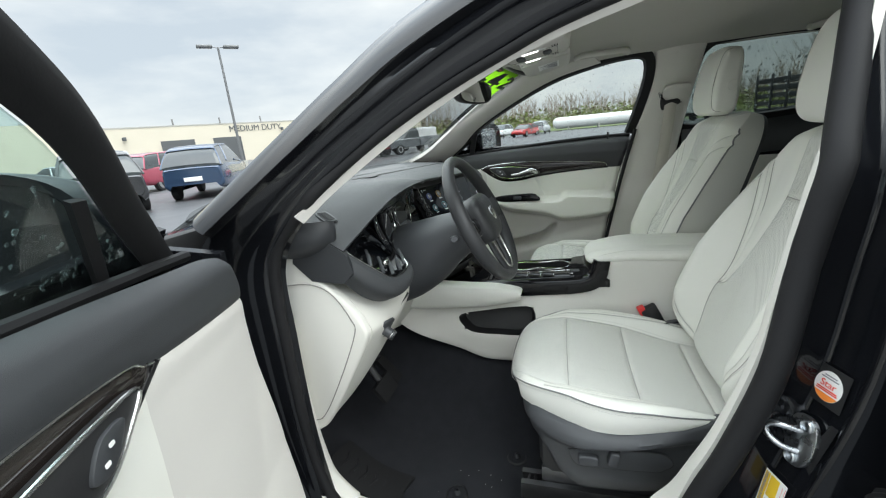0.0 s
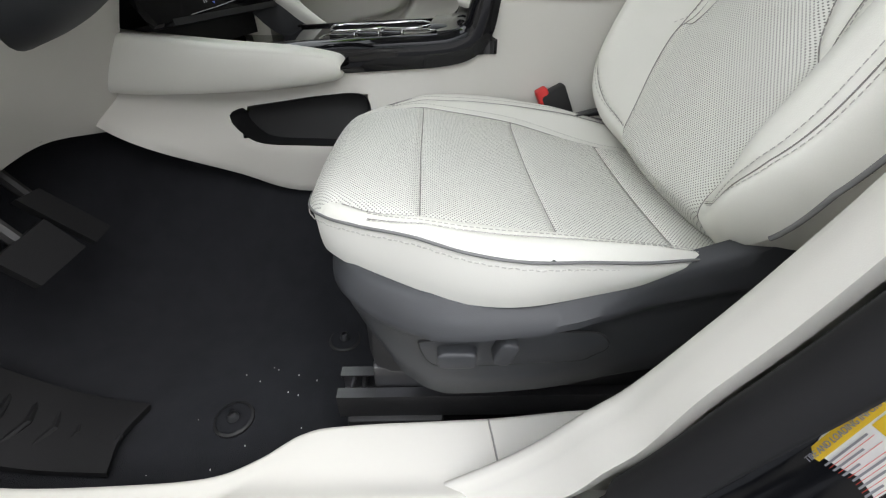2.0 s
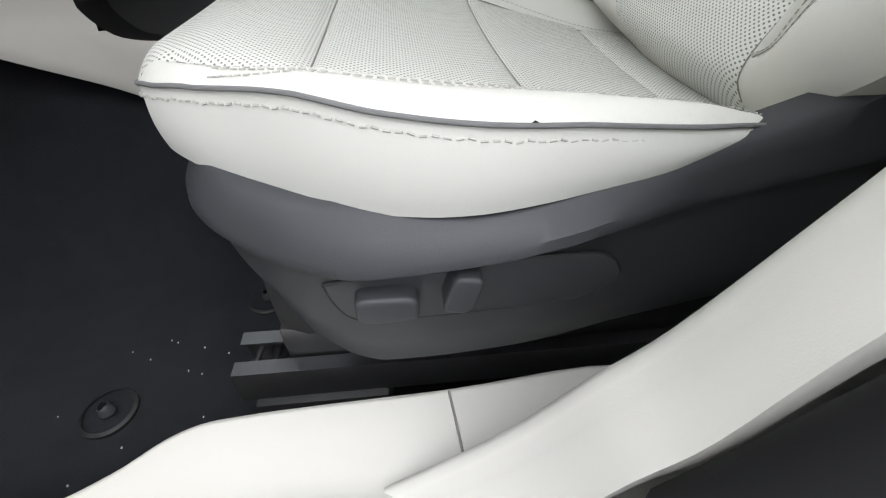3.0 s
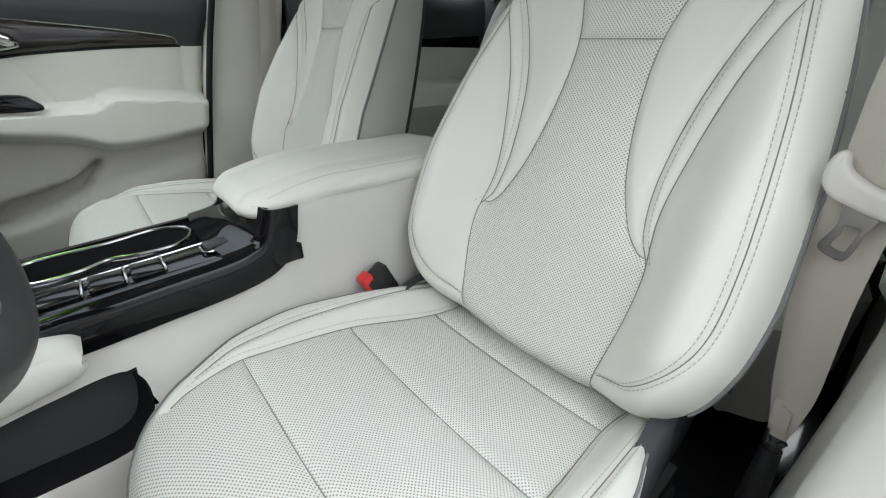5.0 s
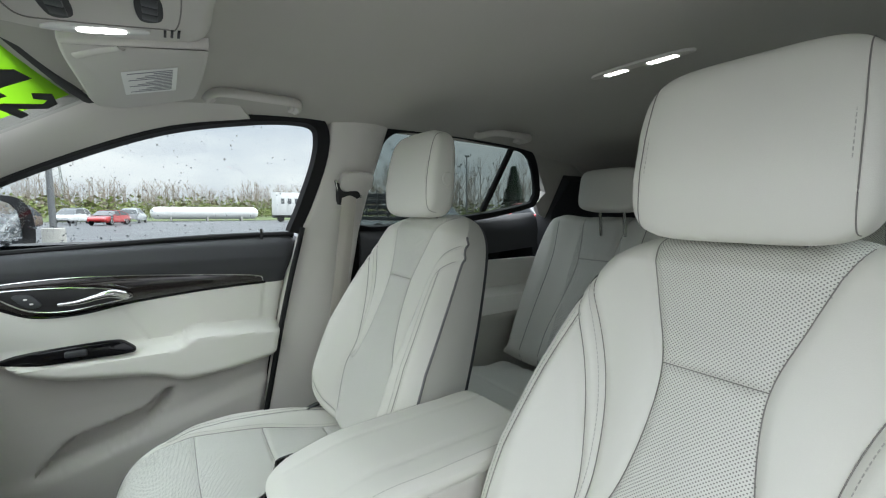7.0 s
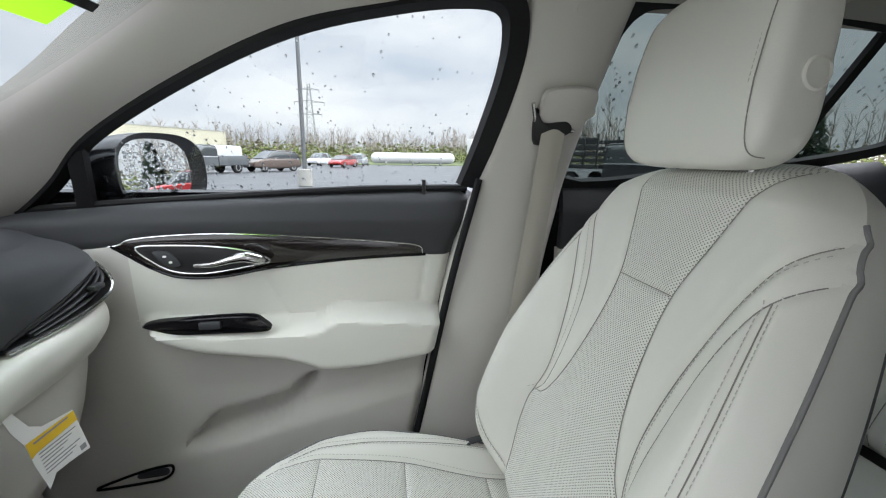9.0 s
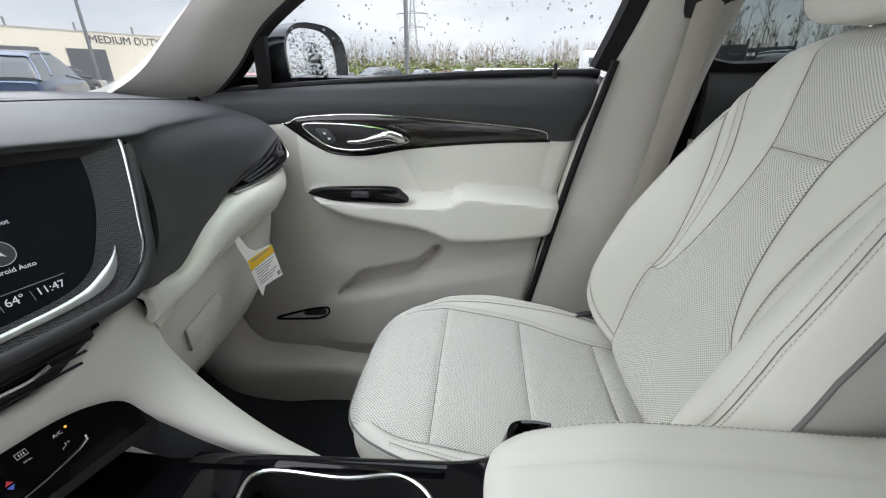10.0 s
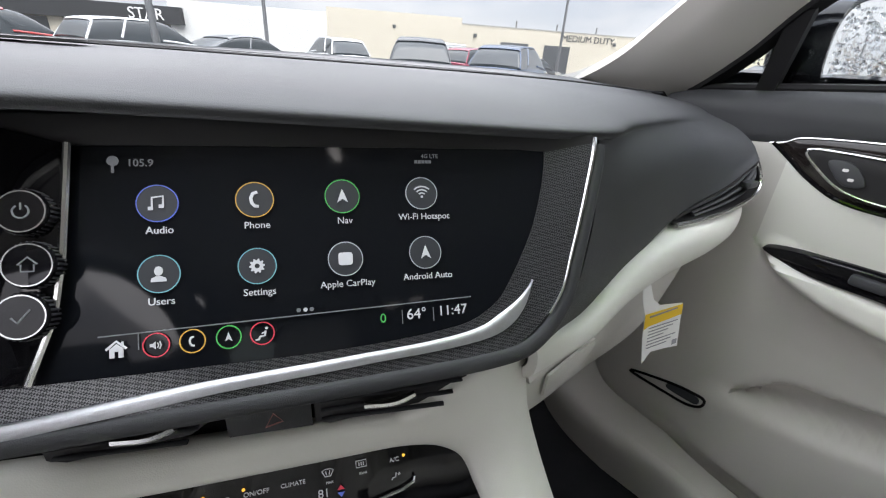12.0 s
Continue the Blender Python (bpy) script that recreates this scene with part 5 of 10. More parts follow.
front_door(1, (0.90, 1.14), 0, "door_1", "closed passenger door with cream lining, dark gloss trim and wet window")
SWING = front_door(-1, (0.95, 1.17), -67.5, "door_2", "driver door standing open, black top pad and cream lining")[1]

# rear doors and rear quarters, seen past the front seats
for sgn, nm in ((1, "door_3"), (-1, "door_4")):
    door = thing(nm, (sgn * 0.80, -0.45, 0.45), "closed rear door with black upper pad and cream lining", "car door", kind="structure")
    g = np.array([[(sgn * x, y, z) for y in np.linspace(-0.95, -0.055, 20)] for z, x in ((1.262, 0.800), (1.235, 0.770), (1.18, 0.760), (1.10, 0.765))])
    g[:, :, 2] += 0.05 * np.clip((-0.15 - g[:, :, 1]) / 0.8, 0, 1)
    part("upper_pad", sheet(g, 0.02, sgn > 0), M_BLACK, door, "soft black door top pad")
    g2 = np.array([[(sgn * x, y, z) for y in np.linspace(-0.95, -0.055, 20)] for z, x in ((1.10, 0.775), (0.98, 0.772), (0.95, 0.72), (0.88, 0.70), (0.83, 0.74), (0.60, 0.76), (0.46, 0.755))])
    part("lower_lining", sheet(g2, 0.02, sgn > 0), M_LEATHER, door, "cream padded lining")
    lp = np.array(REAR_WIN)
    mid = lp.mean(0)
    big = mid + (lp - mid) * np.array([1.09, 1.17])
    part("window_frame", ring_plate([side(sgn, y, z, 0.008) for y, z in big], [side(sgn, y, z, 0.008) for y, z in lp], (-sgn * 0.016, 0, -0.006)), M_RUBBER, door, "black rear window frame")
    part("window_bar", plate([side(sgn, y, z, -0.004) for y, z in ((-0.612, 1.312), (-0.588, 1.314), (-0.628, 1.566), (-0.650, 1.566))], (sgn * 0.012, 0, 0.004)), M_RUBBER, door, "black window divider bar")
    pane = part("window_glass", plate([side(sgn, y, z, 0.014) for y, z in big], (sgn * 0.004, 0, 0.002)), M_TINT, door, "tinted rear side window flecked with rain")
    pane.visible_shadow = False
    part("outer_skin", sheet(np.array([[(sgn * x, y, z) for y in np.linspace(-1.15, 0.10, 12)] for z, x in ((0.40, 0.885), (0.55, 0.925), (0.80, 0.935), (1.10, 0.90), (1.255, 0.835))]), 0.02, sgn < 0), M_PAINT, door, "black painted door skin")
    lp = [side(sgn, y, z, -0.004) for y, z in ((-0.75, 1.57), (-0.80, 1.52), (-0.93, 1.40), (-0.90, 1.35), (-0.95, 1.30), (-1.10, 1.25), (-1.25, 1.35), (-1.20, 1.46), (-1.0, 1.54))]
    part("quarter_trim_" + ("right" if sgn > 0 else "left"), plate(lp, (sgn * 0.03, 0, 0.01), 0.006), M_ROOF, None, "greige rear quarter trim", "trim", "structure")
    g = np.array([[(sgn * x, y, z) for y in (-1.0, -1.2, -1.5, -1.75, -2.0)] for z, x in ((0.5, 0.70), (0.9, 0.72), (1.15, 0.74), (1.32, 0.72), (1.45, 0.62))])
    part("cargo_side_" + ("right" if sgn > 0 else "left"), sheet(g, 0.1, sgn > 0), M_BLACK, None, "black cargo area side lining", "trim", "structure")

    g = np.array([[(sgn * (x - 0.06 * k), -0.94 - 1.08 * k, z) for k in np.linspace(0, 1, 8)] for z, x in ((1.36, 0.735), (1.42, 0.700), (1.50, 0.660), (1.58, 0.612), (1.67, 0.54))])
    part("rear_quarter_trim_" + ("right" if sgn > 0 else "left"), sheet(loft(g, 16, 16), 0.012, sgn > 0), M_TAUPE, None, "greige upper trim beside the rear window", "trim", "structure", smooth=60)
    body = loft(g, 16, 16) + np.array([sgn * 0.03, 0, 0.012])
    part("rear_quarter_body_" + ("right" if sgn > 0 else "left"), sheet(body, 0.01, sgn > 0), M_PAINT, None, "gloss black painted rear quarter of the car", "car body", "structure", smooth=60)

# tailgate with its window
loop = curve([(-0.44, -1.78, 1.33), (-0.475, -1.74, 1.38), (-0.455, -1.67, 1.47), (-0.36, -1.63, 1.525), (0.36, -1.63, 1.525), (0.455, -1.67, 1.47), (0.475, -1.74, 1.38), (0.44, -1.78, 1.33)], 60, True)
big = np.array([(x * 1.72, y + (-0.10 if z < 1.4 else 0.12), 1.40 + (z - 1.42) * 2.2) for x, y, z in loop])
part("tailgate", ring_plate(big, loop, (0, -0.05, -0.03)), M_BLACK, None, "black tailgate lining round the rear window", "tailgate", "structure")
pane = part("window_rear", plate(loop, (0, -0.004, -0.003)), M_TINT, None, "tinted rear window", "window", "structure")
pane.visible_shadow = False
part("cargo_back", box(-0.72, 0.72, -2.02, -1.95, 0.45, 1.30, 0.02), M_BLACK, None, "black lower tailgate lining", "trim", "structure")

# windscreen
ws = []
for k in np.linspace(0, 1, 12):
    z = 1.185 + (1.560 - 1.185) * k
    yc = 1.46 - 0.76 * k
    w = 0.745 - 0.165 * k
    ws.append([(w * u, yc - (0.16 - 0.09 * k) * u * u, z - 0.012 * u * u) for u in np.linspace(-1, 1, 25)])
pane = part("windscreen", sheet(np.array(ws), 0.005), M_SHIELD, None, "clear laminated windscreen with raindrops", "windscreen", "structure", smooth=60)
pane.visible_shadow = False
part("windscreen_band", tube(np.array([ws[-1][i] for i in range(25)]) + [0, 0.0, -0.004], 0.012, 8, flat=0.6), M_DEEP, None, "black band along the windscreen top", "trim", "structure")

# bonnet, seen through the windscreen's foot and past the pillar
g = []
for y, z, w in ((1.52, 1.10, 0.80), (1.75, 1.085, 0.82), (2.05, 1.04, 0.81), (2.30, 0.97, 0.76), (2.42, 0.88, 0.70)):
    g.append([(w * u, y - 0.06 * u * u, z - 0.05 * abs(u) ** 3) for u in np.linspace(-1, 1, 19)])
part("bonnet", sheet(loft(g, 30, 24), 0.01, True), M_PAINT, None, "glossy black wet bonnet", "bonnet", "structure")
part("cowl", sheet(loft([[(-0.82, 1.40, 1.135), (0, 1.56, 1.15), (0.82, 1.40, 1.135)], [(-0.82, 1.46, 1.115), (0, 1.60, 1.13), (0.82, 1.46, 1.115)], [(-0.82, 1.53, 1.085), (0, 1.62, 1.09), (0.82, 1.53, 1.085)]], 24, 8), 0.02, True), M_PLASTIC, None, "charcoal wiper cowl", "cowl", "structure")
for sgn, tag in ((-1, "left"), (1, "right")):
    g = []
    for y, z in ((1.16, 1.13), (1.4, 1.10), (1.75, 1.05), (2.1, 1.0), (2.4, 0.86)):
        g.append([(sgn * x, y, zz) for x, zz in ((0.78, z), (0.86, z - 0.02), (0.92, z - 0.12), (0.935, z - 0.35), (0.90, 0.40))])
    part("front_wing_" + tag, sheet(loft(g, 18, 20), 0.012, sgn > 0), M_PAINT, None, "glossy black front wing", "car body", "structure")

# driver's door opening: black painted frame, rubber seal and stickers on the centre pillar
rows = []
for z, ys, gap in ((0.44, 0.42, 0.10), (0.49, 0.375, 0.10), (0.55, 0.322, 0.09), (0.64, 0.276, 0.085), (0.80, 0.224, 0.078), (0.95, 0.190, 0.078), (1.10, 0.168, 0.07), (1.24, 0.148, 0.06), (1.38, 0.116, 0.05), (1.50, 0.088, 0.045), (1.56, 0.075, 0.04)):
    x, yf = (0.79 if z < 1.24 else X_SIDE(z)), ys - gap
    rows.append([(-x + 0.012, ys - 0.012, z), (-x + 0.018, yf + 0.03, z), (-x + 0.020, yf + 0.008, z), (-x + 0.012, yf, z), (-x - 0.012, yf - 0.006, z), (-x - 0.034, yf - 0.013, z), (-x - 0.044, yf - 0.006, z), (-x - 0.052, yf - 0.018, z), (-x - 0.056, yf - 0.06, z), (-x - 0.066, yf - 0.12, z)])
part("centre_pillar_body_left", sheet(loft(rows, 24, 40), 0.012, True), M_PAINT, None, "gloss black painted centre pillar of the open doorway", "car body", "structure", smooth=50)
SEAL = curve([(0.62, 0.452), (0.46, 0.458), (0.385, 0.492), (0.325, 0.55), (0.284, 0.635), (0.256, 0.715), (0.226, 0.80), (0.186, 0.95), (0.164, 1.10), (0.144, 1.24), (0.110, 1.38), (0.082, 1.50), (0.10, 1.548), (0.17, 1.560), (0.32, 1.530), (0.475, 1.487), (0.567, 1.449), (0.663, 1.405), (0.762, 1.350), (0.865, 1.278), (0.945, 1.208), (1.02, 1.12), (1.040, 0.95), (1.045, 0.70), (1.03, 0.56), (0.98, 0.475), (0.86, 0.452)], 170, True)
part("door_seal", tube([(-(X_SIDE(z) if z > 1.24 else 0.79 - 0.03 * (1.24 - z)) + (0.012 - 0.022 * float(smooth(np.array((1.15 - z) / 0.25))) * (y < 0.5)), y, z) for y, z in SEAL], [0.019 if y < 0.30 else 0.0125 for y, z in SEAL], 12, True), M_RUBBER, None, "black rubber seal round the open doorway", "door seal", "structure")
rows = []
for ys, zs, yo, zo in ((1.02, 0.44, 1.07, 0.45), (1.045, 0.70, 1.145, 0.71), (1.042, 0.95, 1.165, 0.96), (1.03, 1.10, 1.145, 1.112), (0.96, 1.195, 1.04, 1.225), (0.865, 1.278, 0.937, 1.310), (0.762, 1.350, 0.835, 1.387), (0.663, 1.405, 0.74, 1.460), (0.567, 1.449, 0.645, 1.520), (0.475, 1.487, 0.55, 1.562), (0.30, 1.535, 0.33, 1.60), (0.10, 1.555, 0.11, 1.62)):
    xs, xo = ((0.79 - 0.03 * (1.24 - z)) if z < 1.24 else X_SIDE(z) for z in (zs, zo))
    at = lambda k: (ys + (yo - ys) * k, zs + (zo - zs) * k)
    rows.append([(-xs + 0.03, *at(-0.15)), (-xs - 0.006, *at(0.08)), (-xs - 0.014, *at(0.40)), (-xs - 0.030, *at(0.55)), (-xo - 0.055, *at(0.80)), (-xo - 0.065, *at(1.0))])
part("front_pillar_body_left", sheet(loft(rows, 14, 50), 0.012), M_PAINT, None, "gloss black painted front pillar of the open doorway", "car body", "structure", smooth=50)
part("sill_body_left", sheet(loft([[(-0.752, y, 0.452), (-0.775, y, 0.45), (-0.80, y, 0.425), (-0.86, y, 0.405), (-0.90, y, 0.37), (-0.90, y, 0.28)] for y in (-0.1, 0.2, 0.6, 1.0, 1.15)], 20, 10), 0.01), M_PAINT, None, "gloss black painted sill of the open doorway", "car body", "structure")

# striker, bolted to the jamb face that looks forwards and out
JX, JN = np.array([-0.96, -0.28, 0.0]), np.array([-0.276, 0.946, 0.163])
JY = np.cross(JN, JX)
c0 = np.array([-0.788, 0.1365, 0.835])
strk = thing("door_striker", c0, "bright zinc door striker bolted to the centre pillar", "striker")
jam = lambda u, v, k: c0 + JX * u + JY * v + JN * k
part("base_plate", plate([jam(u, v, 0.001) for u, v in curve([(-0.016, 0.036), (0.006, 0.042), (0.022, 0.028), (0.026, -0.01), (0.014, -0.038), (-0.008, -0.042), (-0.020, -0.02), (-0.022, 0.014)], 32, True)], JN * 0.006, 0.0018), M_ZINC, strk)
part("loop", tube(curve([jam(0.0, 0.016, 0.006), jam(-0.012, 0.016, 0.026), jam(-0.022, 0.012, 0.034), jam(-0.027, 0.002, 0.036), jam(-0.022, -0.008, 0.034), jam(-0.008, -0.016, 0.024), jam(0.004, -0.018, 0.006)], 28), 0.0048, 10), M_ZINC, strk)
for u, v in ((0.006, 0.029), (-0.002, -0.031)):
    part("bolt", tube([jam(u, v, 0.006), jam(u, v, 0.006), jam(u, v, 0.010), jam(u, v, 0.0115), jam(u, v, 0.0115)], [0.004, 0.0098, 0.0098, 0.008, 0.002], 14), M_ZINC, strk)
part("backing_patch", plate([jam(u, v, 0.0004) for u, v in ((-0.004, -0.06), (0.024, -0.055), (0.036, 0.02), (0.040, 0.05), (0.030, 0.05))], JN * 0.0006), M_RUBBER, strk)


def flat_sticker(name, c, ex, ey, w, h, nrm, label, category):
    c, ex, ey, nrm = (np.array(v, float) for v in (c, ex, ey, nrm))
    s = thing(name, c, label, category)
    at = lambda u, v, k=1: c + ex * u * w + ey * v * h + nrm * 0.0006 * k
    slab = lambda u0, u1, v0, v1, k, mt, nm="print_bar", lb="": part(nm, plate([at(u0, v0, k), at(u1, v0, k), at(u1, v1, k), at(u0, v1, k)], nrm * 0.0003), mt, s, lb)
    return s, at, slab


# round dealer sticker: white with red lettering and an orange foot
ex, ey, nr = JX, JY, JN
c0 = np.array([-0.789, 0.1175, 0.930])
st = thing("service_sticker", c0, "round white and red dealer sticker on the black pillar", "sticker")
part("backing", plate(np.array([c0 + ex * u * 0.026 + ey * v * 0.029 for u, v in ((-1, -1), (1, -1), (1, 1), (-1, 1))]), nr * 0.0008), M_DEEP, st)
disc = [c0 + nr * 0.001 + ex * 0.0205 * math.cos(a) + ey * 0.0225 * math.sin(a) for a in np.linspace(0, 2 * math.pi, 40, endpoint=False)]
part("disc", plate(disc, nr * 0.0005), M_WHITE, st, "white paper disc")
foot = [c0 + nr * 0.0016 + ex * 0.020 * math.cos(a) + ey * 0.022 * math.sin(a) for a in np.linspace(math.pi + 0.55, 2 * math.pi - 0.55, 20)]
part("foot_band", plate(foot, nr * 0.0003), M_ORANGE, st, "orange foot band")
rot = Matrix((ex, ey, np.cross(ex, ey))).transposed().to_4x4()
letters("Star", 0.0145, Matrix.Translation(c0 + nr * 0.0022 + ey * 0.003) @ rot, M_REDINK, st, label="red word")
for v, w in ((0.0155, 0.009), (0.012, 0.013), (-0.005, 0.015), (-0.008, 0.016)):
    part("print_bar", plate([c0 + nr * 0.0018 + ex * u * w + ey * (v + q) for u, q in ((-1, -0.001), (1, -0.001), (1, 0.001), (-1, 0.001))], nr * 0.0002), M_INK if v > 0 else M_REDINK, st)

# tyre placard: white and yellow, set aslant
c0 = np.array([-0.791, 0.1695, 0.705])
ex, ey = JY, -JX
pl, at, slab = flat_sticker("tyre_placard", c0, ex, ey, 0.85, 0.69, JN, "white and yellow tyre loading placard on the black pillar", "sticker")
slab(-0.068, 0.068, -0.030, 0.030, 1, M_WHITE, "paper", "white printed paper")
slab(-0.046, 0.064, 0.014, 0.027, 2, M_YELLOW, "yellow_band", "yellow heading band")
slab(0.020, 0.064, -0.012, 0.012, 2, M_YELLOW, "yellow_box", "yellow note box")
rot = Matrix((Vector(ex), Vector(ey), Vector(np.cross(ex, ey)))).transposed().to_4x4()
letters("TIRE AND LOADING INFORMATION", 0.0056, Matrix.Translation(c0 + ex * 0.008 + ey * 0.0141 + JN * 0.0022) @ rot, M_INK, pl)
for i in range(6):
    v = 0.009 - i * 0.0068
    slab(-0.062, 0.012 - 0.012 * (i % 3), v - 0.0009, v + 0.0009, 2, M_INK)
    slab(-0.062, 0.015 if i < 4 else 0.06, v - 0.0036, v - 0.0032, 2, M_REDINK, "rule_line")
disc = [c0 + JN * 0.0018 + ex * (-0.048 + 0.0055 * math.cos(a)) + ey * (0.0141 + 0.0055 * math.sin(a)) for a in np.linspace(0, 6.283, 20, endpoint=False)]
part("tyre_mark", plate(disc, JN * 0.0003), M_INK, pl)

# rubber bellows and hinge between the centre pillar and the rear door
bel = thing("wiring_bellows", (-0.83, 0.05, 0.80), "black ribbed rubber bellows between pillar and rear door", "bellows")
ax = np.array([-0.85, 0.20, -0.30])
ax /= np.linalg.norm(ax)
n = 26
part("tube", tube([np.array([-0.815, 0.062, 0.812]) + ax * 0.09 * k / n for k in range(n + 1)], [0.019 if k % 2 else 0.0145 for k in range(n + 1)], 18), M_RUBBER, bel, smooth=70)
part("collar", box(-0.825, -0.79, 0.03, 0.085, 0.79, 0.87, 0.012, 3), M_PLASTIC, bel)
hin = thing("rear_door_hinge", (-0.85, 0.03, 1.02), "black painted steel rear door hinge", "hinge")
part("leaf", box(-0.885, -0.80, 0.045, 0.054, 0.985, 1.045, 0.006), M_PAINT, hin)
for z in (0.998, 1.034):
    part("bolt", cyl((-0.845, 0.05, z), (-0.845, 0.066, z), 0.010, n=12, bevel=0.002), M_PAINT, hin)


# ---- dashboard ----
dash = thing("dashboard", (0, 1.15, 0.80), "soft black and cream dashboard with wide display", "dashboard", kind="")
PADROWS = ((-0.71, 1.29, 1.192, 1.15, 1.182, 1.05, 1.168, 0.96, 1.145, 0.905, 1.116), (-0.65, 1.34, 1.197, 1.15, 1.187, 1.03, 1.172, 0.95, 1.155, 0.902, 1.133), (-0.594, 1.37, 1.200, 1.15, 1.193, 1.01, 1.182, 0.945, 1.168, 0.900, 1.148), (-0.534, 1.39, 1.204, 1.15, 1.200, 1.00, 1.192, 0.94, 1.182, 0.897, 1.164), (-0.457, 1.41, 1.205, 1.15, 1.206, 0.98, 1.206, 0.925, 1.198, 0.890, 1.183), (-0.39, 1.42, 1.206, 1.15, 1.209, 0.96, 1.213, 0.905, 1.206, 0.880, 1.193), (-0.31, 1.43, 1.207, 1.15, 1.209, 0.96, 1.212, 0.895, 1.208, 0.870, 1.199), (-0.26, 1.44, 1.207, 1.15, 1.209, 0.97, 1.208, 0.89, 1.202, 0.872, 1.190), (-0.12, 1.45, 1.207, 1.15, 1.206, 1.0, 1.200, 0.945, 1.190, 0.930, 1.176), (0.10, 1.44, 1.207, 1.15, 1.205, 0.97, 1.195, 0.89, 1.180, 0.874, 1.166), (0.245, 1.43, 1.206, 1.13, 1.202, 0.95, 1.190, 0.865, 1.174, 0.845, 1.160), (0.33, 1.42, 1.205, 1.12, 1.200, 0.96, 1.190, 0.895, 1.176, 0.868, 1.160), (0.47, 1.38, 1.202, 1.10, 1.195, 0.98, 1.184, 0.93, 1.172, 0.905, 1.158), (0.60, 1.34, 1.199, 1.10, 1.188, 1.0, 1.176, 0.955, 1.166, 0.935, 1.152), (0.705, 1.28, 1.193, 1.12, 1.182, 1.03, 1.172, 1.0, 1.166, 0.975, 1.155))
rows = [[(r[0], r[i], r[i + 1]) for i in range(1, 11, 2)] for r in PADROWS]
for r in rows:
    if -0.3 < r[0][0] < 0.5:
        c, e = r[3], r[4]
        r[3] = (c[0], e[1] + 0.4 * (c[1] - e[1]), e[2] + 0.55 * (c[2] - e[2]) + 0.003)
part("top_pad", sheet(loft(rows, 30, 110), 0.006, True), M_BLACK, dash, "soft grained black top pad", smooth=60)
wing = [[(0.246, 0.848, 1.165), (0.250, 0.840, 1.12), (0.236, 0.826, 1.07), (0.195, 0.803, 1.038), (0.125, 0.786, 1.018)], [(0.33, 0.870, 1.162), (0.332, 0.853, 1.125), (0.322, 0.845, 1.07), (0.30, 0.838, 1.03), (0.262, 0.832, 0.988)], [(0.47, 0.907, 1.160), (0.475, 0.884, 1.13), (0.475, 0.874, 1.095), (0.472, 0.870, 1.065), (0.47, 0.870, 1.046)], [(0.60, 0.937, 1.154), (0.61, 0.906, 1.135), (0.612, 0.888, 1.112), (0.605, 0.878, 1.090), (0.595, 0.872, 1.076)], [(0.705, 0.978, 1.157), (0.712, 0.935, 1.142), (0.708, 0.905, 1.125), (0.700, 0.890, 1.112), (0.690, 0.880, 1.103)]]
part("wing_pad", sheet(loft(wing, 30, 50), 0.012, True), M_BLACK, dash, "soft grained black side pad", smooth=60)
# cream roll and glovebox
roll = []
for x, pts in ((0.170, ((0.824, 1.000), (0.806, 0.990), (0.806, 0.965), (0.826, 0.945))), (0.196, ((0.826, 1.004), (0.808, 0.992), (0.808, 0.965), (0.828, 0.945))), (0.262, ((0.845, 0.990), (0.820, 0.985), (0.815, 0.965), (0.838, 0.945))), (0.36, ((0.870, 1.022), (0.838, 1.008), (0.836, 0.975), (0.865, 0.945))), (0.47, ((0.885, 1.034), (0.850, 1.022), (0.848, 0.985), (0.880, 0.942))), (0.60, ((0.895, 1.034), (0.862, 1.022), (0.860, 0.985), (0.892, 0.940))), (0.70, ((0.905, 1.042), (0.882, 1.026), (0.882, 0.985), (0.910, 0.940))), (0.725, ((0.94, 1.03), (0.92, 1.02), (0.918, 0.985), (0.935, 0.950)))):
    roll.append([(x, y, z) for y, z in pts])
part("padded_roll", sheet(loft(roll, 26, 60), 0.01, True), M_LEATHER, dash, "cream leather padded roll", smooth=60)
glove = []
for x, pts in ((0.18, ((0.815, 0.942), (0.838, 0.930), (0.852, 0.88), (0.872, 0.82), (0.90, 0.77))), (0.30, ((0.848, 0.942), (0.866, 0.925), (0.878, 0.86), (0.90, 0.77), (0.95, 0.70))), (0.47, ((0.884, 0.938), (0.898, 0.92), (0.910, 0.85), (0.935, 0.75), (0.99, 0.67))), (0.62, ((0.900, 0.936), (0.912, 0.92), (0.922, 0.86), (0.945, 0.77), (0.99, 0.69))), (0.72, ((0.93, 0.936), (0.94, 0.92), (0.948, 0.88), (0.965, 0.81), (0.99, 0.74)))):
    glove.append([(x, y, z) for y, z in pts])
GL = loft(glove, 30, 40)
part("glovebox_lid", sheet(GL, 0.015, True), M_CREAMTRIM, dash, "cream moulded glovebox lid", smooth=60)
part("glovebox_pull", plate([(x, y - 0.003, z) for x, y, z in [tuple(GL[int(a * 39), int(b * 29)]) for a, b in ((0.22, 0.50), (0.40, 0.46), (0.42, 0.52), (0.40, 0.60), (0.24, 0.64))]], (0, -0.004, 0), 0.001), M_CREAMTRIM, dash)
part("under_dash", box(0.10, 0.66, 1.04, 1.24, 0.64, 0.70, 0.01), M_DEEP, dash)
part("dash_core", box(-0.66, 0.68, 1.02, 1.30, 0.72, 1.12, 0.02), M_DEEP, dash)
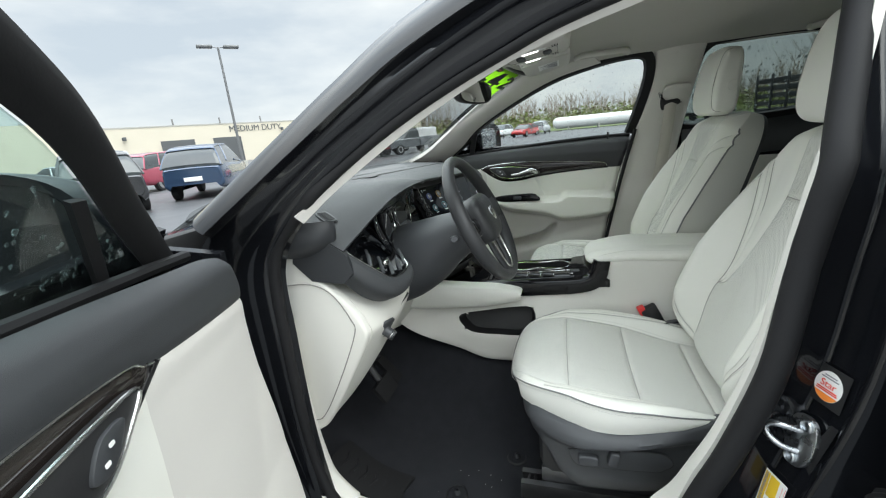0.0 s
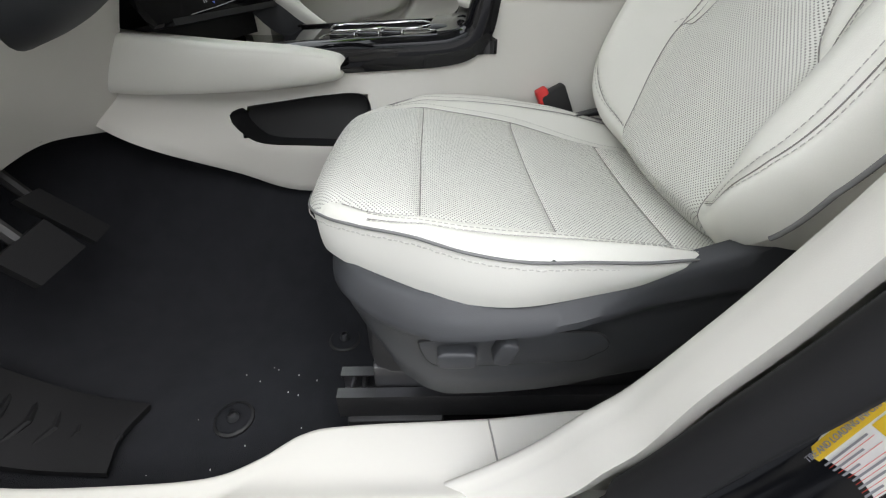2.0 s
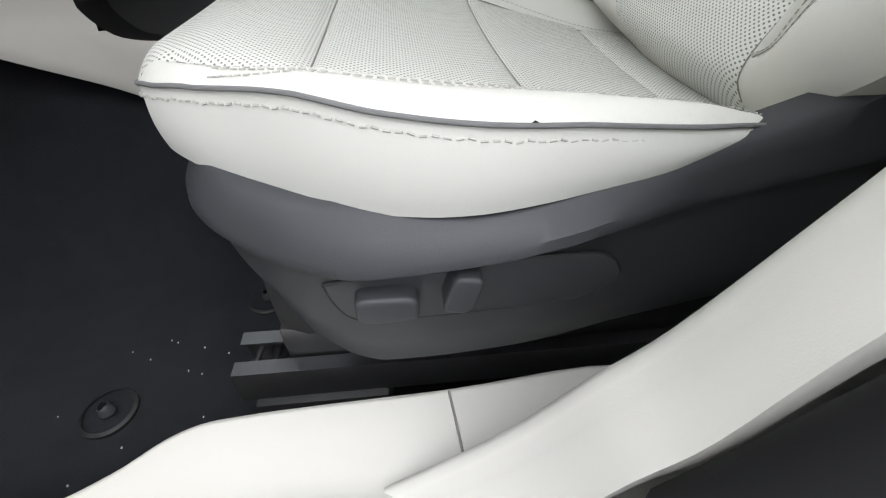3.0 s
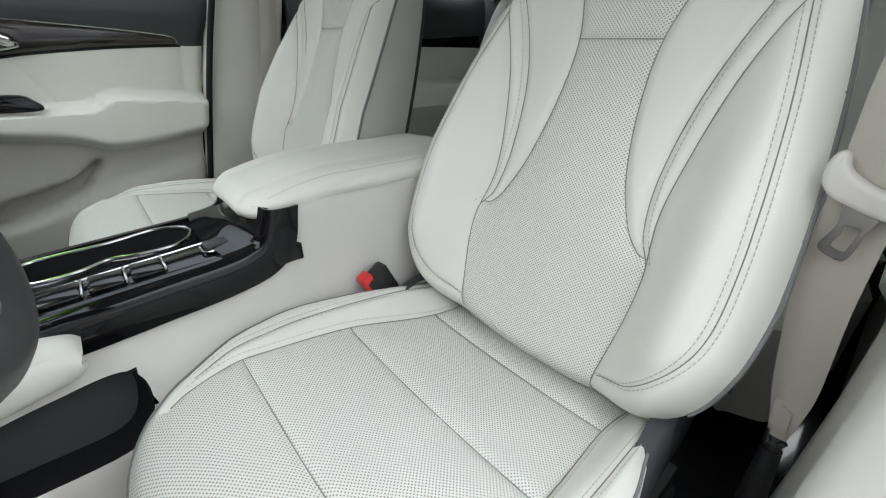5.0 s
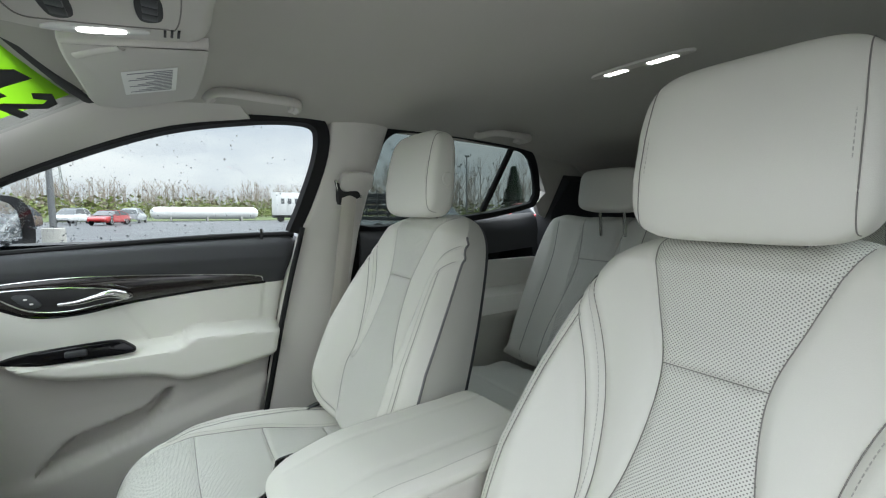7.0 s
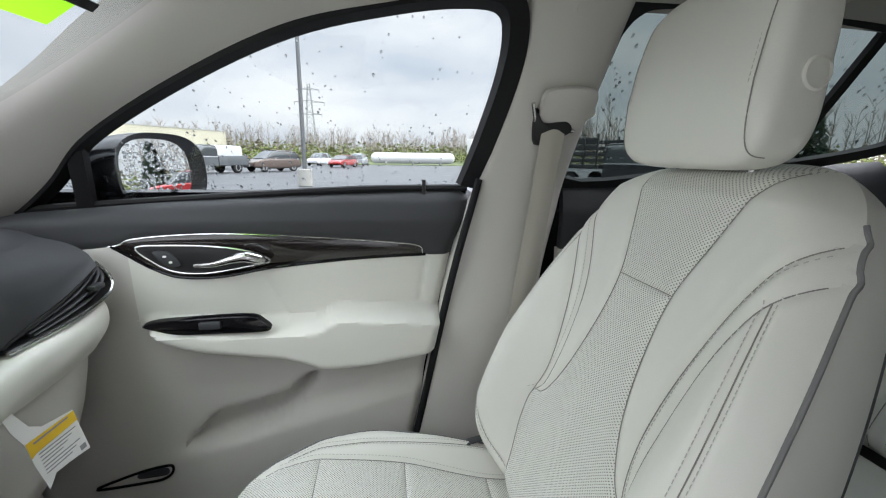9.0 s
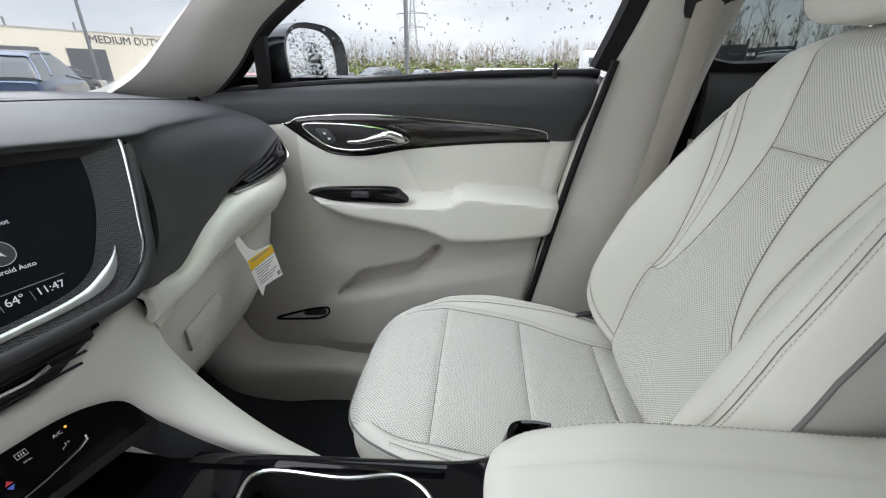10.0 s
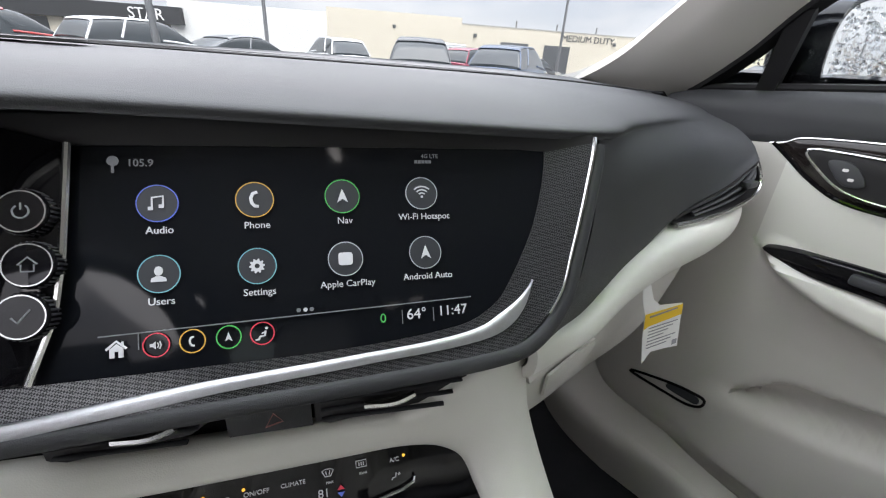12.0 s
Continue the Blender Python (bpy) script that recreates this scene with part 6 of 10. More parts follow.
# passenger vent in the corner
STRIP = curve([(0.470, 0.866, 1.036), (0.55, 0.866, 1.034), (0.64, 0.868, 1.038), (0.70, 0.872, 1.048), (0.722, 0.878, 1.065), (0.722, 0.886, 1.085), (0.712, 0.895, 1.105)], 40)
BROW = curve([(0.470, 0.870, 1.046), (0.53, 0.871, 1.060), (0.60, 0.872, 1.076), (0.65, 0.876, 1.091), (0.69, 0.880, 1.103), (0.705, 0.890, 1.106)], 40)
deep = np.array([0, 0.022, -0.002])
g = np.array([STRIP, STRIP + deep, STRIP * 0.5 + BROW * 0.5 + deep * 1.3, BROW + deep, BROW])
vent = part("side_vent", sheet(g, 0.004), M_DEEP, dash, "black corner air vent")
for k in (0.26, 0.5, 0.74):
    line = STRIP * (1 - k) + BROW * k + np.array([0, 0.008, 0])
    part("vent_slat", tube(line[5:36], 0.0040, 8, flat=0.5), M_PLASTIC, vent)
part("vent_tab", box(0.655, 0.685, 0.866, 0.882, 1.064, 1.074, 0.003), M_PLASTIC, vent)
part("vent_strip", tube(STRIP, 0.0032, 8), M_CHROME, vent, "chrome vent edge")

# wide display, turned to the driver
S0 = np.array([0.079, 0.850, 1.085])
SX = np.array([1, -0.33, 0.0]) / 1.0531
SY = np.array([0.0, 0.6, 1.0])
SY = SY - (SY @ SX) * SX
SY /= np.linalg.norm(SY)
SN = np.cross(SX, SY)
SN = SN if SN[1] < 0 else -SN
on = lambda u, v, k=0.0: S0 + SX * u + SY * v + SN * k
SROT = Matrix((Vector(SX), Vector(SY), Vector(SN))).transposed().to_4x4()
spin = lambda u, v, k: Matrix.Translation(on(u, v, k)) @ SROT
M_WOVEN, wv_n, wv_l, wv_b = tree("woven_metal_trim")
wv_co, wv_map, wv_chk, wv_bump = wv_n.new("ShaderNodeTexCoord"), wv_n.new("ShaderNodeMapping"), wv_n.new("ShaderNodeTexChecker"), wv_n.new("ShaderNodeBump")
wv_map.inputs["Rotation"].default_value = (0.5, 0.3, 0.6)
wv_chk.inputs["Scale"].default_value = 900.0
wv_chk.inputs["Color1"].default_value, wv_chk.inputs["Color2"].default_value = (0.018, 0.019, 0.021, 1), (0.13, 0.133, 0.14, 1)
wv_l.new(wv_co.outputs["Object"], wv_map.inputs["Vector"])
wv_l.new(wv_map.outputs["Vector"], wv_chk.inputs["Vector"])
wv_l.new(wv_chk.outputs["Color"], wv_b.inputs["Base Color"])
wv_l.new(wv_chk.outputs["Fac"], wv_bump.inputs["Height"])
wv_bump.inputs["Strength"].default_value, wv_bump.inputs["Distance"].default_value = 0.5, 0.0004
wv_l.new(wv_bump.outputs["Normal"], wv_b.inputs["Normal"])
wv_b.inputs["Metallic"].default_value, wv_b.inputs["Roughness"].default_value = 0.7, 0.3
DISP = curve([(-0.262, 0.077), (-0.13, 0.078), (0.026, 0.078), (0.092, 0.077), (0.102, 0.070), (0.089, 0.021), (0.066, -0.022), (0.048, -0.043), (0.016, -0.0556), (-0.0645, -0.0625), (-0.166, -0.0640), (-0.262, -0.0645)], 70)
RIM = curve([(-0.262, 0.095), (-0.13, 0.096), (0.06, 0.094), (0.136, 0.091), (0.1455, 0.083), (0.134, 0.043), (0.116, -0.007), (0.103, -0.038), (0.079, -0.064), (0.050, -0.0755), (-0.027, -0.081), (-0.135, -0.0855), (-0.262, -0.091)], 70)
part("display", plate([on(u, v) for u, v in DISP], -SN * 0.012), M_SCREEN, dash, "dark glass infotainment display")
g = lambda lo, hi, ks: np.array([[on(*(DISP[i] * (1 - k) + RIM[i] * k), 0.0005 + 0.0035 * k) for i in range(lo, hi)] for k in ks])
part("display_brow", sheet(g(0, 24, (0.0, 0.5, 1.0)), 0.008, True), M_DEEP, dash, "black bezel over the display")
part("display_frame", sheet(g(23, 70, (0.0, 0.25, 0.5, 0.75, 1.0)), 0.008, True), M_WOVEN, dash, "dark woven-look metal frame")
# bevel ribbon whose brighter metal also paints in the frame's highlight
g = []
for i in range(38, 70):
    c, w = float(np.interp(DISP[i, 0], [-0.249, -0.166, -0.065, 0.05], [0.90, 0.60, 0.42, 0.40])), 0.20 * float(smooth(np.array((i - 37.0) / 9)))
    g.append([on(*(DISP[i] * (1 - k) + RIM[i] * k), 0.0005 + 0.0035 * k + h) for k, h in ((c - w, -0.002), (c - w * 0.8, 0.0014), (c, 0.0022), (c + w * 0.8, 0.0014), (c + w, -0.002))])
g = np.array(g).transpose(1, 0, 2)
part("frame_bevel", sheet(g, 0.001, True), surface("bright_brushed_bevel", (0.50, 0.51, 0.53), 0.4, 1.0, var=0.2, scale=200, fine=1500, bump=0.3, dist=0.0003, cells=True), dash, "broad bright bevel along the frame", smooth=60)
part("frame_strip", tube(np.array([on(u, v, 0.006) for u, v in RIM[22:44]]), np.linspace(0.0024, 0.0008, 22), 8), M_CHROME, dash, "chrome outer edge")
lip = np.array([on(u, v, 0.0) for u, v in RIM[22:] * [1.0, 1.0] + np.stack([0.006 * smooth((RIM[22:, 0] - 0.02) / 0.06), np.full(len(RIM[22:]), -0.0055)], 1)])
part("lower_lip", tube(lip, 0.0066, 12, flat=1.1), M_BLACK, dash, "soft black lower lip")

# what the display shows
UI = lit("display_white", (0.46, 0.48, 0.50), 0.24)
UI_DIM = lit("display_grey", (0.15, 0.16, 0.17), 0.18)
rings = {"blue": lit("display_blue", (0.10, 0.16, 0.60), 0.11), "amber": lit("display_amber", (0.60, 0.35, 0.06), 0.14), "green": lit("display_green", (0.06, 0.40, 0.09), 0.2), "teal": lit("display_teal", (0.15, 0.40, 0.45), 0.12), "white": lit("display_pale", (0.40, 0.44, 0.46), 0.11), "red": lit("display_red", (0.60, 0.05, 0.08), 0.12)}
UI_DISC = lit("display_disc", (0.025, 0.028, 0.033), 0.12)
screen = thing("display_menu", tuple(on(0, 0)), "lit home menu with eight round icons", "screen content")


def circle(u, v, r, k, n=36):
    return [on(u + r * math.cos(a), v + r * math.sin(a), k) for a in np.linspace(0, 2 * math.pi, n, endpoint=False)]


def glyph(kind, u, v, s):
    """Small flat icon drawn from a few strokes."""
    bar = lambda pts, w: tube([on(u + a * s, v + b * s, 0.0022) for a, b in pts], w * s, 6, flat=0.25, up=tuple(SN))
    poly = lambda pts: plate([on(u + a * s, v + b * s, 0.0018) for a, b in pts], SN * 0.0004)
    if kind == "note":
        return join(bar([(-0.30, -0.35), (-0.30, 0.40), (0.40, 0.5), (0.40, -0.2)], 0.07), poly([(-0.55, -0.5), (-0.25, -0.5), (-0.25, -0.25), (-0.55, -0.25)]), poly([(0.12, -0.35), (0.43, -0.35), (0.43, -0.1), (0.12, -0.1)]))
    if kind == "phone":
        return bar([(0.22, 0.55), (-0.1, 0.45), (-0.25, 0.1), (-0.2, -0.25), (0.0, -0.5), (0.28, -0.55)], 0.12)
    if kind == "arrow":
        return poly([(0, 0.6), (0.42, -0.5), (0, -0.22), (-0.42, -0.5)])
    if kind == "waves":
        return join(*[bar([(r * math.cos(a), -0.35 + r * math.sin(a)) for a in np.linspace(0.8, 2.34, 9)], 0.06) for r in (0.35, 0.62, 0.9)], poly([(-0.1, -0.4), (0.1, -0.4), (0.1, -0.22), (-0.1, -0.22)]))
    if kind == "user":
        return join(poly([(0.27 * math.cos(a), 0.2 + 0.33 * math.sin(a)) for a in np.linspace(0, 6.283, 16, endpoint=False)]), poly([(-0.5, -0.55), (0.5, -0.55), (0.45, -0.3), (0.15, -0.15), (-0.15, -0.15), (-0.45, -0.3)]))
    if kind == "gear":
        return ring_plate([on(u + s * (0.55 if i % 4 < 2 else 0.42) * math.cos(i * math.pi / 20), v + s * (0.55 if i % 4 < 2 else 0.42) * math.sin(i * math.pi / 20), 0.0018) for i in range(40)], [on(u + s * 0.18 * math.cos(i * math.pi / 20), v + s * 0.18 * math.sin(i * math.pi / 20), 0.0018) for i in range(40)], SN * 0.0004)
    if kind == "square":
        return plate([on(u + a, v + b, 0.0018) for a, b in [(0.55 * s * math.copysign(abs(math.cos(t)) ** 0.4, math.cos(t)), 0.5 * s * math.copysign(abs(math.sin(t)) ** 0.4, math.sin(t))) for t in np.linspace(0, 6.283, 24, endpoint=False)]], SN * 0.0004)
    if kind == "home":
        return join(bar([(-0.75, 0.0), (0, 0.66), (0.75, 0.0)], 0.10), poly([(-0.5, 0.05), (-0.5, -0.7), (-0.15, -0.7), (-0.15, -0.2), (0.15, -0.2), (0.15, -0.7), (0.5, -0.7), (0.5, 0.05), (0, 0.45)]), bar([(0.45, 0.35), (0.45, 0.62)], 0.09))
    if kind == "sound":
        return join(poly([(-0.6, -0.18), (-0.3, -0.18), (0.0, -0.45), (0.0, 0.45), (-0.3, 0.18), (-0.6, 0.18)]), bar([(0.2, -0.3), (0.32, 0), (0.2, 0.3)], 0.07), bar([(0.42, -0.45), (0.58, 0), (0.42, 0.45)], 0.07))
    return join(poly([(0.52 + 0.17 * math.cos(a), 0.62 + 0.17 * math.sin(a)) for a in np.linspace(0, 6.283, 12, endpoint=False)]), bar([(0.42, 0.32), (0.30, -0.28), (-0.22, -0.34), (-0.42, -0.72)], 0.13), bar([(-0.42, -0.72), (-0.80, -0.72)], 0.09), bar([(0.38, 0.12), (-0.05, 0.05)], 0.08))


APPS = [("Audio", "blue", "note", 3, 1), ("Phone", "amber", "phone", 2, 1), ("Nav", "green", "arrow", 1, 1), ("Wi-Fi Hotspot", "white", "waves", 0, 1), ("Users", "teal", "user", 3, 0), ("Settings", "teal", "gear", 2, 0), ("Apple CarPlay", "white", "square", 1, 0), ("Android Auto", "white", "arrow", 0, 0)]
for word, hue, kind, col, row in APPS:
    u, v = -0.0003 - 0.0566 * col, 0.0005 - 0.0015 * col + (0.0435 + 0.0003 * col) * row
    icon = part("app_icon", plate(circle(u, v, 0.0113, 0.0008), SN * 0.0003), UI_DISC, screen, "round " + hue + "-ringed icon")
    part("icon_ring", ring_plate(circle(u, v, 0.0119, 0.0008), circle(u, v, 0.0113, 0.0008), SN * 0.0005), rings[hue], icon)
    part("icon_glyph", glyph(kind, u, v, 0.0088), UI, icon)
    letters(word, 0.0064, spin(u + 0.001, v - 0.0172, 0.0012), UI, screen, "caption")
for word, size, u, v, mt in (("105.9", 0.0066, -0.179, 0.0661, UI_DIM), ("0", 0.009, -0.0335, -0.0444, rings["green"]), ("64°", 0.0105, -0.0096, -0.0434, UI), ("11:47", 0.0100, 0.0171, -0.0429, UI), ("4G LTE", 0.0042, 0.0075, 0.0716, UI_DIM)):
    letters(word, size, spin(u, v, 0.0012), mt, screen, "readout")
part("radio_mark", join(plate(circle(-0.1937, 0.0675, 0.0032, 0.001, 16), SN * 0.0004), tube([on(-0.1937, 0.066, 0.0014), on(-0.1937, 0.060, 0.0014)], 0.0008, 6)), UI_DIM, screen)
for i in range(5):
    part("signal_bar", plate([on(-0.004 + i * 0.0026 + a * 0.7, 0.0663 + b * 0.8, 0.001) for a, b in ((0, 0), (0.0030, 0), (0.0030, 0.0028), (0, 0.0028))], SN * 0.0003), UI_DIM, screen)
part("status_rule", tube([on(-0.203, -0.0397, 0.0012), on(0.032, -0.0342, 0.0012)], 0.0004, 5), UI_DIM, screen)
for u, hot in ((-0.0891, False), (-0.0848, True), (-0.0808, False)):
    part("page_dot", plate(circle(u, -0.0336, 0.0014, 0.001, 14), SN * 0.0003), UI if hot else UI_DIM, screen)
part("home_mark", glyph("home", -0.1932, -0.0478, 0.0072), UI, screen)
for u, hue, kind in ((-0.1726, "red", "sound"), (-0.1527, "amber", "phone"), (-0.1320, "green", "arrow"), (-0.1121, "red", "seat")):
    b = part("shortcut", ring_plate(circle(u, -0.0478 + 0.016 * (u + 0.19), 0.0075, 0.001), circle(u, -0.0478 + 0.016 * (u + 0.19), 0.0068, 0.001), SN * 0.0004), rings[hue], screen, hue + " ringed shortcut")
    part("shortcut_glyph", glyph(kind, u, -0.0478 + 0.016 * (u + 0.19), 0.0052), UI, b)
for u in (-0.1823, -0.0202, 0.0025):
    part("divider", plate([on(u + a, -0.0445 + b, 0.001) for a, b in ((0, -0.005), (0.0005, -0.005), (0.0005, 0.005), (0, 0.005))], SN * 0.0003), UI_DIM, screen)
# knob column between display and dials
col = part("knob_column", plate([on(u, v, 0.003) for u, v in ((-0.262, 0.09), (-0.2160, 0.077), (-0.2187, 0.0), (-0.2235, -0.035), (-0.235, -0.063), (-0.262, -0.063))], SN * 0.004, 0.002), M_GLOSS, dash, "gloss black control column")
for u, v, r, kind in ((-0.2318, 0.0348, 0.0128, "power"), (-0.2288, 0.0046, 0.0130, "home"), (-0.2322, -0.0238, 0.0132, "tick")):
    kn = part("control_knob", tube([on(u, v, 0.004), on(u, v, 0.0045), on(u, v, 0.0135), on(u, v, 0.0150), on(u, v, 0.0146), on(u, v, 0.0146)], [r * 0.6, r, r, r * 0.92, r * 0.84, r * 0.1], 36), M_GLOSS, col, "gloss black knob")
    part("knob_ring", ring_plate(circle(u, v, r * 0.93, 0.0146), circle(u, v, r * 0.875, 0.0146), SN * 0.0008), M_CHROME, kn, "thin chrome ring")
    for q in range(30):
        w = q * math.pi / 15
        part("knurl", tube([on(u + r * math.cos(w), v + r * math.sin(w), 0.005), on(u + r * math.cos(w), v + r * math.sin(w), 0.013)], 0.0007, 4), M_PLASTIC, kn)
    if kind == "power":
        mark = join(tube([on(u + 0.0038 * math.sin(w), v + 0.0038 * math.cos(w), 0.0150) for w in np.linspace(0.6, 5.68, 18)], 0.0005, 5), tube([on(u, v + 0.001, 0.0150), on(u, v + 0.0048, 0.0150)], 0.0005, 5))
    elif kind == "tick":
        mark = tube([on(u - 0.0042, v - 0.0002, 0.0150), on(u - 0.0012, v - 0.0034, 0.0150), on(u + 0.0046, v + 0.0036, 0.0150)], 0.0006, 5)
    else:
        mark = tube([on(u + p * 0.0046, v + q * 0.0046, 0.0150) for p, q in ((-1, 0.05), (0, 0.95), (1, 0.05), (0.65, 0.05), (0.65, -0.8), (-0.65, -0.8), (-0.65, 0.05))], 0.0005, 5, True)
    part("knob_mark", mark, UI_DIM, kn, "small pale symbol")
part("column_strip", tube([on(-0.2145, 0.077, 0.006), on(-0.2175, 0.01, 0.006), on(-0.2215, -0.026, 0.006), on(-0.234, -0.063, 0.006)], 0.0022, 8), M_CHROME, col, "chrome strip")

# centre vents, hazard switch and climate panel
BX = lambda x: 0.838 - 0.33 * (x - 0.03)
band = part("vent_band", sheet(np.array([[(x, BX(x) + 0.018 + o, z) for x in np.linspace(-0.20, 0.118, 16)] for z, o in ((1.008, 0.0), (0.985, -0.004), (0.940, 0.004))]), 0.02), M_GLOSS, dash, "gloss black vent band")
for x0, x1 in ((-0.17, -0.068), (-0.008, 0.105)):
    v = part("air_vent", plate([(x, BX(x) + 0.010, z) for x, z in ((x0, 0.997), (x1, 0.994), (x1, 0.978), (x1 - 0.02, 0.962), (x0 + 0.01, 0.953), (x0, 0.957))], (0, -0.004, 0)), M_DEEP, band, "slim black air vent")
    for z in (0.962, 0.971, 0.980):
        part("vent_slat", tube([(x0 + 0.004, BX(x0) + 0.004, z - 0.003), (x1 - 0.006 - 0.9 * (0.980 - z), BX(x1) + 0.004, z + 0.003)], 0.0026, 8, flat=0.4), M_PLASTIC, v)
for x in (-0.111, 0.045):
    part("vent_lever", tube(curve([(x - 0.020, BX(x - 0.02) + 0.000, 0.972), (x, BX(x) - 0.003, 0.9735), (x + 0.016, BX(x + 0.016) - 0.002, 0.979)], 12), 0.0032, 8), M_CHROME, band, "chrome vent lever")
hz = part("hazard_switch", plate([(x, BX(x) + 0.011, z) for x, z in ((-0.066, 0.994), (-0.010, 0.991), (-0.010, 0.953), (-0.066, 0.953))], (0, -0.006, 0), 0.002), M_BLACK, band, "black hazard light switch")
part("hazard_mark", tube([(-0.036 + 0.007 * math.cos(a), BX(-0.036) + 0.0035, 0.966 + 0.007 * math.sin(a)) for a in (math.pi / 2, math.pi * 7 / 6, math.pi * 11 / 6)], 0.0007, 5, True), lit("hazard_red", (0.20, 0.09, 0.08), 0.12), hz)
# cream band that sweeps down into the console
sweep = []
inner = [(-0.20, 0.912, 0.922), (-0.10, 0.880, 0.922), (0.0, 0.850, 0.922), (0.055, 0.834, 0.921), (0.088, 0.822, 0.914), (0.108, 0.808, 0.903), (0.116, 0.79, 0.882), (0.120, 0.76, 0.860), (0.124, 0.725, 0.835), (0.131, 0.66, 0.793), (0.137, 0.59, 0.758)]
outer = [(-0.20, 0.924, 0.950), (-0.10, 0.890, 0.948), (0.0, 0.857, 0.948), (0.06, 0.836, 0.953), (0.108, 0.822, 0.980), (0.155, 0.832, 0.984), (0.190, 0.846, 0.968), (0.199, 0.843, 0.905), (0.198, 0.795, 0.832), (0.190, 0.71, 0.755), (0.165, 0.59, 0.712)]
a, b = np.array(inner), np.array(outer)
m = (a + b) / 2 + np.array([0.001, -0.005, 0.003]) + np.array([0.001, -0.007, 0.005]) * smooth((np.arange(11) - 3.0) / 3.0)[:, None]
band_g = loft([a + [0, 0.03, -0.012], a, m, b, b + [0.0, 0.03, -0.02]], 90, 21)
part("cream_band", sheet(band_g, 0.004), M_LEATHER, dash, "cream stitched band sweeping into the console", smooth=60)
part("band_seam", tube(band_g[8, 4:] + np.array([0, -0.0008, 0.0008]), 0.0009, 5), M_GROOVE, dash)
st = even(band_g[9, 40:] + np.array([0, -0.0010, 0.0008]), 0.006)
part("stitching", join(*[tube([st[i], st[i] + (st[i + 1] - st[i]) * 0.6], 0.0007, 5) for i in range(len(st) - 1)]), M_THREAD, dash)
out2 = np.array([(x + 0.004, y + 0.006, z - 0.16) for x, y, z in outer[7:]])
part("console_side_right", sheet(loft([b[7:] + [0, 0.02, -0.015], (b[7:] + out2) / 2, out2], 24, 14), 0.01), M_CREAMTRIM, dash, smooth=60)
CLX = lambda x: 0.862 - 0.30 * x
cl = part("climate_panel", sheet(np.array([[(x, CLX(x) + o, z + 0.02 * (x + 0.2)) for x in np.linspace(-0.19, 0.118, 14)] for z, o in ((0.911, -0.006), (0.858, -0.036))]), 0.015), M_GLOSS, dash, "gloss black climate control panel")
cn = np.array([-0.26, -0.83, 0.48])
cn /= np.linalg.norm(cn)
cx = np.array([1, -0.30, 0.02])
cx /= np.linalg.norm(cx)
cy = np.cross(cn, cx)
crot = Matrix((Vector(cx), Vector(cy), Vector(cn))).transposed().to_4x4()
cp = lambda x, k, h=0.0012: np.array([x, CLX(x) - 0.028 * k, 0.922 + 0.02 * (x + 0.2) - 0.05 * k]) + cn * h
UI_CLIMATE = lit("panel_print", (0.36, 0.37, 0.38), 0.16)
for word, x, k, s in (("AUTO", -0.081, 0.53, 0.0062), ("ON/OFF", -0.056, 0.52, 0.006), ("CLIMATE", -0.030, 0.51, 0.0055), ("A/C", 0.048, 0.48, 0.0058), ("73", -0.070, 0.92, 0.011), ("81", -0.010, 0.74, 0.011), ("MAX", -0.004, 0.60, 0.0032), ("REAR", 0.022, 0.57, 0.0032)):
    letters(word, s * 0.86, Matrix.Translation(cp(x, k)) @ crot, UI_CLIMATE, cl, "caption")
amber = lit("amber_indicator", (0.85, 0.45, 0.05), 0.5)
for x in (-0.091, -0.064, 0.056):
    part("indicator", plate([cp(x, 0.44) + cx * 0.0013 * math.cos(t) + cy * 0.0013 * math.sin(t) for t in np.linspace(0, 6.283, 10, endpoint=False)], cn * 0.0003), amber, cl, "amber indicator")
for x, k in ((0.003, 0.75), (-0.052, 0.95)):
    part("warmer_mark", plate([cp(x, k) + cx * u + cy * v for u, v in ((-0.003, 0.001), (0.003, 0.001), (0, 0.005))], cn * 0.0003), rings["red"], cl)
    part("cooler_mark", plate([cp(x, k) + cx * u + cy * v for u, v in ((-0.003, -0.001), (0.003, -0.001), (0, -0.005))], cn * 0.0003), rings["blue"], cl)
mk = lambda x, k, pts, w=0.00045: tube([cp(x, k, 0.0016) + cx * p * 0.001 + cy * q * 0.001 for p, q in pts], w, 4)
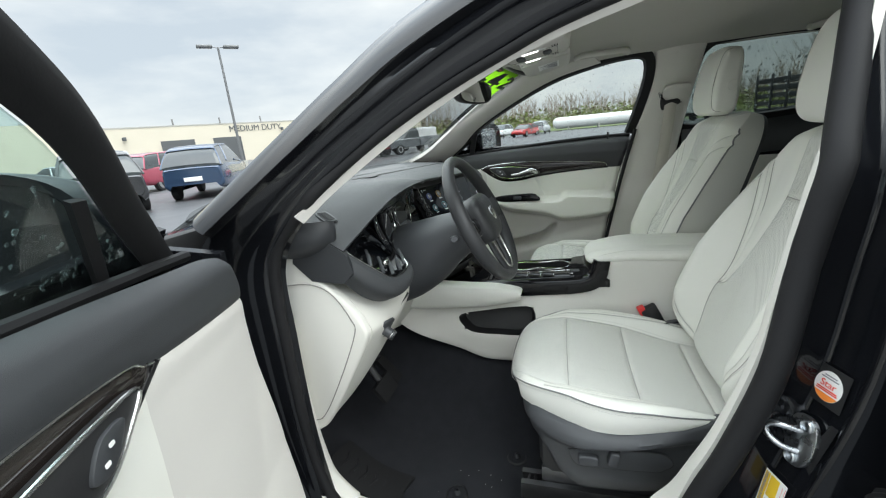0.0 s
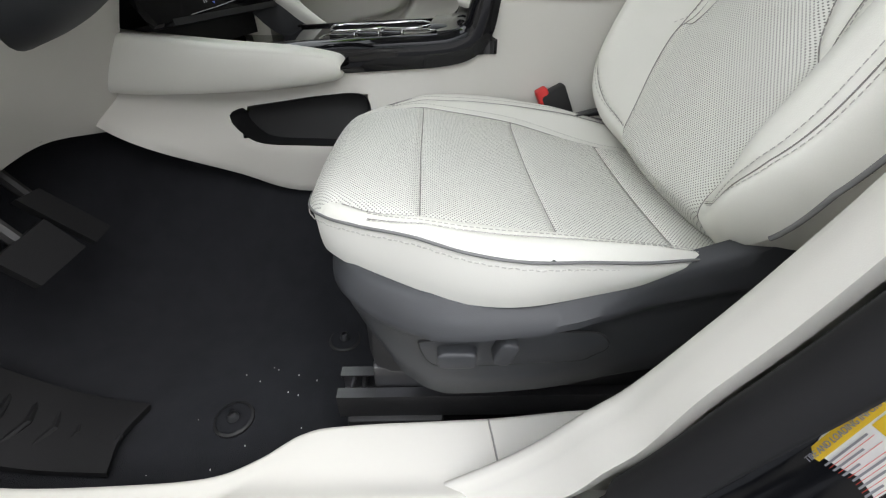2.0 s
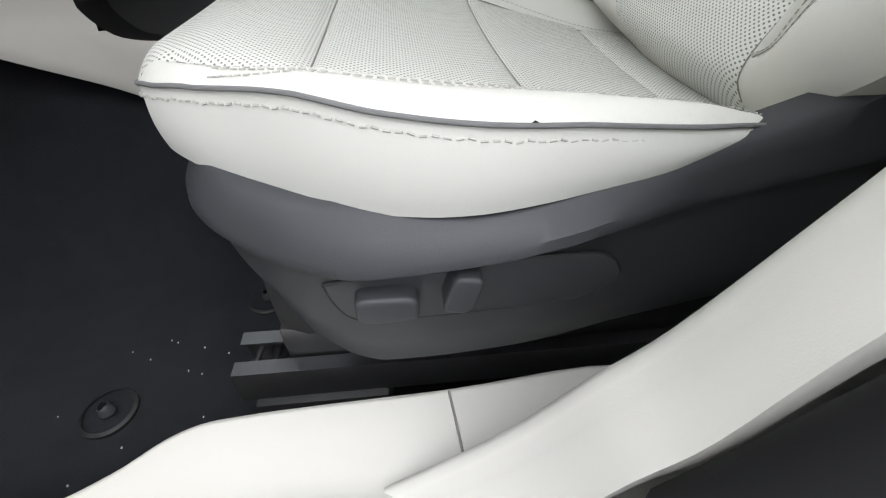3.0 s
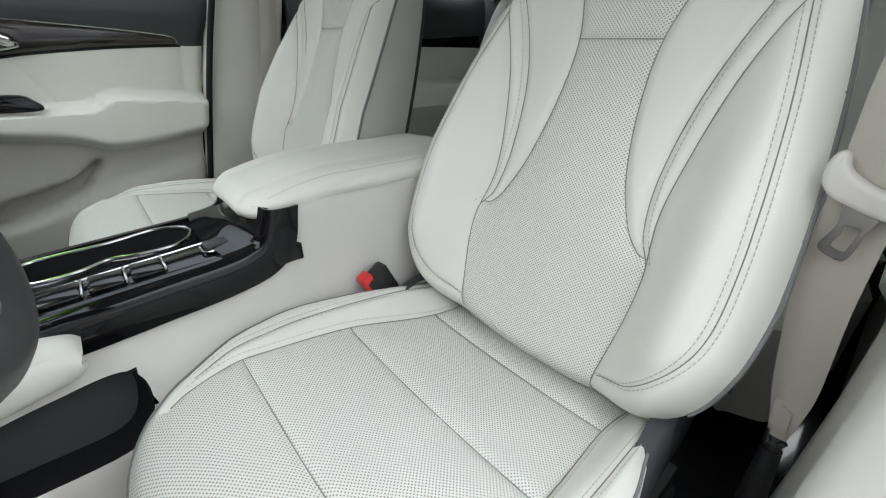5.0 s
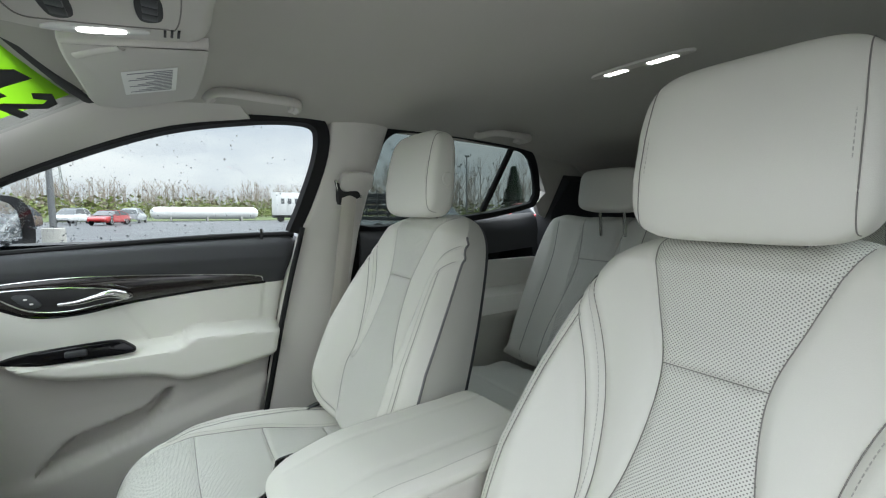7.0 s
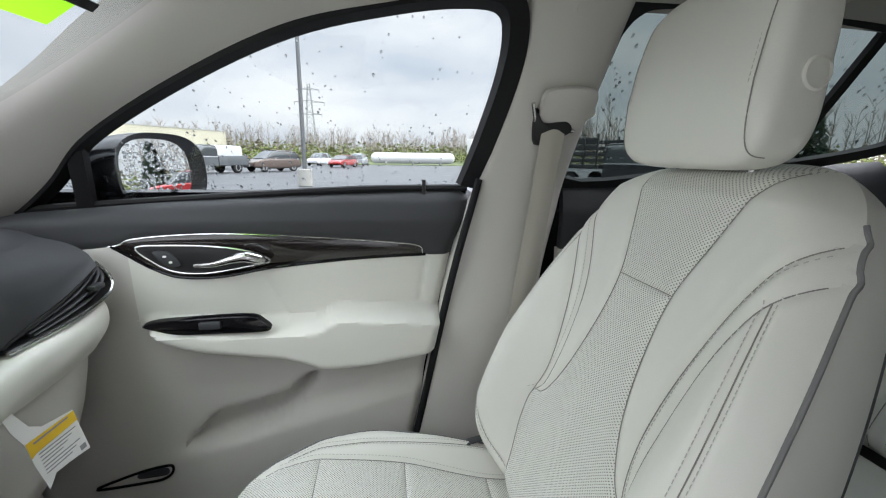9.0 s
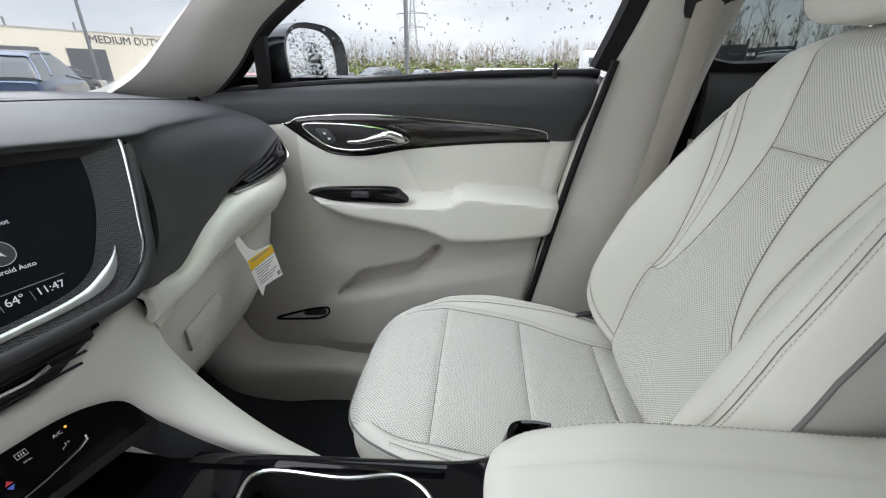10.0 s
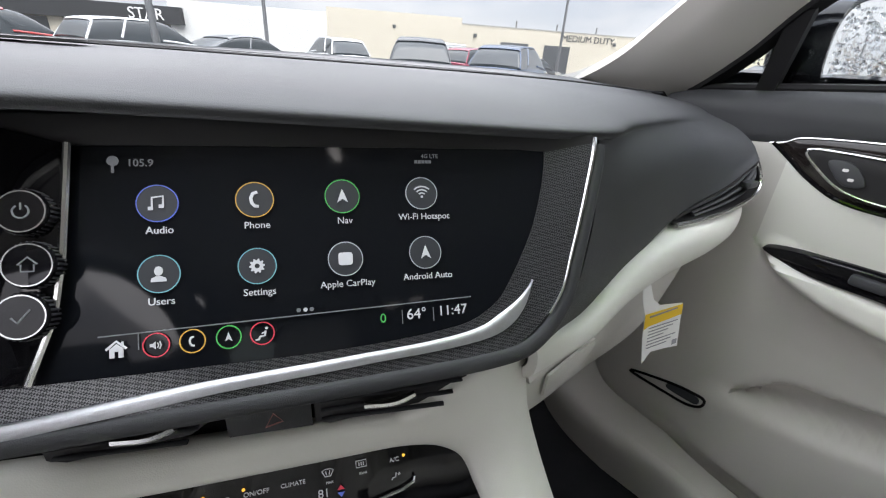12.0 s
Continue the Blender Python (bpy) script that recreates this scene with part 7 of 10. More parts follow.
for x, k, shapes in ((-0.004, 0.46, [[(-4.5, 2), (-2, 3.2), (2, 3.2), (4.5, 2), (2.2, -2.6), (-2.2, -2.6), (-4.5, 2)], [(-1.6, 1.6), (-1, -1.4)], [(1.6, 1.6), (1, -1.4)]]), (0.022, 0.43, [[(-4.2, 2.8), (4.2, 2.8), (4.2, -2.6), (-4.2, -2.6), (-4.2, 2.8)], [(-1.8, 1.4), (-1.8, -1.4)], [(0, 1.4), (0, -1.4)], [(1.8, 1.4), (1.8, -1.4)]]), (0.046, 0.72, [[(1, 3), (0.4, -0.6), (-2.4, -1.0), (-2.8, -2.6)], [(2.6, 2.2), (3.2, 0.4)], [(3.6, 2.6), (4.2, 0.8)]]), (-0.030, 0.80, [[(-4, 1.8), (-1.6, 1.8), (-1.6, -1.8), (-4, -1.8), (-4, 1.8)], [(-4, 0), (-1.6, 0)], [(1.4, 1.8), (-0.8, 1.8), (-0.8, -1.8), (1.4, -1.8), (1.4, 1.8)], [(-0.8, 0), (1.4, 0)]]), (-0.104, 0.53, [[(-4.5, -1.2), (-4.2, 0.6), (-1.8, 1.0), (-0.4, 2.4), (2.4, 2.4), (4.4, 0.6), (4.4, -1.2), (-4.5, -1.2)]])):
    for pts in shapes:
        part("control_mark", mk(x, k, pts), UI_CLIMATE, cl)
part("panel_edge", tube([cp(-0.12, 1.22, 0.003), cp(-0.05, 1.14, 0.003), cp(0.02, 1.02, 0.003), cp(0.050, 0.92, 0.003), cp(0.060, 0.84, 0.003), cp(0.061, 0.76, 0.003)], 0.0012, 6), M_CHROME, cl)
part("tray_wall", sheet(np.array([[(x, CLX(x) - 0.026 + o, z) for x in np.linspace(-0.16, 0.125, 8)] for z, o in ((0.853, -0.012), (0.84, 0.05), (0.80, 0.05))]), 0.01), M_DEEP, dash)
part("tray_floor", box(-0.12, 0.12, 0.66, 0.92, 0.775, 0.795, 0.005), M_GLOSS, dash, "gloss black phone tray")
part("tray_side", sheet(loft([[(0.090, 0.826, 0.914), (0.110, 0.810, 0.890), (0.116, 0.770, 0.858), (0.122, 0.725, 0.828), (0.130, 0.62, 0.768)], [(0.080, 0.86, 0.88), (0.098, 0.84, 0.84), (0.112, 0.80, 0.80), (0.120, 0.74, 0.785), (0.125, 0.63, 0.76)]], 24, 5), 0.004), M_BLACK, dash)

# driver side: dial binnacle, vents, knee panel and end cap
part("dial_panel", sheet(loft([[(-0.69, 0.925, 1.112), (-0.594, 0.925, 1.142), (-0.50, 0.92, 1.168), (-0.39, 0.91, 1.186), (-0.27, 0.905, 1.188), (-0.19, 0.935, 1.172)], [(-0.64, 0.935, 1.075), (-0.56, 0.94, 1.10), (-0.47, 0.94, 1.11), (-0.375, 0.935, 1.115), (-0.28, 0.93, 1.11), (-0.20, 0.93, 1.10)], [(-0.60, 0.90, 1.045), (-0.54, 0.90, 1.045), (-0.46, 0.90, 1.04), (-0.375, 0.90, 1.04), (-0.29, 0.90, 1.04), (-0.21, 0.90, 1.03)]], 34, 22), 0.02), M_SCREEN, dash, "gloss black dial display")
for x in (-0.455, -0.33):
    loop = oval((x, 0.922, 1.112), (1, 0, 0), (0, 0.18, 1), 0.052, 0.050, 40)
    part("dial_ring", tube(loop, 0.0016, 6, True), M_CHROME, dash, "slim chrome dial ring")
    part("dial_face", plate(oval((x, 0.930, 1.112), (1, 0, 0), (0, 0.18, 1), 0.046, 0.044, 36), (0, 0.002, 0)), M_PLASTIC, dash, "grey dial face")
part("dial_needle", tube([(-0.455, 0.924, 1.10), (-0.435, 0.926, 1.135)], 0.001, 5), M_WHITE, dash)
for pts in (((-0.625, 0.905, 1.105), (-0.56, 0.915, 1.09), (-0.515, 0.895, 1.045)), ((-0.585, 0.910, 1.135), (-0.535, 0.915, 1.10), (-0.50, 0.89, 1.04)), ((-0.52, 0.905, 1.155), (-0.505, 0.905, 1.10), (-0.49, 0.888, 1.04))):
    part("dial_blade", tube(curve(pts, 16), [0.010 - 0.0004 * k for k in range(16)], 8, flat=0.4), M_GLOSS, dash, "gloss black sculpted blade")
CHROME = curve([(-0.705, 0.900, 1.110), (-0.675, 0.868, 1.070), (-0.642, 0.842, 1.036), (-0.60, 0.832, 1.028), (-0.562, 0.832, 1.034), (-0.545, 0.845, 1.045)], 40)
back = CHROME + np.stack([np.linspace(0.0, 0.03, 40), np.full(40, 0.045), np.linspace(0.0, 0.03, 40)], 1)
part("vent_back", sheet(np.array([CHROME + [0.002, 0.006, 0.0], (CHROME + back) / 2 + [0, 0, -0.008], back]), 0.004), M_GLOSS, dash, "gloss black vent floor")
for k in (9, 14, 19, 25, 31):
    p = CHROME[k]
    part("vent_slat", tube([p + [0.004, 0.008, 0.004], p + [0.030, 0.024, 0.016], p + [0.055, 0.042, 0.026]], [0.0045, 0.0045, 0.003], 8, flat=0.45), M_PLASTIC, dash, "black vent slat")
part("vent_lever", blob(tuple(CHROME[13] + [0.022, 0.004, 0.020]), 0.010, 0.006, 0.006, 0.7, 14, 10), M_CHROME, dash)
part("blade_strip", tube(CHROME, 0.0020, 6), M_CHROME, dash, "thin chrome edge")
blade = [[tuple(CHROME[k]) for k in (0, 8, 16, 24, 32, 39)], [(-0.712, 0.890, 1.095), (-0.682, 0.855, 1.052), (-0.645, 0.826, 1.016), (-0.60, 0.816, 1.010), (-0.556, 0.820, 1.020), (-0.536, 0.838, 1.036)], [(-0.716, 0.888, 1.065), (-0.690, 0.856, 1.025), (-0.65, 0.832, 0.995), (-0.60, 0.824, 0.990), (-0.55, 0.830, 1.002), (-0.528, 0.846, 1.02)], [(-0.710, 0.92, 1.05), (-0.690, 0.89, 1.008), (-0.65, 0.87, 0.98), (-0.60, 0.86, 0.972), (-0.545, 0.86, 0.985), (-0.522, 0.87, 1.005)]]
part("corner_cheek", plate([(-0.712, y, z) for y, z in ((1.02, 1.125), (0.955, 1.143), (0.906, 1.113), (0.898, 1.104), (0.889, 1.070), (0.915, 1.045), (0.99, 1.05), (1.03, 1.09))], (0.02, 0, 0), 0.004), M_BLACK, dash)
part("lower_blade", sheet(loft(blade, 36, 18), 0.006), M_BLACK, dash, "soft black lower blade", smooth=60)
knee = []
for x, pts in ((-0.690, ((0.985, 1.045), (0.925, 1.005), (0.884, 0.945), (0.892, 0.895), (1.0, 0.715), (1.045, 0.665))), (-0.60, ((0.92, 1.0), (0.885, 0.972), (0.866, 0.94), (0.875, 0.895), (0.97, 0.75), (1.02, 0.685))), (-0.50, ((0.885, 0.972), (0.866, 0.962), (0.862, 0.945), (0.878, 0.905), (0.95, 0.79), (1.01, 0.705))), (-0.45, ((0.90, 0.962), (0.885, 0.945), (0.89, 0.92), (0.91, 0.88), (0.96, 0.80), (1.02, 0.715))), (-0.33, ((0.92, 0.935), (0.925, 0.91), (0.935, 0.88), (0.95, 0.85), (0.985, 0.785), (1.03, 0.72))), (-0.20, ((0.91, 0.925), (0.92, 0.895), (0.935, 0.86), (0.95, 0.82), (0.985, 0.755), (1.03, 0.69)))):
    knee.append([(x, y, z) for y, z in pts])
part("knee_panel", sheet(loft(knee, 36, 44), 0.012, True), M_CREAMTRIM, dash, "cream moulded knee panel", smooth=60)
capo = curve([(1.085, 1.115), (1.0, 1.116), (0.982, 1.060), (0.925, 1.005), (0.886, 0.945), (0.893, 0.895), (1.0, 0.715), (1.040, 0.668), (1.075, 0.668), (1.09, 0.80)], 70, True)
part("end_cap", plate([(-0.688, y, z) for y, z in capo], (-0.022, 0, 0), 0.008, 3), M_CREAMTRIM, dash, "cream dashboard end cap", smooth=60)
lidl = curve([(1.085, 1.035), (1.0, 1.042), (0.95, 1.02), (0.915, 0.965), (0.912, 0.925), (0.98, 0.785), (1.035, 0.70), (1.078, 0.70)], 50)
part("fuse_lid_joint", tube([(-0.7108, y, z) for y, z in lidl], 0.0012, 6), M_GROOVE, dash)
part("end_block", sheet(loft([[(-0.735, 1.09, 1.176), (-0.735, 1.09, 1.13), (-0.70, 1.09, 1.108)], [(-0.737, 1.0, 1.182), (-0.737, 1.005, 1.14), (-0.70, 1.005, 1.108)], [(-0.726, 0.955, 1.181), (-0.728, 0.955, 1.148), (-0.695, 0.965, 1.118)], [(-0.706, 0.935, 1.176), (-0.708, 0.932, 1.158), (-0.688, 0.945, 1.128)], [(-0.690, 0.945, 1.170), (-0.690, 0.942, 1.158), (-0.683, 0.95, 1.135)]], 12, 20), 0.012), M_PLASTIC, dash, "black corner block")
dvx, dvy = np.array([0.53, 0.80, 0.24]), np.array([-0.80, 0.60, -0.05])
dvc = np.array([-0.628, 0.985, 1.1690])
dv = part("demist_vent", plate(oval(dvc, dvx, dvy, 0.031, 0.0145, 32, 5), (0.0, -0.001, 0.0035), 0.001), M_PLASTIC, dash, "small ribbed demist vent")
part("vent_well", plate(oval(dvc + [0, -0.001, 0.0037], dvx, dvy, 0.026, 0.0105, 32, 5), (0, 0, 0.0004)), M_DEEP, dv)
for k in range(-3, 4):
    c = dvc + np.array([0, -0.001, 0.0045]) + dvx * 0.0068 * k
    part("vent_rib", tube([c - dvy * 0.0095 - dvx * 0.003, c + dvy * 0.0095 + dvx * 0.003], 0.0011, 5), M_PLASTIC, dv)
part("lamp_switch_plate", plate(oval((-0.634, 0.880, 0.905), (0.75, -0.35, 0.0), (0, 0.55, -0.83), 0.022, 0.030, 28, 5), (0, -0.004, -0.004), 0.001), M_PLASTIC, dash)
part("lamp_switch", cyl((-0.634, 0.878, 0.902), (-0.634, 0.855, 0.886), 0.012, n=22, bevel=0.002), M_PLASTIC, dash, "black rotary lamp switch")
part("lamp_switch_ring", tube(oval((-0.634, 0.861, 0.890), (1, 0, 0), (0, 0.57, -0.82), 0.0115, 0.0115, 24), 0.0014, 6, True), M_CHROME, dash)
part("switch_row", plate([(-0.572, 0.868, 0.934), (-0.515, 0.862, 0.948), (-0.515, 0.880, 0.918), (-0.572, 0.888, 0.905)], (0, -0.006, -0.003), 0.001), M_DEEP, dash, "row of black buttons")
part("speaker_grille", plate(oval((-0.14, 1.10, 1.2075), (1, 0, 0), (0, 1, 0), 0.035, 0.02, 30, 3), (0, 0, 0.002)), M_DEEP, dash)
for i in range(2):
    yl = 1.02 + 0.10 * i
    part("top_crease", tube(curve([(-0.35, yl + 0.16, 1.2095), (0.0, yl + 0.06, 1.206), (0.35, yl, 1.199), (0.60, yl - 0.01, 1.186)], 40), 0.0012, 6), M_DEEP, dash)

# warning tag hanging from the glovebox joint
tag = thing("warning_tag", (0.515, 0.885, 0.88), "white and yellow cardboard tag hanging from the glovebox", "tag")
tx, ty = np.array([0.985, -0.16, 0.02]), np.array([0.0, 0.14, 0.99])
tp = lambda u, v, k=0.0: np.array([0.462, 0.866, 0.905]) + tx * u + ty * v + np.array([-0.16, -0.95, 0.12]) * (k + 0.10 * max(0.0, -v - 0.03) ** 1.5)
part("card", plate([tp(u, v) for u, v in ((0.0, -0.004), (0.003, -0.045), (0.008, -0.088), (0.024, -0.072), (0.050, -0.073), (0.082, -0.076), (0.080, -0.035), (0.078, -0.002), (0.030, 0.004), (0.014, 0.016), (0.000, 0.050), (-0.014, 0.056), (-0.008, 0.020))], (0.0002, 0.0008, 0)), M_WHITE, tag, "white card")
part("yellow_band", plate([tp(u, v, 0.001) for u, v in ((0.001, -0.005), (0.0015, -0.030), (0.010, -0.026), (0.0785, -0.020), (0.0775, -0.003))], (0, -0.0003, 0)), M_YELLOW, tag, "yellow heading band")
part("heading_bar", plate([tp(u, v, 0.0016) for u, v in ((0.010, -0.012), (0.066, -0.008), (0.066, -0.0055), (0.010, -0.009))], (0, -0.0003, 0)), M_INK, tag)
for i in range(7):
    v = -0.030 - 0.0055 * i
    w = 0.072 - 0.009 * ((i * 5) % 4)
    part("print_bar", plate([tp(u, v + q, 0.001) for u, q in ((0.012, -0.0007), (w, 0.0013), (w, 0.0028), (0.012, 0.0008))], (0, -0.0003, 0)), M_INK, tag)
part("print_square", plate([tp(u, v, 0.001) for u, v in ((0.067, -0.070), (0.077, -0.0695), (0.077, -0.061), (0.067, -0.0615))], (0, -0.0003, 0)), M_INK, tag)

# ---- steering wheel ----
wheel = thing("steering_wheel", (-0.375, 0.80, 1.02), "black leather steering wheel with chrome spoke accents", "steering wheel")
WM = Matrix.Translation(Vector((-0.364, 0.683, 1.102))) @ Matrix(((0.94, 0, 0, 0), (0, 0.402, -0.904, 0), (0, 0.850, 0.428, 0), (0, 0, 0, 1)))
w = lambda shape: moved(shape, WM)
t = np.linspace(0, 2 * math.pi, 96, endpoint=False)
part("rim", w(tube(np.stack([0.181 * np.cos(t), 0.176 * np.sin(t), 0 * t], 1), 0.0165 + 0.002 * np.cos(2 * t), 16, True, up=(0, 0, 1))), M_BLACKLEATHER, wheel, "black leather rim", smooth=80)
hub = part("airbag_pad", w(moved(blob((0, 0, 0), 0.082, 0.068, 0.034, 0.55, 40, 20), pose(0, -0.002, -0.004))), M_BLACKLEATHER, wheel, "black airbag pad", smooth=80)
part("emblem", w(plate([(x, y, 0.029) for x, y in curve([(-0.019, 0.016), (0, 0.019), (0.019, 0.016), (0.017, -0.008), (0, -0.021), (-0.017, -0.008)], 36, True)], (0, 0, 0.003), 0.001)), M_CHROME, hub, "chrome shield emblem")
for sg in (1, -1):
    sp = [[(sg * 0.062, 0.030, -0.012), (sg * 0.066, 0.0, -0.006), (sg * 0.060, -0.034, -0.012)], [(sg * 0.12, 0.024, -0.008), (sg * 0.125, -0.002, -0.002), (sg * 0.12, -0.030, -0.008)], [(sg * 0.172, 0.026, -0.004), (sg * 0.175, -0.004, 0.0), (sg * 0.170, -0.034, -0.004)]]
    part("spoke", w(sheet(loft(sp, 16, 16), 0.018)), M_PLASTIC, wheel)
    b = part("button_pod", w(plate(oval((sg * 0.115, 0.0, -0.001), (1, 0, 0), (0, 1, 0), 0.030, 0.019, 28, 4), (0, 0, 0.007), 0.003)), M_GLOSS, wheel, "gloss black button pod")
    part("pod_strip", w(tube(curve([(sg * 0.088, -0.026, 0.004), (sg * 0.12, -0.028, 0.004), (sg * 0.150, -0.020, 0.003)], 12), 0.0026, 6)), M_CHROME, b)
    part("lower_spoke", w(tube(curve([(sg * 0.045, -0.055, -0.004), (sg * 0.042, -0.10, -0.004), (sg * 0.030, -0.15, -0.002), (sg * 0.020, -0.172, 0.0)], 16), [0.013] * 16, 10, flat=0.5)), M_PLASTIC, wheel)
    part("spoke_accent", w(tube(curve([(sg * 0.046, -0.070, 0.006), (sg * 0.043, -0.105, 0.006), (sg * 0.032, -0.145, 0.007), (sg * 0.012, -0.160, 0.007), (0, -0.162, 0.007)], 18), 0.0042, 8, flat=0.6)), M_CHROME, wheel, "chrome spoke accent")
part("column_shroud", sheet(loft([oval((-0.375, y, z), (1, 0, 0), (0, 0.30, 0.95), a, b, 33) for y, z, a, b in ((0.705, 1.075, 0.060, 0.050), (0.76, 1.055, 0.072, 0.066), (0.82, 1.02, 0.090, 0.088), (0.90, 0.985, 0.105, 0.105), (0.99, 0.96, 0.11, 0.115))], 44, 30)), M_PLASTIC, wheel, "charcoal column shroud", smooth=60)
for sg, up in ((-1, 0.0), (1, -0.01)):
    part("stalk", tube([(-0.375 + sg * 0.06, 0.745, 1.065), (-0.375 + sg * 0.10, 0.735, 1.075 + up), (-0.375 + sg * 0.155, 0.72, 1.088 + up), (-0.375 + sg * 0.175, 0.715, 1.093 + up)], [0.009, 0.008, 0.011, 0.008], 12, flat=0.8), M_PLASTIC, wheel, "black column stalk")

# ---- pedals and floor details ----
ped = thing("brake_pedal", (-0.46, 1.05, 0.60), "black ribbed brake pedal", "pedal")
part("pad", plate([(x, y, z) for x, y, z in ((-0.515, 0.995, 0.648), (-0.432, 0.99, 0.655), (-0.425, 0.965, 0.602), (-0.508, 0.968, 0.600))], (0, 0.014, -0.006), 0.004), M_RUBBER, ped)
part("arm", tube([(-0.47, 1.0, 0.64), (-0.47, 1.06, 0.75), (-0.47, 1.10, 0.90)], 0.010, 8), M_STEEL, ped)
ped = thing("accelerator_pedal", (-0.38, 1.08, 0.52), "black plastic accelerator pedal", "pedal")
part("pad", plate([(-0.415, 1.03, 0.675), (-0.375, 1.03, 0.672), (-0.345, 0.985, 0.585), (-0.385, 0.985, 0.582)], (0, 0.014, -0.006), 0.004), M_RUBBER, ped)
part("arm", tube([(-0.385, 1.04, 0.66), (-0.385, 1.10, 0.76), (-0.385, 1.13, 0.85)], 0.009, 8), M_DEEP, ped)
rest = thing("foot_rest", (-0.60, 1.05, 0.39), "black ribbed rubber foot rest on the carpet", "foot rest")
g = loft([[(-0.66, 1.10, 0.475), (-0.60, 1.11, 0.480), (-0.535, 1.10, 0.465)], [(-0.655, 1.0, 0.405), (-0.60, 1.01, 0.408), (-0.54, 1.0, 0.398)], [(-0.65, 0.90, 0.376), (-0.60, 0.91, 0.378), (-0.545, 0.90, 0.372)]], 12, 16)
part("mat", sheet(g, 0.012, True), M_RUBBER, rest)
for i in range(7):
    a, b = g[1 + i * 2, 1], g[1 + i * 2, -2]
    mid = (a + b) / 2 + np.array([0, -0.02, 0.006])
    part("rib", tube([a + [0, 0, 0.004], mid, b + [0, 0, 0.004]], 0.0045, 6), M_RUBBER, rest)
for x, y in ((-0.56, 0.767), (-0.40, 0.62)):
    cl2 = thing("mat_clip", (x, y, 0.356), "round black floor mat clip pressed into the carpet", "mat clip", "mat clips")
    part("disc", tube([(x, y, 0.335), (x, y, 0.366), (x, y, 0.368), (x, y, 0.368)], [0.030, 0.030, 0.026, 0.004], 28), M_DEEP, cl2)
    part("knob", cyl((x, y, 0.366), (x, y, 0.380), 0.009, 0.007, 14, 0.002), M_PLASTIC, cl2)
rnd = random.Random(4)
bits = [box(x - 0.0009, x + 0.0009, y - 0.0004, y + 0.0004, 0.3615, 0.3635, 0) for x, y in [(rnd.uniform(-0.66, -0.30), rnd.uniform(0.62, 1.0)) for _ in range(30)]]
part("lint", join(*[moved(b, Matrix.Translation(Vector((0, 0, 0.0)))) for b in bits]), M_WHITE, None, "pale lint specks scattered on the carpet", "lint", "stuff")

# ---- centre console ----
con = thing("centre_console", (0, 0.45, 0.50), "cream centre console with gloss black top and padded armrest", "console")
arm_out = both([(0, 0.405), (0.06, 0.402), (0.090, 0.385), (0.103, 0.34), (0.108, 0.22), (0.108, 0.08), (0.10, -0.02), (0, -0.03)])
ar = Quilt(arm_out, [np.array([(0.052, 0.40), (0.055, 0.2), (0.055, -0.03)]), np.array([(-0.052, 0.40), (-0.055, 0.2), (-0.055, -0.03)])], lambda x, y: 0.930 - 0.022 * smooth((y - 0.26) / 0.16) - 0.006 * (x / 0.1) ** 2, lambda x, y, z: np.stack([x, y, z], 1), roll=0.022, drop=0.012, pull=0.0025, width=0.004, puff=0.003)
lid2 = None
for k, (shape, uv) in ar.panels(0.006, lambda x, y: np.zeros(len(x), int)).items():
    lid2 = part("armrest_pad", shape, M_LEATHER, con, "cream leather armrest pad", smooth=70, uv=uv)
part("armrest_side", ar.skirt(lambda x, y, z, k: np.stack([x * (1 + 0.025 * math.sin(math.pi * k) - 0.02 * k), y + 0.005 * math.sin(math.pi * k), z - 0.019 * k], 1), 7), M_LEATHER, con, smooth=70)
for sg in (1, -1):
    part("stitching", ar.stitches(np.array([(sg * 0.092, 0.37), (sg * 0.098, 0.2), (sg * 0.098, 0.0)])), M_THREAD, con)
part("armrest_gap", box(-0.101, 0.101, -0.02, 0.350, 0.884, 0.8985, 0.002), M_DEEP, con)


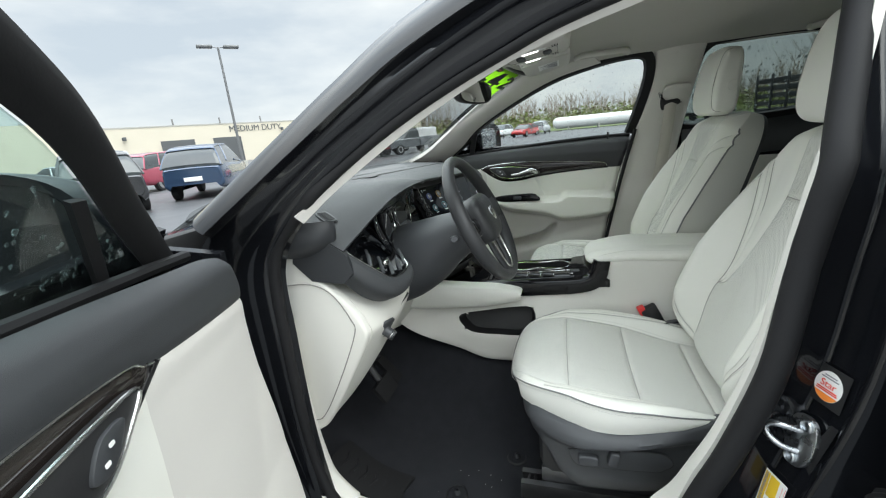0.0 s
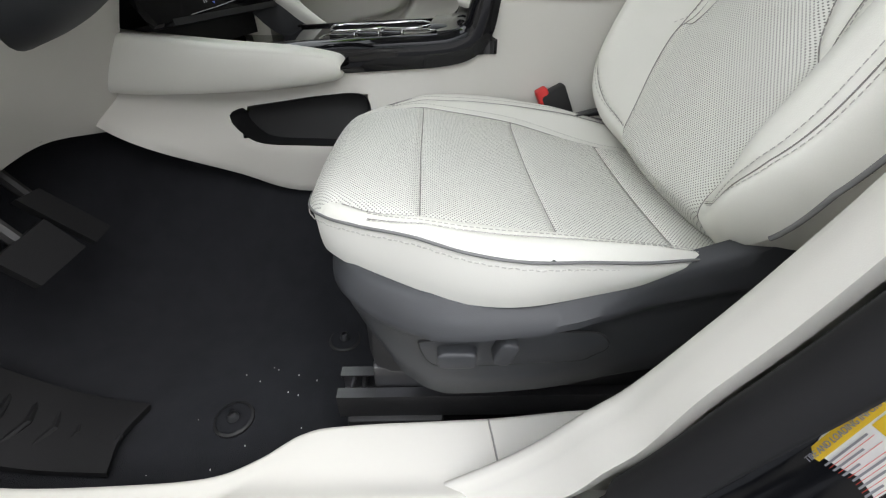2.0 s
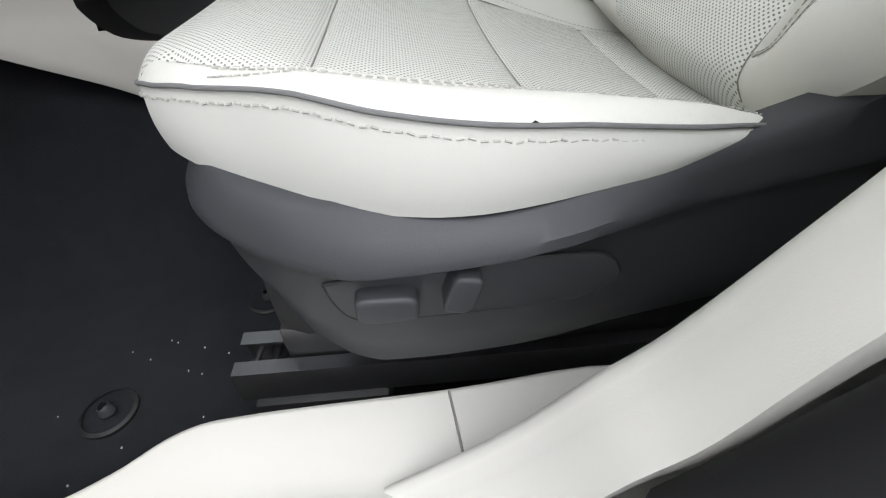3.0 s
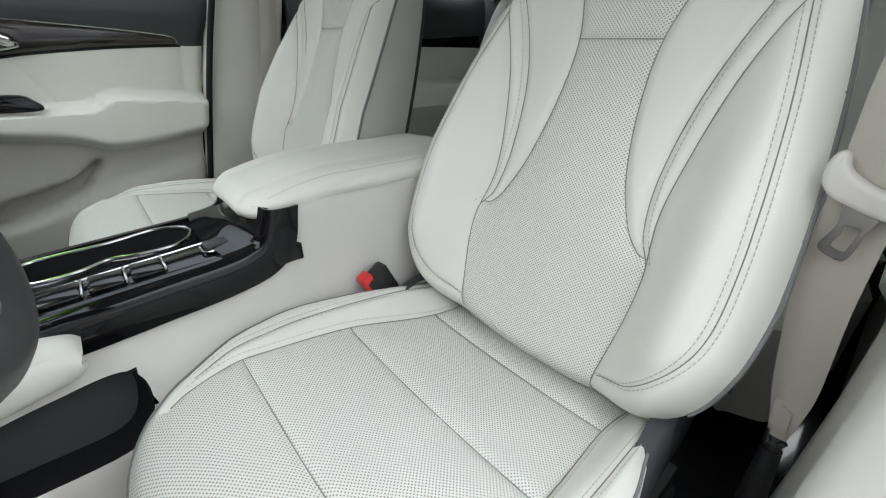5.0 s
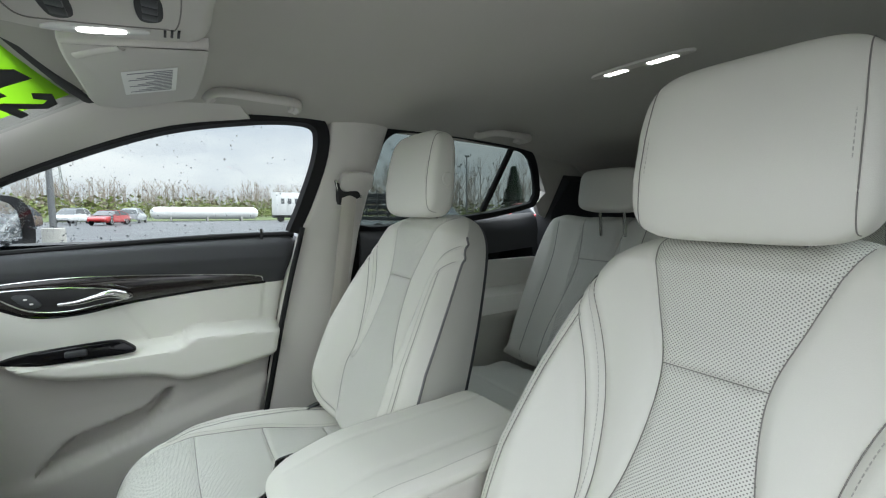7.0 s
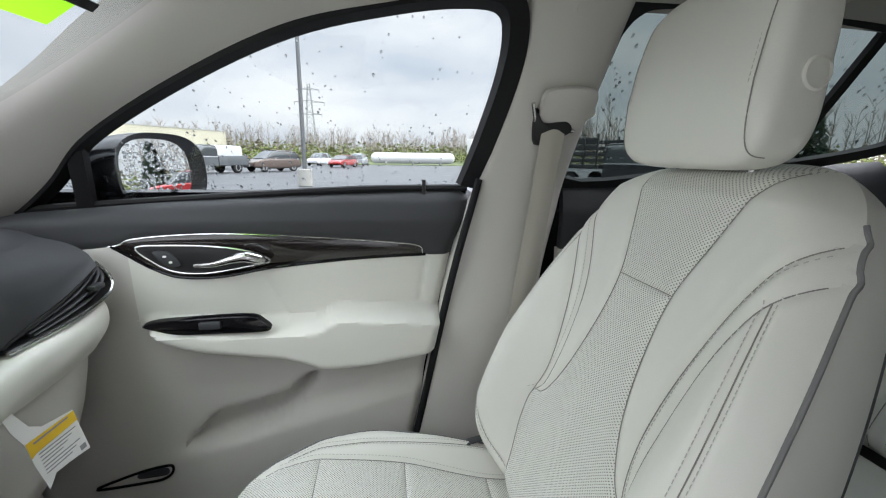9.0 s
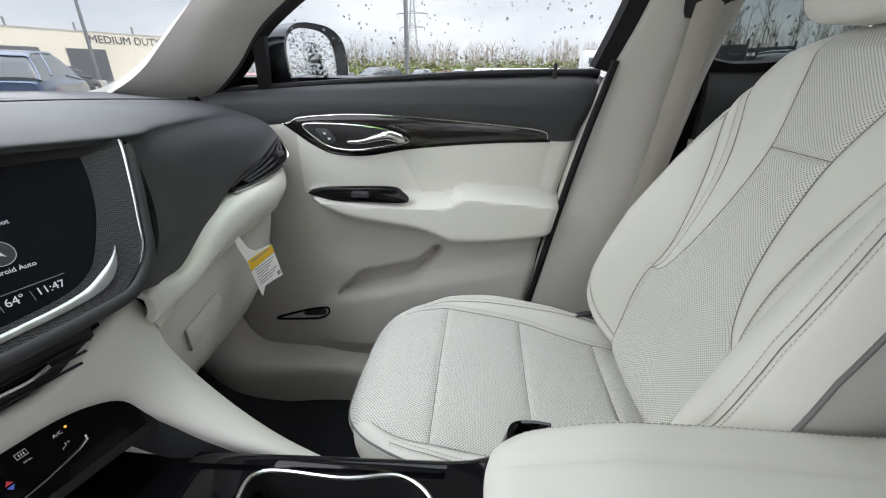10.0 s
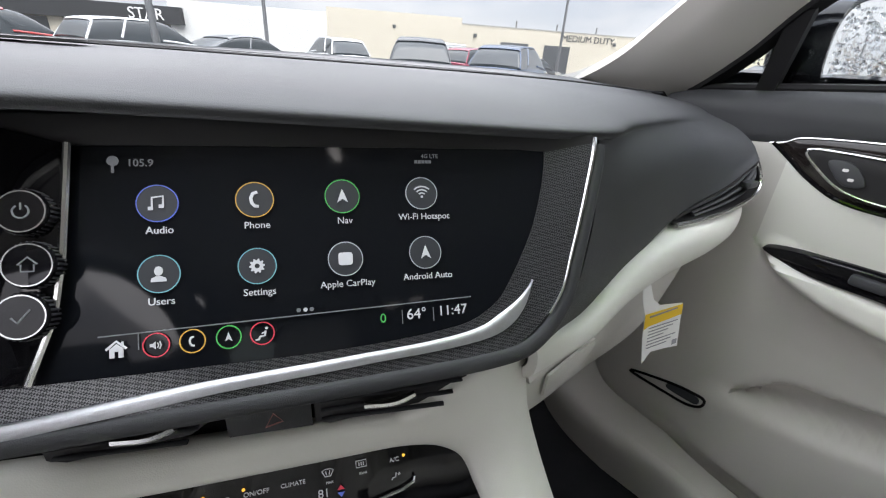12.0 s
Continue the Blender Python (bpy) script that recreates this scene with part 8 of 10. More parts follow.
def con_side(sgn):
    out = curve([(-0.06, 0.893), (0.20, 0.894), (0.338, 0.893), (0.350, 0.84), (0.376, 0.808), (0.43, 0.795), (0.527, 0.789), (0.64, 0.780), (0.80, 0.77), (0.93, 0.79), (1.03, 0.80), (1.06, 0.745), (0.93, 0.655), (0.83, 0.597), (0.74, 0.562), (0.63, 0.556), (0.40, 0.53), (0.10, 0.52), (-0.06, 0.52)], 140, True)
    pocket = curve([(0.585, 0.738), (0.66, 0.736), (0.74, 0.726), (0.81, 0.716), (0.832, 0.703), (0.81, 0.675), (0.775, 0.658), (0.70, 0.655), (0.60, 0.658), (0.57, 0.70)], 60, True)
    joint = curve([(0.585, 0.755), (0.70, 0.748), (0.85, 0.738), (0.97, 0.728)], 30)
    bulge = lambda y, z: 0.104 + 0.055 * smooth((0.80 - z) / 0.15) * smooth((y - 0.30) / 0.3) + 0.018 * smooth((0.82 - z) / 0.2) + 0.09 * smooth((y - 0.80) / 0.25)
    q = Quilt(out, [pocket, joint] if sgn < 0 else [joint], bulge, lambda y, z, x: np.stack([sgn * x, y, z], 1), roll=0.01, drop=0.004, pull=0.002, width=0.004, puff=0.001)
    for k, (shape, uv) in q.panels(0.009, lambda y, z: inside(pocket, np.stack([y, z], 1)).astype(int) if sgn < 0 else np.zeros(len(y), int)).items():
        if k == 0:
            part("side_panel", shape, M_CREAMTRIM, con, "cream moulded console side", smooth=60)
    if sgn < 0:
        rim = q.at(pocket)
        deep = rim + np.array([0.055, 0, -0.012])
        deep = deep.mean(0) + (deep - deep.mean(0)) * 0.9
        g = np.array([rim, rim * 0.5 + deep * 0.5, deep])
        g = np.concatenate([g, g[:, :1]], 1)
        bowl = join(sheet(g), (deep, [tuple(range(len(deep)))]))
        part("side_pocket", bowl, M_DEEP, con, "gloss black side pocket")


con_side(-1)
con_side(1)
# leather knee pads either side of the stack
for sgn in (-1, 1):
    rows = []
    for y, z, x, h in ((0.615, 0.792, 0.148, 0.006), (0.63, 0.796, 0.150, 0.020), (0.70, 0.802, 0.162, 0.034), (0.80, 0.808, 0.178, 0.044), (0.93, 0.82, 0.20, 0.054), (1.0, 0.83, 0.215, 0.056)):
        rows.append([(sgn * (x + 0.012 * math.cos(a)), y, z - h * 0.35 + h * 0.75 * math.sin(a)) for a in np.linspace(-1.5, 1.57, 8)] + [(sgn * (x - 0.05), y, z + h * 0.30)])
    if sgn < 0:
        part("knee_pad", sheet(loft(rows, 20, 36), 0.006), M_LEATHER, con, "cream leather knee pad", smooth=60)
# gloss top with cup holders and gear switches
top_out = both([(0, 0.745), (0.09, 0.742), (0.108, 0.72), (0.110, 0.60), (0.110, 0.45), (0.108, 0.36), (0.10, 0.335), (0, 0.330)])
cup = curve([(0.088, 0.655), (0.050, 0.665), (0.012, 0.650), (0.008, 0.60), (0.020, 0.565), (0.008, 0.53), (0.004, 0.485), (0.030, 0.458), (0.066, 0.462), (0.090, 0.50), (0.084, 0.56)], 70, True)
qt = Quilt(top_out, [cup], lambda x, y: np.interp(y, [0.33, 0.45, 0.62, 0.74], [0.838, 0.832, 0.822, 0.815]) + 0 * x, lambda x, y, z: np.stack([x, y, z], 1), roll=0.012, drop=0.008, pull=0.0, width=0.004, puff=0.0)
for k, (shape, uv) in qt.panels(0.006, lambda x, y: inside(cup, np.stack([x, y], 1)).astype(int)).items():
    if k == 0:
        part("gloss_top", shape, M_GLOSS, con, "gloss black console top", smooth=60)
part("gloss_side", qt.skirt(lambda x, y, z, k: np.stack([x * (1 + 0.02 * k), y, z - 0.022 * k], 1), 4), M_GLOSS, con, smooth=60)
rim = qt.at(cup)
g = np.array([rim, rim - [0, 0, 0.01], (rim - [0, 0, 0.075]) * [1, 1, 1]])
g = np.concatenate([g, g[:, :1]], 1)
part("cup_holder", join(sheet(g), (rim - [0, 0, 0.075], [tuple(range(len(rim)))])), M_DEEP, con, "deep black cup holder")
part("cup_rim", tube(rim + [0, 0, 0.001], 0.0028, 8, True), M_CHROME, con, "chrome cup holder rim")
zt = lambda y: float(np.interp(y, [0.33, 0.45, 0.62, 0.74], [0.838, 0.832, 0.822, 0.815]))
gs = part("gear_plate", plate([(x, y, zt(y) - 0.001) for x, y in curve([(-0.088, 0.43), (-0.028, 0.43), (-0.022, 0.50), (-0.024, 0.62), (-0.030, 0.66), (-0.085, 0.66), (-0.090, 0.60)], 40, True)], (0, 0, 0.003), 0.001), M_GLOSS, con, "gear selector plate")
part("plate_rim", tube([(x, y, zt(y) + 0.002) for x, y in curve([(-0.088, 0.43), (-0.028, 0.43), (-0.022, 0.50), (-0.024, 0.62), (-0.030, 0.66), (-0.085, 0.66), (-0.090, 0.60)], 40, True)], 0.0015, 6, True), M_CHROME, gs)
for i, (y0, y1) in enumerate(((0.60, 0.645), (0.555, 0.592), (0.512, 0.548))):
    part("gear_button", box(-0.080, -0.036, y0, y1, zt((y0 + y1) / 2), zt((y0 + y1) / 2) + 0.009, 0.003), M_GLOSS, gs, "gloss gear button")
    part("button_strip", box(-0.080, -0.036, y0 - 0.003, y0, zt(y0), zt(y0) + 0.010, 0.001), M_CHROME, gs, "chrome strip")
part("parking_switch", box(-0.066, -0.040, 0.425, 0.458, zt(0.44) + 0.002, zt(0.44) + 0.013, 0.004), M_PLASTIC, gs, "parking brake switch")
part("switch_rim", tube(oval((-0.053, 0.4415, zt(0.44) + 0.006), (1, 0, 0), (0, 1, 0), 0.017, 0.020, 28, 5), 0.0016, 6, True), M_CHROME, gs)
part("lid_button", box(0.022, 0.048, 0.425, 0.452, zt(0.44), zt(0.44) + 0.007, 0.004), M_PLASTIC, con, "square black button")
part("armrest_front", sheet(loft([[(-0.098, 0.372, 0.893), (0, 0.386, 0.893), (0.098, 0.372, 0.893)], [(-0.100, 0.384, 0.855), (0, 0.398, 0.855), (0.100, 0.384, 0.855)], [(-0.100, 0.405, 0.840), (0, 0.418, 0.840), (0.100, 0.405, 0.840)], [(-0.100, 0.445, 0.8335), (0, 0.455, 0.8335), (0.100, 0.445, 0.8335)]], 18, 16), 0.008), M_GLOSS, con, "gloss black upright under the armrest")
LOWER = curve([(0.338, 0.895), (0.350, 0.836), (0.382, 0.801), (0.44, 0.786), (0.527, 0.779), (0.614, 0.773), (0.745, 0.766)], 50)
UPPER = curve([(0.380, 0.895), (0.394, 0.853), (0.414, 0.840), (0.447, 0.833), (0.52, 0.8285), (0.606, 0.8235), (0.745, 0.815)], 50)
for sgn in (-1, 1):
    g = [[(sgn * 0.1125, *a), (sgn * 0.1145, *(0.65 * a + 0.35 * b)), (sgn * 0.1135, *(0.3 * a + 0.7 * b)), (sgn * 0.110, *(0.1 * a + 0.9 * b)), (sgn * 0.103, *b), (sgn * 0.092, b[0] + 0.002, b[1] + 0.0005)] for a, b in zip(LOWER, UPPER)]
    part("gloss_side", sheet(loft(g, 18, 60), 0.004, sgn > 0), M_GLOSS, con, "gloss black console flank", smooth=60)

# ---- roof fittings ----
def grab_handle(y0, y1, sgn=1, label="greige fold-up grab handle above the door"):
    h = thing("grab_handle", (sgn * 0.55, (y0 + y1) / 2, 1.56), label, "grab handle", "grab handles")
    hz = lambda x: 1.583 - 0.13 * max(0.0, x - 0.45)
    line = curve([(sgn * x, y, hz(x) - d) for x, y, d in ((0.535, y0 + 0.004, -0.004), (0.520, y0 + 0.003, 0.004), (0.475, y0, 0.010), (0.447, y0 - 0.022, 0.012), (0.440, (y0 + y1) / 2, 0.013), (0.447, y1 + 0.022, 0.012), (0.475, y1, 0.010), (0.520, y1 - 0.003, 0.004), (0.535, y1 - 0.004, -0.004))], 44)
    for y in (y0, y1):
        part("foot", blob((sgn * 0.520, y, hz(0.52) - 0.002), 0.022, 0.014, 0.008, 0.6, 18, 10), M_TAUPE, h, smooth=70)
    part("grip", tube(line, 0.0085, 12, flat=1.3), M_TAUPE, h, smooth=70)


grab_handle(0.415, 0.225)
grab_handle(-0.39, -0.575)
vis = thing("sun_visor", (0.30, 0.53, 1.545), "greige sun visor folded against the roof with a printed label", "sun visor")
vo = curve([(0.10, 0.470), (0.12, 0.450), (0.37, 0.450), (0.42, 0.468), (0.525, 0.555), (0.535, 0.595), (0.515, 0.620), (0.35, 0.622), (0.17, 0.620), (0.14, 0.60)], 70, True)
vz = lambda x, y: 1.552 - 0.06 * (y - 0.45)
part("panel", plate([(x, y, vz(x, y)) for x, y in vo], (0, 0, -0.016), 0.006, 3), M_TAUPE, vis, smooth=50)
lb = part("label", plate([(x, y, vz(x, y) - 0.0168) for x, y in ((0.190, 0.486), (0.332, 0.485), (0.402, 0.562), (0.252, 0.560))], (0, 0, -0.0006)), M_WHITE, vis, "white printed warning label")
for i in range(13):
    u, n = 0.06 + 0.068 * i, 0.90 - 0.16 * ((i * 7) % 4)
    q = [(0.190 + 0.142 * (u + a) + 0.064 * v, 0.486 + 0.074 * v) for a, v in ((0, 0.08), (0.030, 0.08), (0.030, n), (0, n))]
    part("print_bar", plate([(x, y, vz(x, y) - 0.0178) for x, y in q], (0, 0, -0.0003)), M_INK, lb)
part("hinge_clip", tube([(0.135, 0.552, 1.534), (0.16, 0.58, 1.531), (0.19, 0.604, 1.529)], 0.008, 10), M_TAUPE, vis)
part("pivot_arm", tube([(0.50, 0.63, 1.55), (0.535, 0.60, 1.545), (0.545, 0.55, 1.548)], 0.007, 10), M_TAUPE, vis)
oc = thing("overhead_console", (0, 0.55, 1.56), "greige overhead console with lit reading lamps and buttons", "overhead console")
loop = curve([(-0.10, 0.455), (0.0, 0.452), (0.10, 0.455), (0.118, 0.50), (0.110, 0.60), (0.085, 0.655), (0.055, 0.69), (-0.055, 0.69), (-0.085, 0.655), (-0.110, 0.60), (-0.118, 0.50)], 70, True)
part("body", plate([(x, y, 1.585 - 0.15 * (y - 0.44)) for x, y in loop], (0, 0, -0.036), 0.016, 4), M_TAUPE, oc, smooth=50)
bz = lambda y: 1.549 - 0.15 * (y - 0.44)
LAMP = lit("reading_lamp", (1.0, 0.98, 0.94), 3.0)
DIFFUSER = surface("frosted_lamp_lens", (0.80, 0.80, 0.78), 0.25, var=0.04, bump=0.1)
for sg in (-1, 1):
    lens = part("lamp_lens", plate([(sg * 0.074 + sg * a, y, bz(y)) for y, a in curve([(0.518, 0.0), (0.535, 0.010), (0.60, 0.012), (0.622, 0.004), (0.60, -0.010), (0.535, -0.009)], 34, True)], (0, 0, -0.0025), 0.0008), DIFFUSER, oc, "frosted lamp lens")
    part("reading_lamp", plate(oval((sg * 0.074, 0.566, bz(0.566) - 0.0027), (0.05, 1, -0.15), (1, 0, 0), 0.024, 0.0085, 30, 3), (0, 0, -0.001)), LAMP, lens, "lit reading lamp")
    for k in range(3):
        part("speaker_slot", box(sg * 0.074 - 0.013, sg * 0.074 + 0.013, 0.486 + 0.0075 * k, 0.489 + 0.0075 * k, bz(0.49 + 0.0075 * k) - 0.0012, bz(0.49) + 0.002, 0.0005), M_DEEP, oc)
part("panel_joint", tube([(x, y, bz(y) - 0.0004) for x, y in curve([(-0.052, 0.49), (0.052, 0.49), (0.060, 0.51), (0.058, 0.60), (0.044, 0.636), (-0.044, 0.636), (-0.058, 0.60), (-0.060, 0.51)], 60, True)], 0.0009, 5, True), M_GROOVE, oc)
for y, h in ((0.598, 0.036), (0.517, 0.030)):
    bt = part("button_group", plate([(x, yy, bz(yy)) for x, yy in curve([(-h, y - 0.008), (h, y - 0.011), (h + 0.004, y + 0.010), (-h + 0.003, y + 0.013)], 24, True)], (0, 0, -0.002), 0.0006), M_DEEP, oc, "dark button group")
    for k in (-1, 0, 1):
        part("button", box(k * h * 0.64 - h * 0.29, k * h * 0.64 + h * 0.29, y - 0.007, y + 0.008, bz(y) - 0.0042, bz(y), 0.0012), M_PLASTIC, bt)
strip = part("assist_buttons", plate([(x, y, bz(y) - 0.001) for x, y in curve([(-0.066, 0.664), (0.066, 0.664), (0.072, 0.672), (0.062, 0.684), (-0.062, 0.684), (-0.072, 0.672)], 40, True)], (0, -0.003, -0.006), 0.002), M_DEEP, oc, "black assist button strip")
for x, c in ((-0.03, "white"), (0.006, "white"), (0.035, "red"), (0.052, "red")):
    part("assist_mark", plate(oval((x, 0.6715, bz(0.672) - 0.0072), (1, 0, 0), (0, 1, -0.15), 0.006, 0.0035, 14, 3), (0, 0, -0.0004)), rings[c], strip)
dl = thing("dome_lamp", (-0.11, -0.27, 1.60), "slim lit rear dome lamp in the headliner", "dome lamp")
part("bezel", plate([(x, y, 1.603) for x, y in curve([(-0.020, -0.258), (-0.11, -0.254), (-0.200, -0.268), (-0.205, -0.288), (-0.11, -0.278), (-0.022, -0.280)], 40, True)], (0, 0, -0.005), 0.001), M_TAUPE, dl)
for x0, x1, y in ((-0.042, -0.085, -0.269), (-0.132, -0.182, -0.272)):
    part("lens", plate([(x0, y + 0.006, 1.5978), (x1, y + 0.004, 1.5978), (x1 - 0.004, y - 0.008, 1.5978), (x0 - 0.002, y - 0.007, 1.5978)], (0, 0, -0.002)), LAMP, dl, "lit lens")
# inside mirror
mir = thing("inside_mirror", (-0.05, 0.78, 1.47), "black rear-view mirror hanging from the windscreen", "mirror")
ml = oval((-0.06, 0.735, 1.440), (1, -0.28, 0), (0, -0.1, 1), 0.108, 0.034, 44, 3)
mn = np.array([-0.26, -0.95, -0.1])
part("housing", plate(ml, -mn * 0.028, 0.010, 3), M_DEEP, mir, smooth=60)
part("glass", plate(oval((-0.06, 0.735, 1.440) + mn * 0.001, (1, -0.28, 0), (0, -0.1, 1), 0.102, 0.029, 44, 3), mn * 0.002), M_MIRROR, mir, "mirror glass")
part("stem", tube([(-0.05, 0.76, 1.445), (-0.03, 0.80, 1.465), (0.0, 0.83, 1.50)], [0.012, 0.012, 0.022], 12), M_DEEP, mir)
part("sensor_cover", plate([(0.05, 0.80, 1.515), (-0.05, 0.80, 1.515), (-0.04, 0.86, 1.475), (0.04, 0.86, 1.475)], (0, -0.02, -0.02), 0.006), M_DEEP, mir)


# ---- outdoors ----
M_ASPHALT = surface("wet_asphalt", (0.085, 0.088, 0.094), 0.42, var=0.22, scale=0.6, fine=60, bump=0.3, dist=0.004, rvar=0.14)
M_GRASS = surface("spring_grass", (0.10, 0.13, 0.045), 0.9, var=0.3, scale=0.3, fine=8, bump=0.3, dist=0.05)
M_BLOCK = surface("cream_block_wall", (0.62, 0.57, 0.47), 0.85, var=0.07, scale=0.25, fine=12, bump=0.1, dist=0.01)
M_PALEWALL = surface("white_metal_wall", (0.70, 0.70, 0.68), 0.6, var=0.05, scale=0.3, fine=6, bump=0.05, dist=0.01)
M_SHUTTER = surface("grey_shutter", (0.10, 0.105, 0.11), 0.5, var=0.1, scale=1.0, fine=10, bump=0.1, dist=0.01)
M_CONCRETE = surface("cast_concrete", (0.40, 0.39, 0.36), 0.85, var=0.15, scale=2.0, fine=50, bump=0.3, dist=0.003)
M_POLE = surface("galvanised_pole", (0.20, 0.205, 0.21), 0.5, 0.6, var=0.1, scale=2.0, fine=60, bump=0.05)
M_TYRE = surface("tyre_rubber", (0.016, 0.016, 0.017), 0.8, var=0.2, fine=60, bump=0.2)
M_RIM = surface("alloy_rim", (0.45, 0.45, 0.46), 0.35, 0.9, var=0.1, fine=30, bump=0)
M_CARGLASS = surface("dark_car_glass", (0.035, 0.042, 0.046), 0.08, var=0.1, bump=0, coat=0.6)
M_TAIL = surface("red_lamp_lens", (0.45, 0.02, 0.02), 0.15, var=0.1, bump=0, coat=0.5)
M_LAMP = surface("clear_lamp_lens", (0.55, 0.57, 0.58), 0.15, 0.2, var=0.1, bump=0, coat=0.5)
M_BARK = surface("bare_twigs", (0.22, 0.18, 0.145), 0.9, var=0.25, scale=0.5, fine=8, bump=0.2)
M_BUD = surface("budding_shrubs", (0.17, 0.20, 0.065), 0.85, var=0.35, scale=0.25, fine=3, bump=0.1)
M_SPRUCE = surface("spruce_needles", (0.025, 0.045, 0.025), 0.85, var=0.3, scale=0.8, fine=6, bump=0.1)
M_TANK = surface("white_tank_paint", (0.74, 0.74, 0.72), 0.45, var=0.05, scale=0.6, fine=10, bump=0.03)
M_STEELGREY = surface("lattice_steel", (0.30, 0.31, 0.32), 0.5, 0.6, var=0.1, fine=5, bump=0)
M_DARKSIGN = surface("charcoal_fascia", (0.035, 0.036, 0.038), 0.6, var=0.1, scale=0.5, bump=0.03)

part("ground", sheet(np.array([[(x, y, 0.0) for x in (-900, -200, -60, 0, 60, 200, 900)] for y in (-900, -200, -60, 0, 60, 200, 900)], float)), M_ASPHALT, None, "wet grey asphalt car park", "car park", "structure")
part("verge", sheet(np.array([[(x, y, 0.06) for x in (68.5, 84, 300, 880)] for y in (-600, -120, 40, 120, 400)], float), 0.05, True), M_GRASS, None, "spring grass verge beyond the car park", "grass", "structure")
part("verge_rear", sheet(np.array([[(x, y, 0.05) for x in (-300, -60, 30, 67)] for y in (-400, -140, -48)], float), 0.04, True), M_GRASS, None, "spring grass behind the car park", "grass", "structure")

PAINTS = {}


def body_paint(col):
    if col not in PAINTS:
        PAINTS[col] = surface("parked_car_paint", col, 0.25, 0.1, var=0.06, scale=3, bump=0, rvar=0.05, coat=0.8)
    return PAINTS[col]


FORMS = {
    "suv": dict(L=4.65, low=((-2.32, 0.50, 0.92, 0.74), (-2.24, 0.34, 1.02, 0.86), (-1.4, 0.27, 1.06, 0.93), (0.2, 0.25, 1.03, 0.93), (1.1, 0.27, 1.02, 0.93), (1.85, 0.30, 0.95, 0.90), (2.2, 0.34, 0.84, 0.82), (2.33, 0.45, 0.68, 0.68)), top=((-2.22, 1.02, 1.10), (-1.95, 1.02, 1.50), (-1.6, 1.03, 1.64), (-0.4, 1.02, 1.69), (0.45, 1.01, 1.62), (1.30, 1.0, 1.05))),
    "sedan": dict(L=4.75, low=((-2.37, 0.48, 0.88, 0.74), (-2.28, 0.32, 0.98, 0.84), (-1.4, 0.24, 1.00, 0.91), (0.2, 0.22, 0.95, 0.91), (1.1, 0.24, 0.93, 0.91), (1.9, 0.26, 0.85, 0.88), (2.25, 0.32, 0.74, 0.80), (2.38, 0.42, 0.60, 0.66)), top=((-1.95, 0.97, 1.02), (-1.3, 0.97, 1.30), (-0.6, 0.95, 1.43), (0.1, 0.94, 1.45), (0.6, 0.93, 1.36), (1.35, 0.92, 0.96))),
    "van": dict(L=5.2, low=((-2.6, 0.45, 1.10, 0.90), (-2.58, 0.35, 1.15, 0.95), (-1.4, 0.30, 1.15, 0.97), (0.3, 0.28, 1.12, 0.97), (1.4, 0.30, 1.10, 0.96), (2.1, 0.32, 1.0, 0.92), (2.5, 0.36, 0.85, 0.84), (2.6, 0.45, 0.70, 0.72)), top=((-2.58, 1.12, 1.95), (-2.5, 1.12, 2.08), (-1.5, 1.12, 2.12), (0.4, 1.10, 2.10), (1.1, 1.08, 1.85), (1.95, 1.05, 1.10))),
}


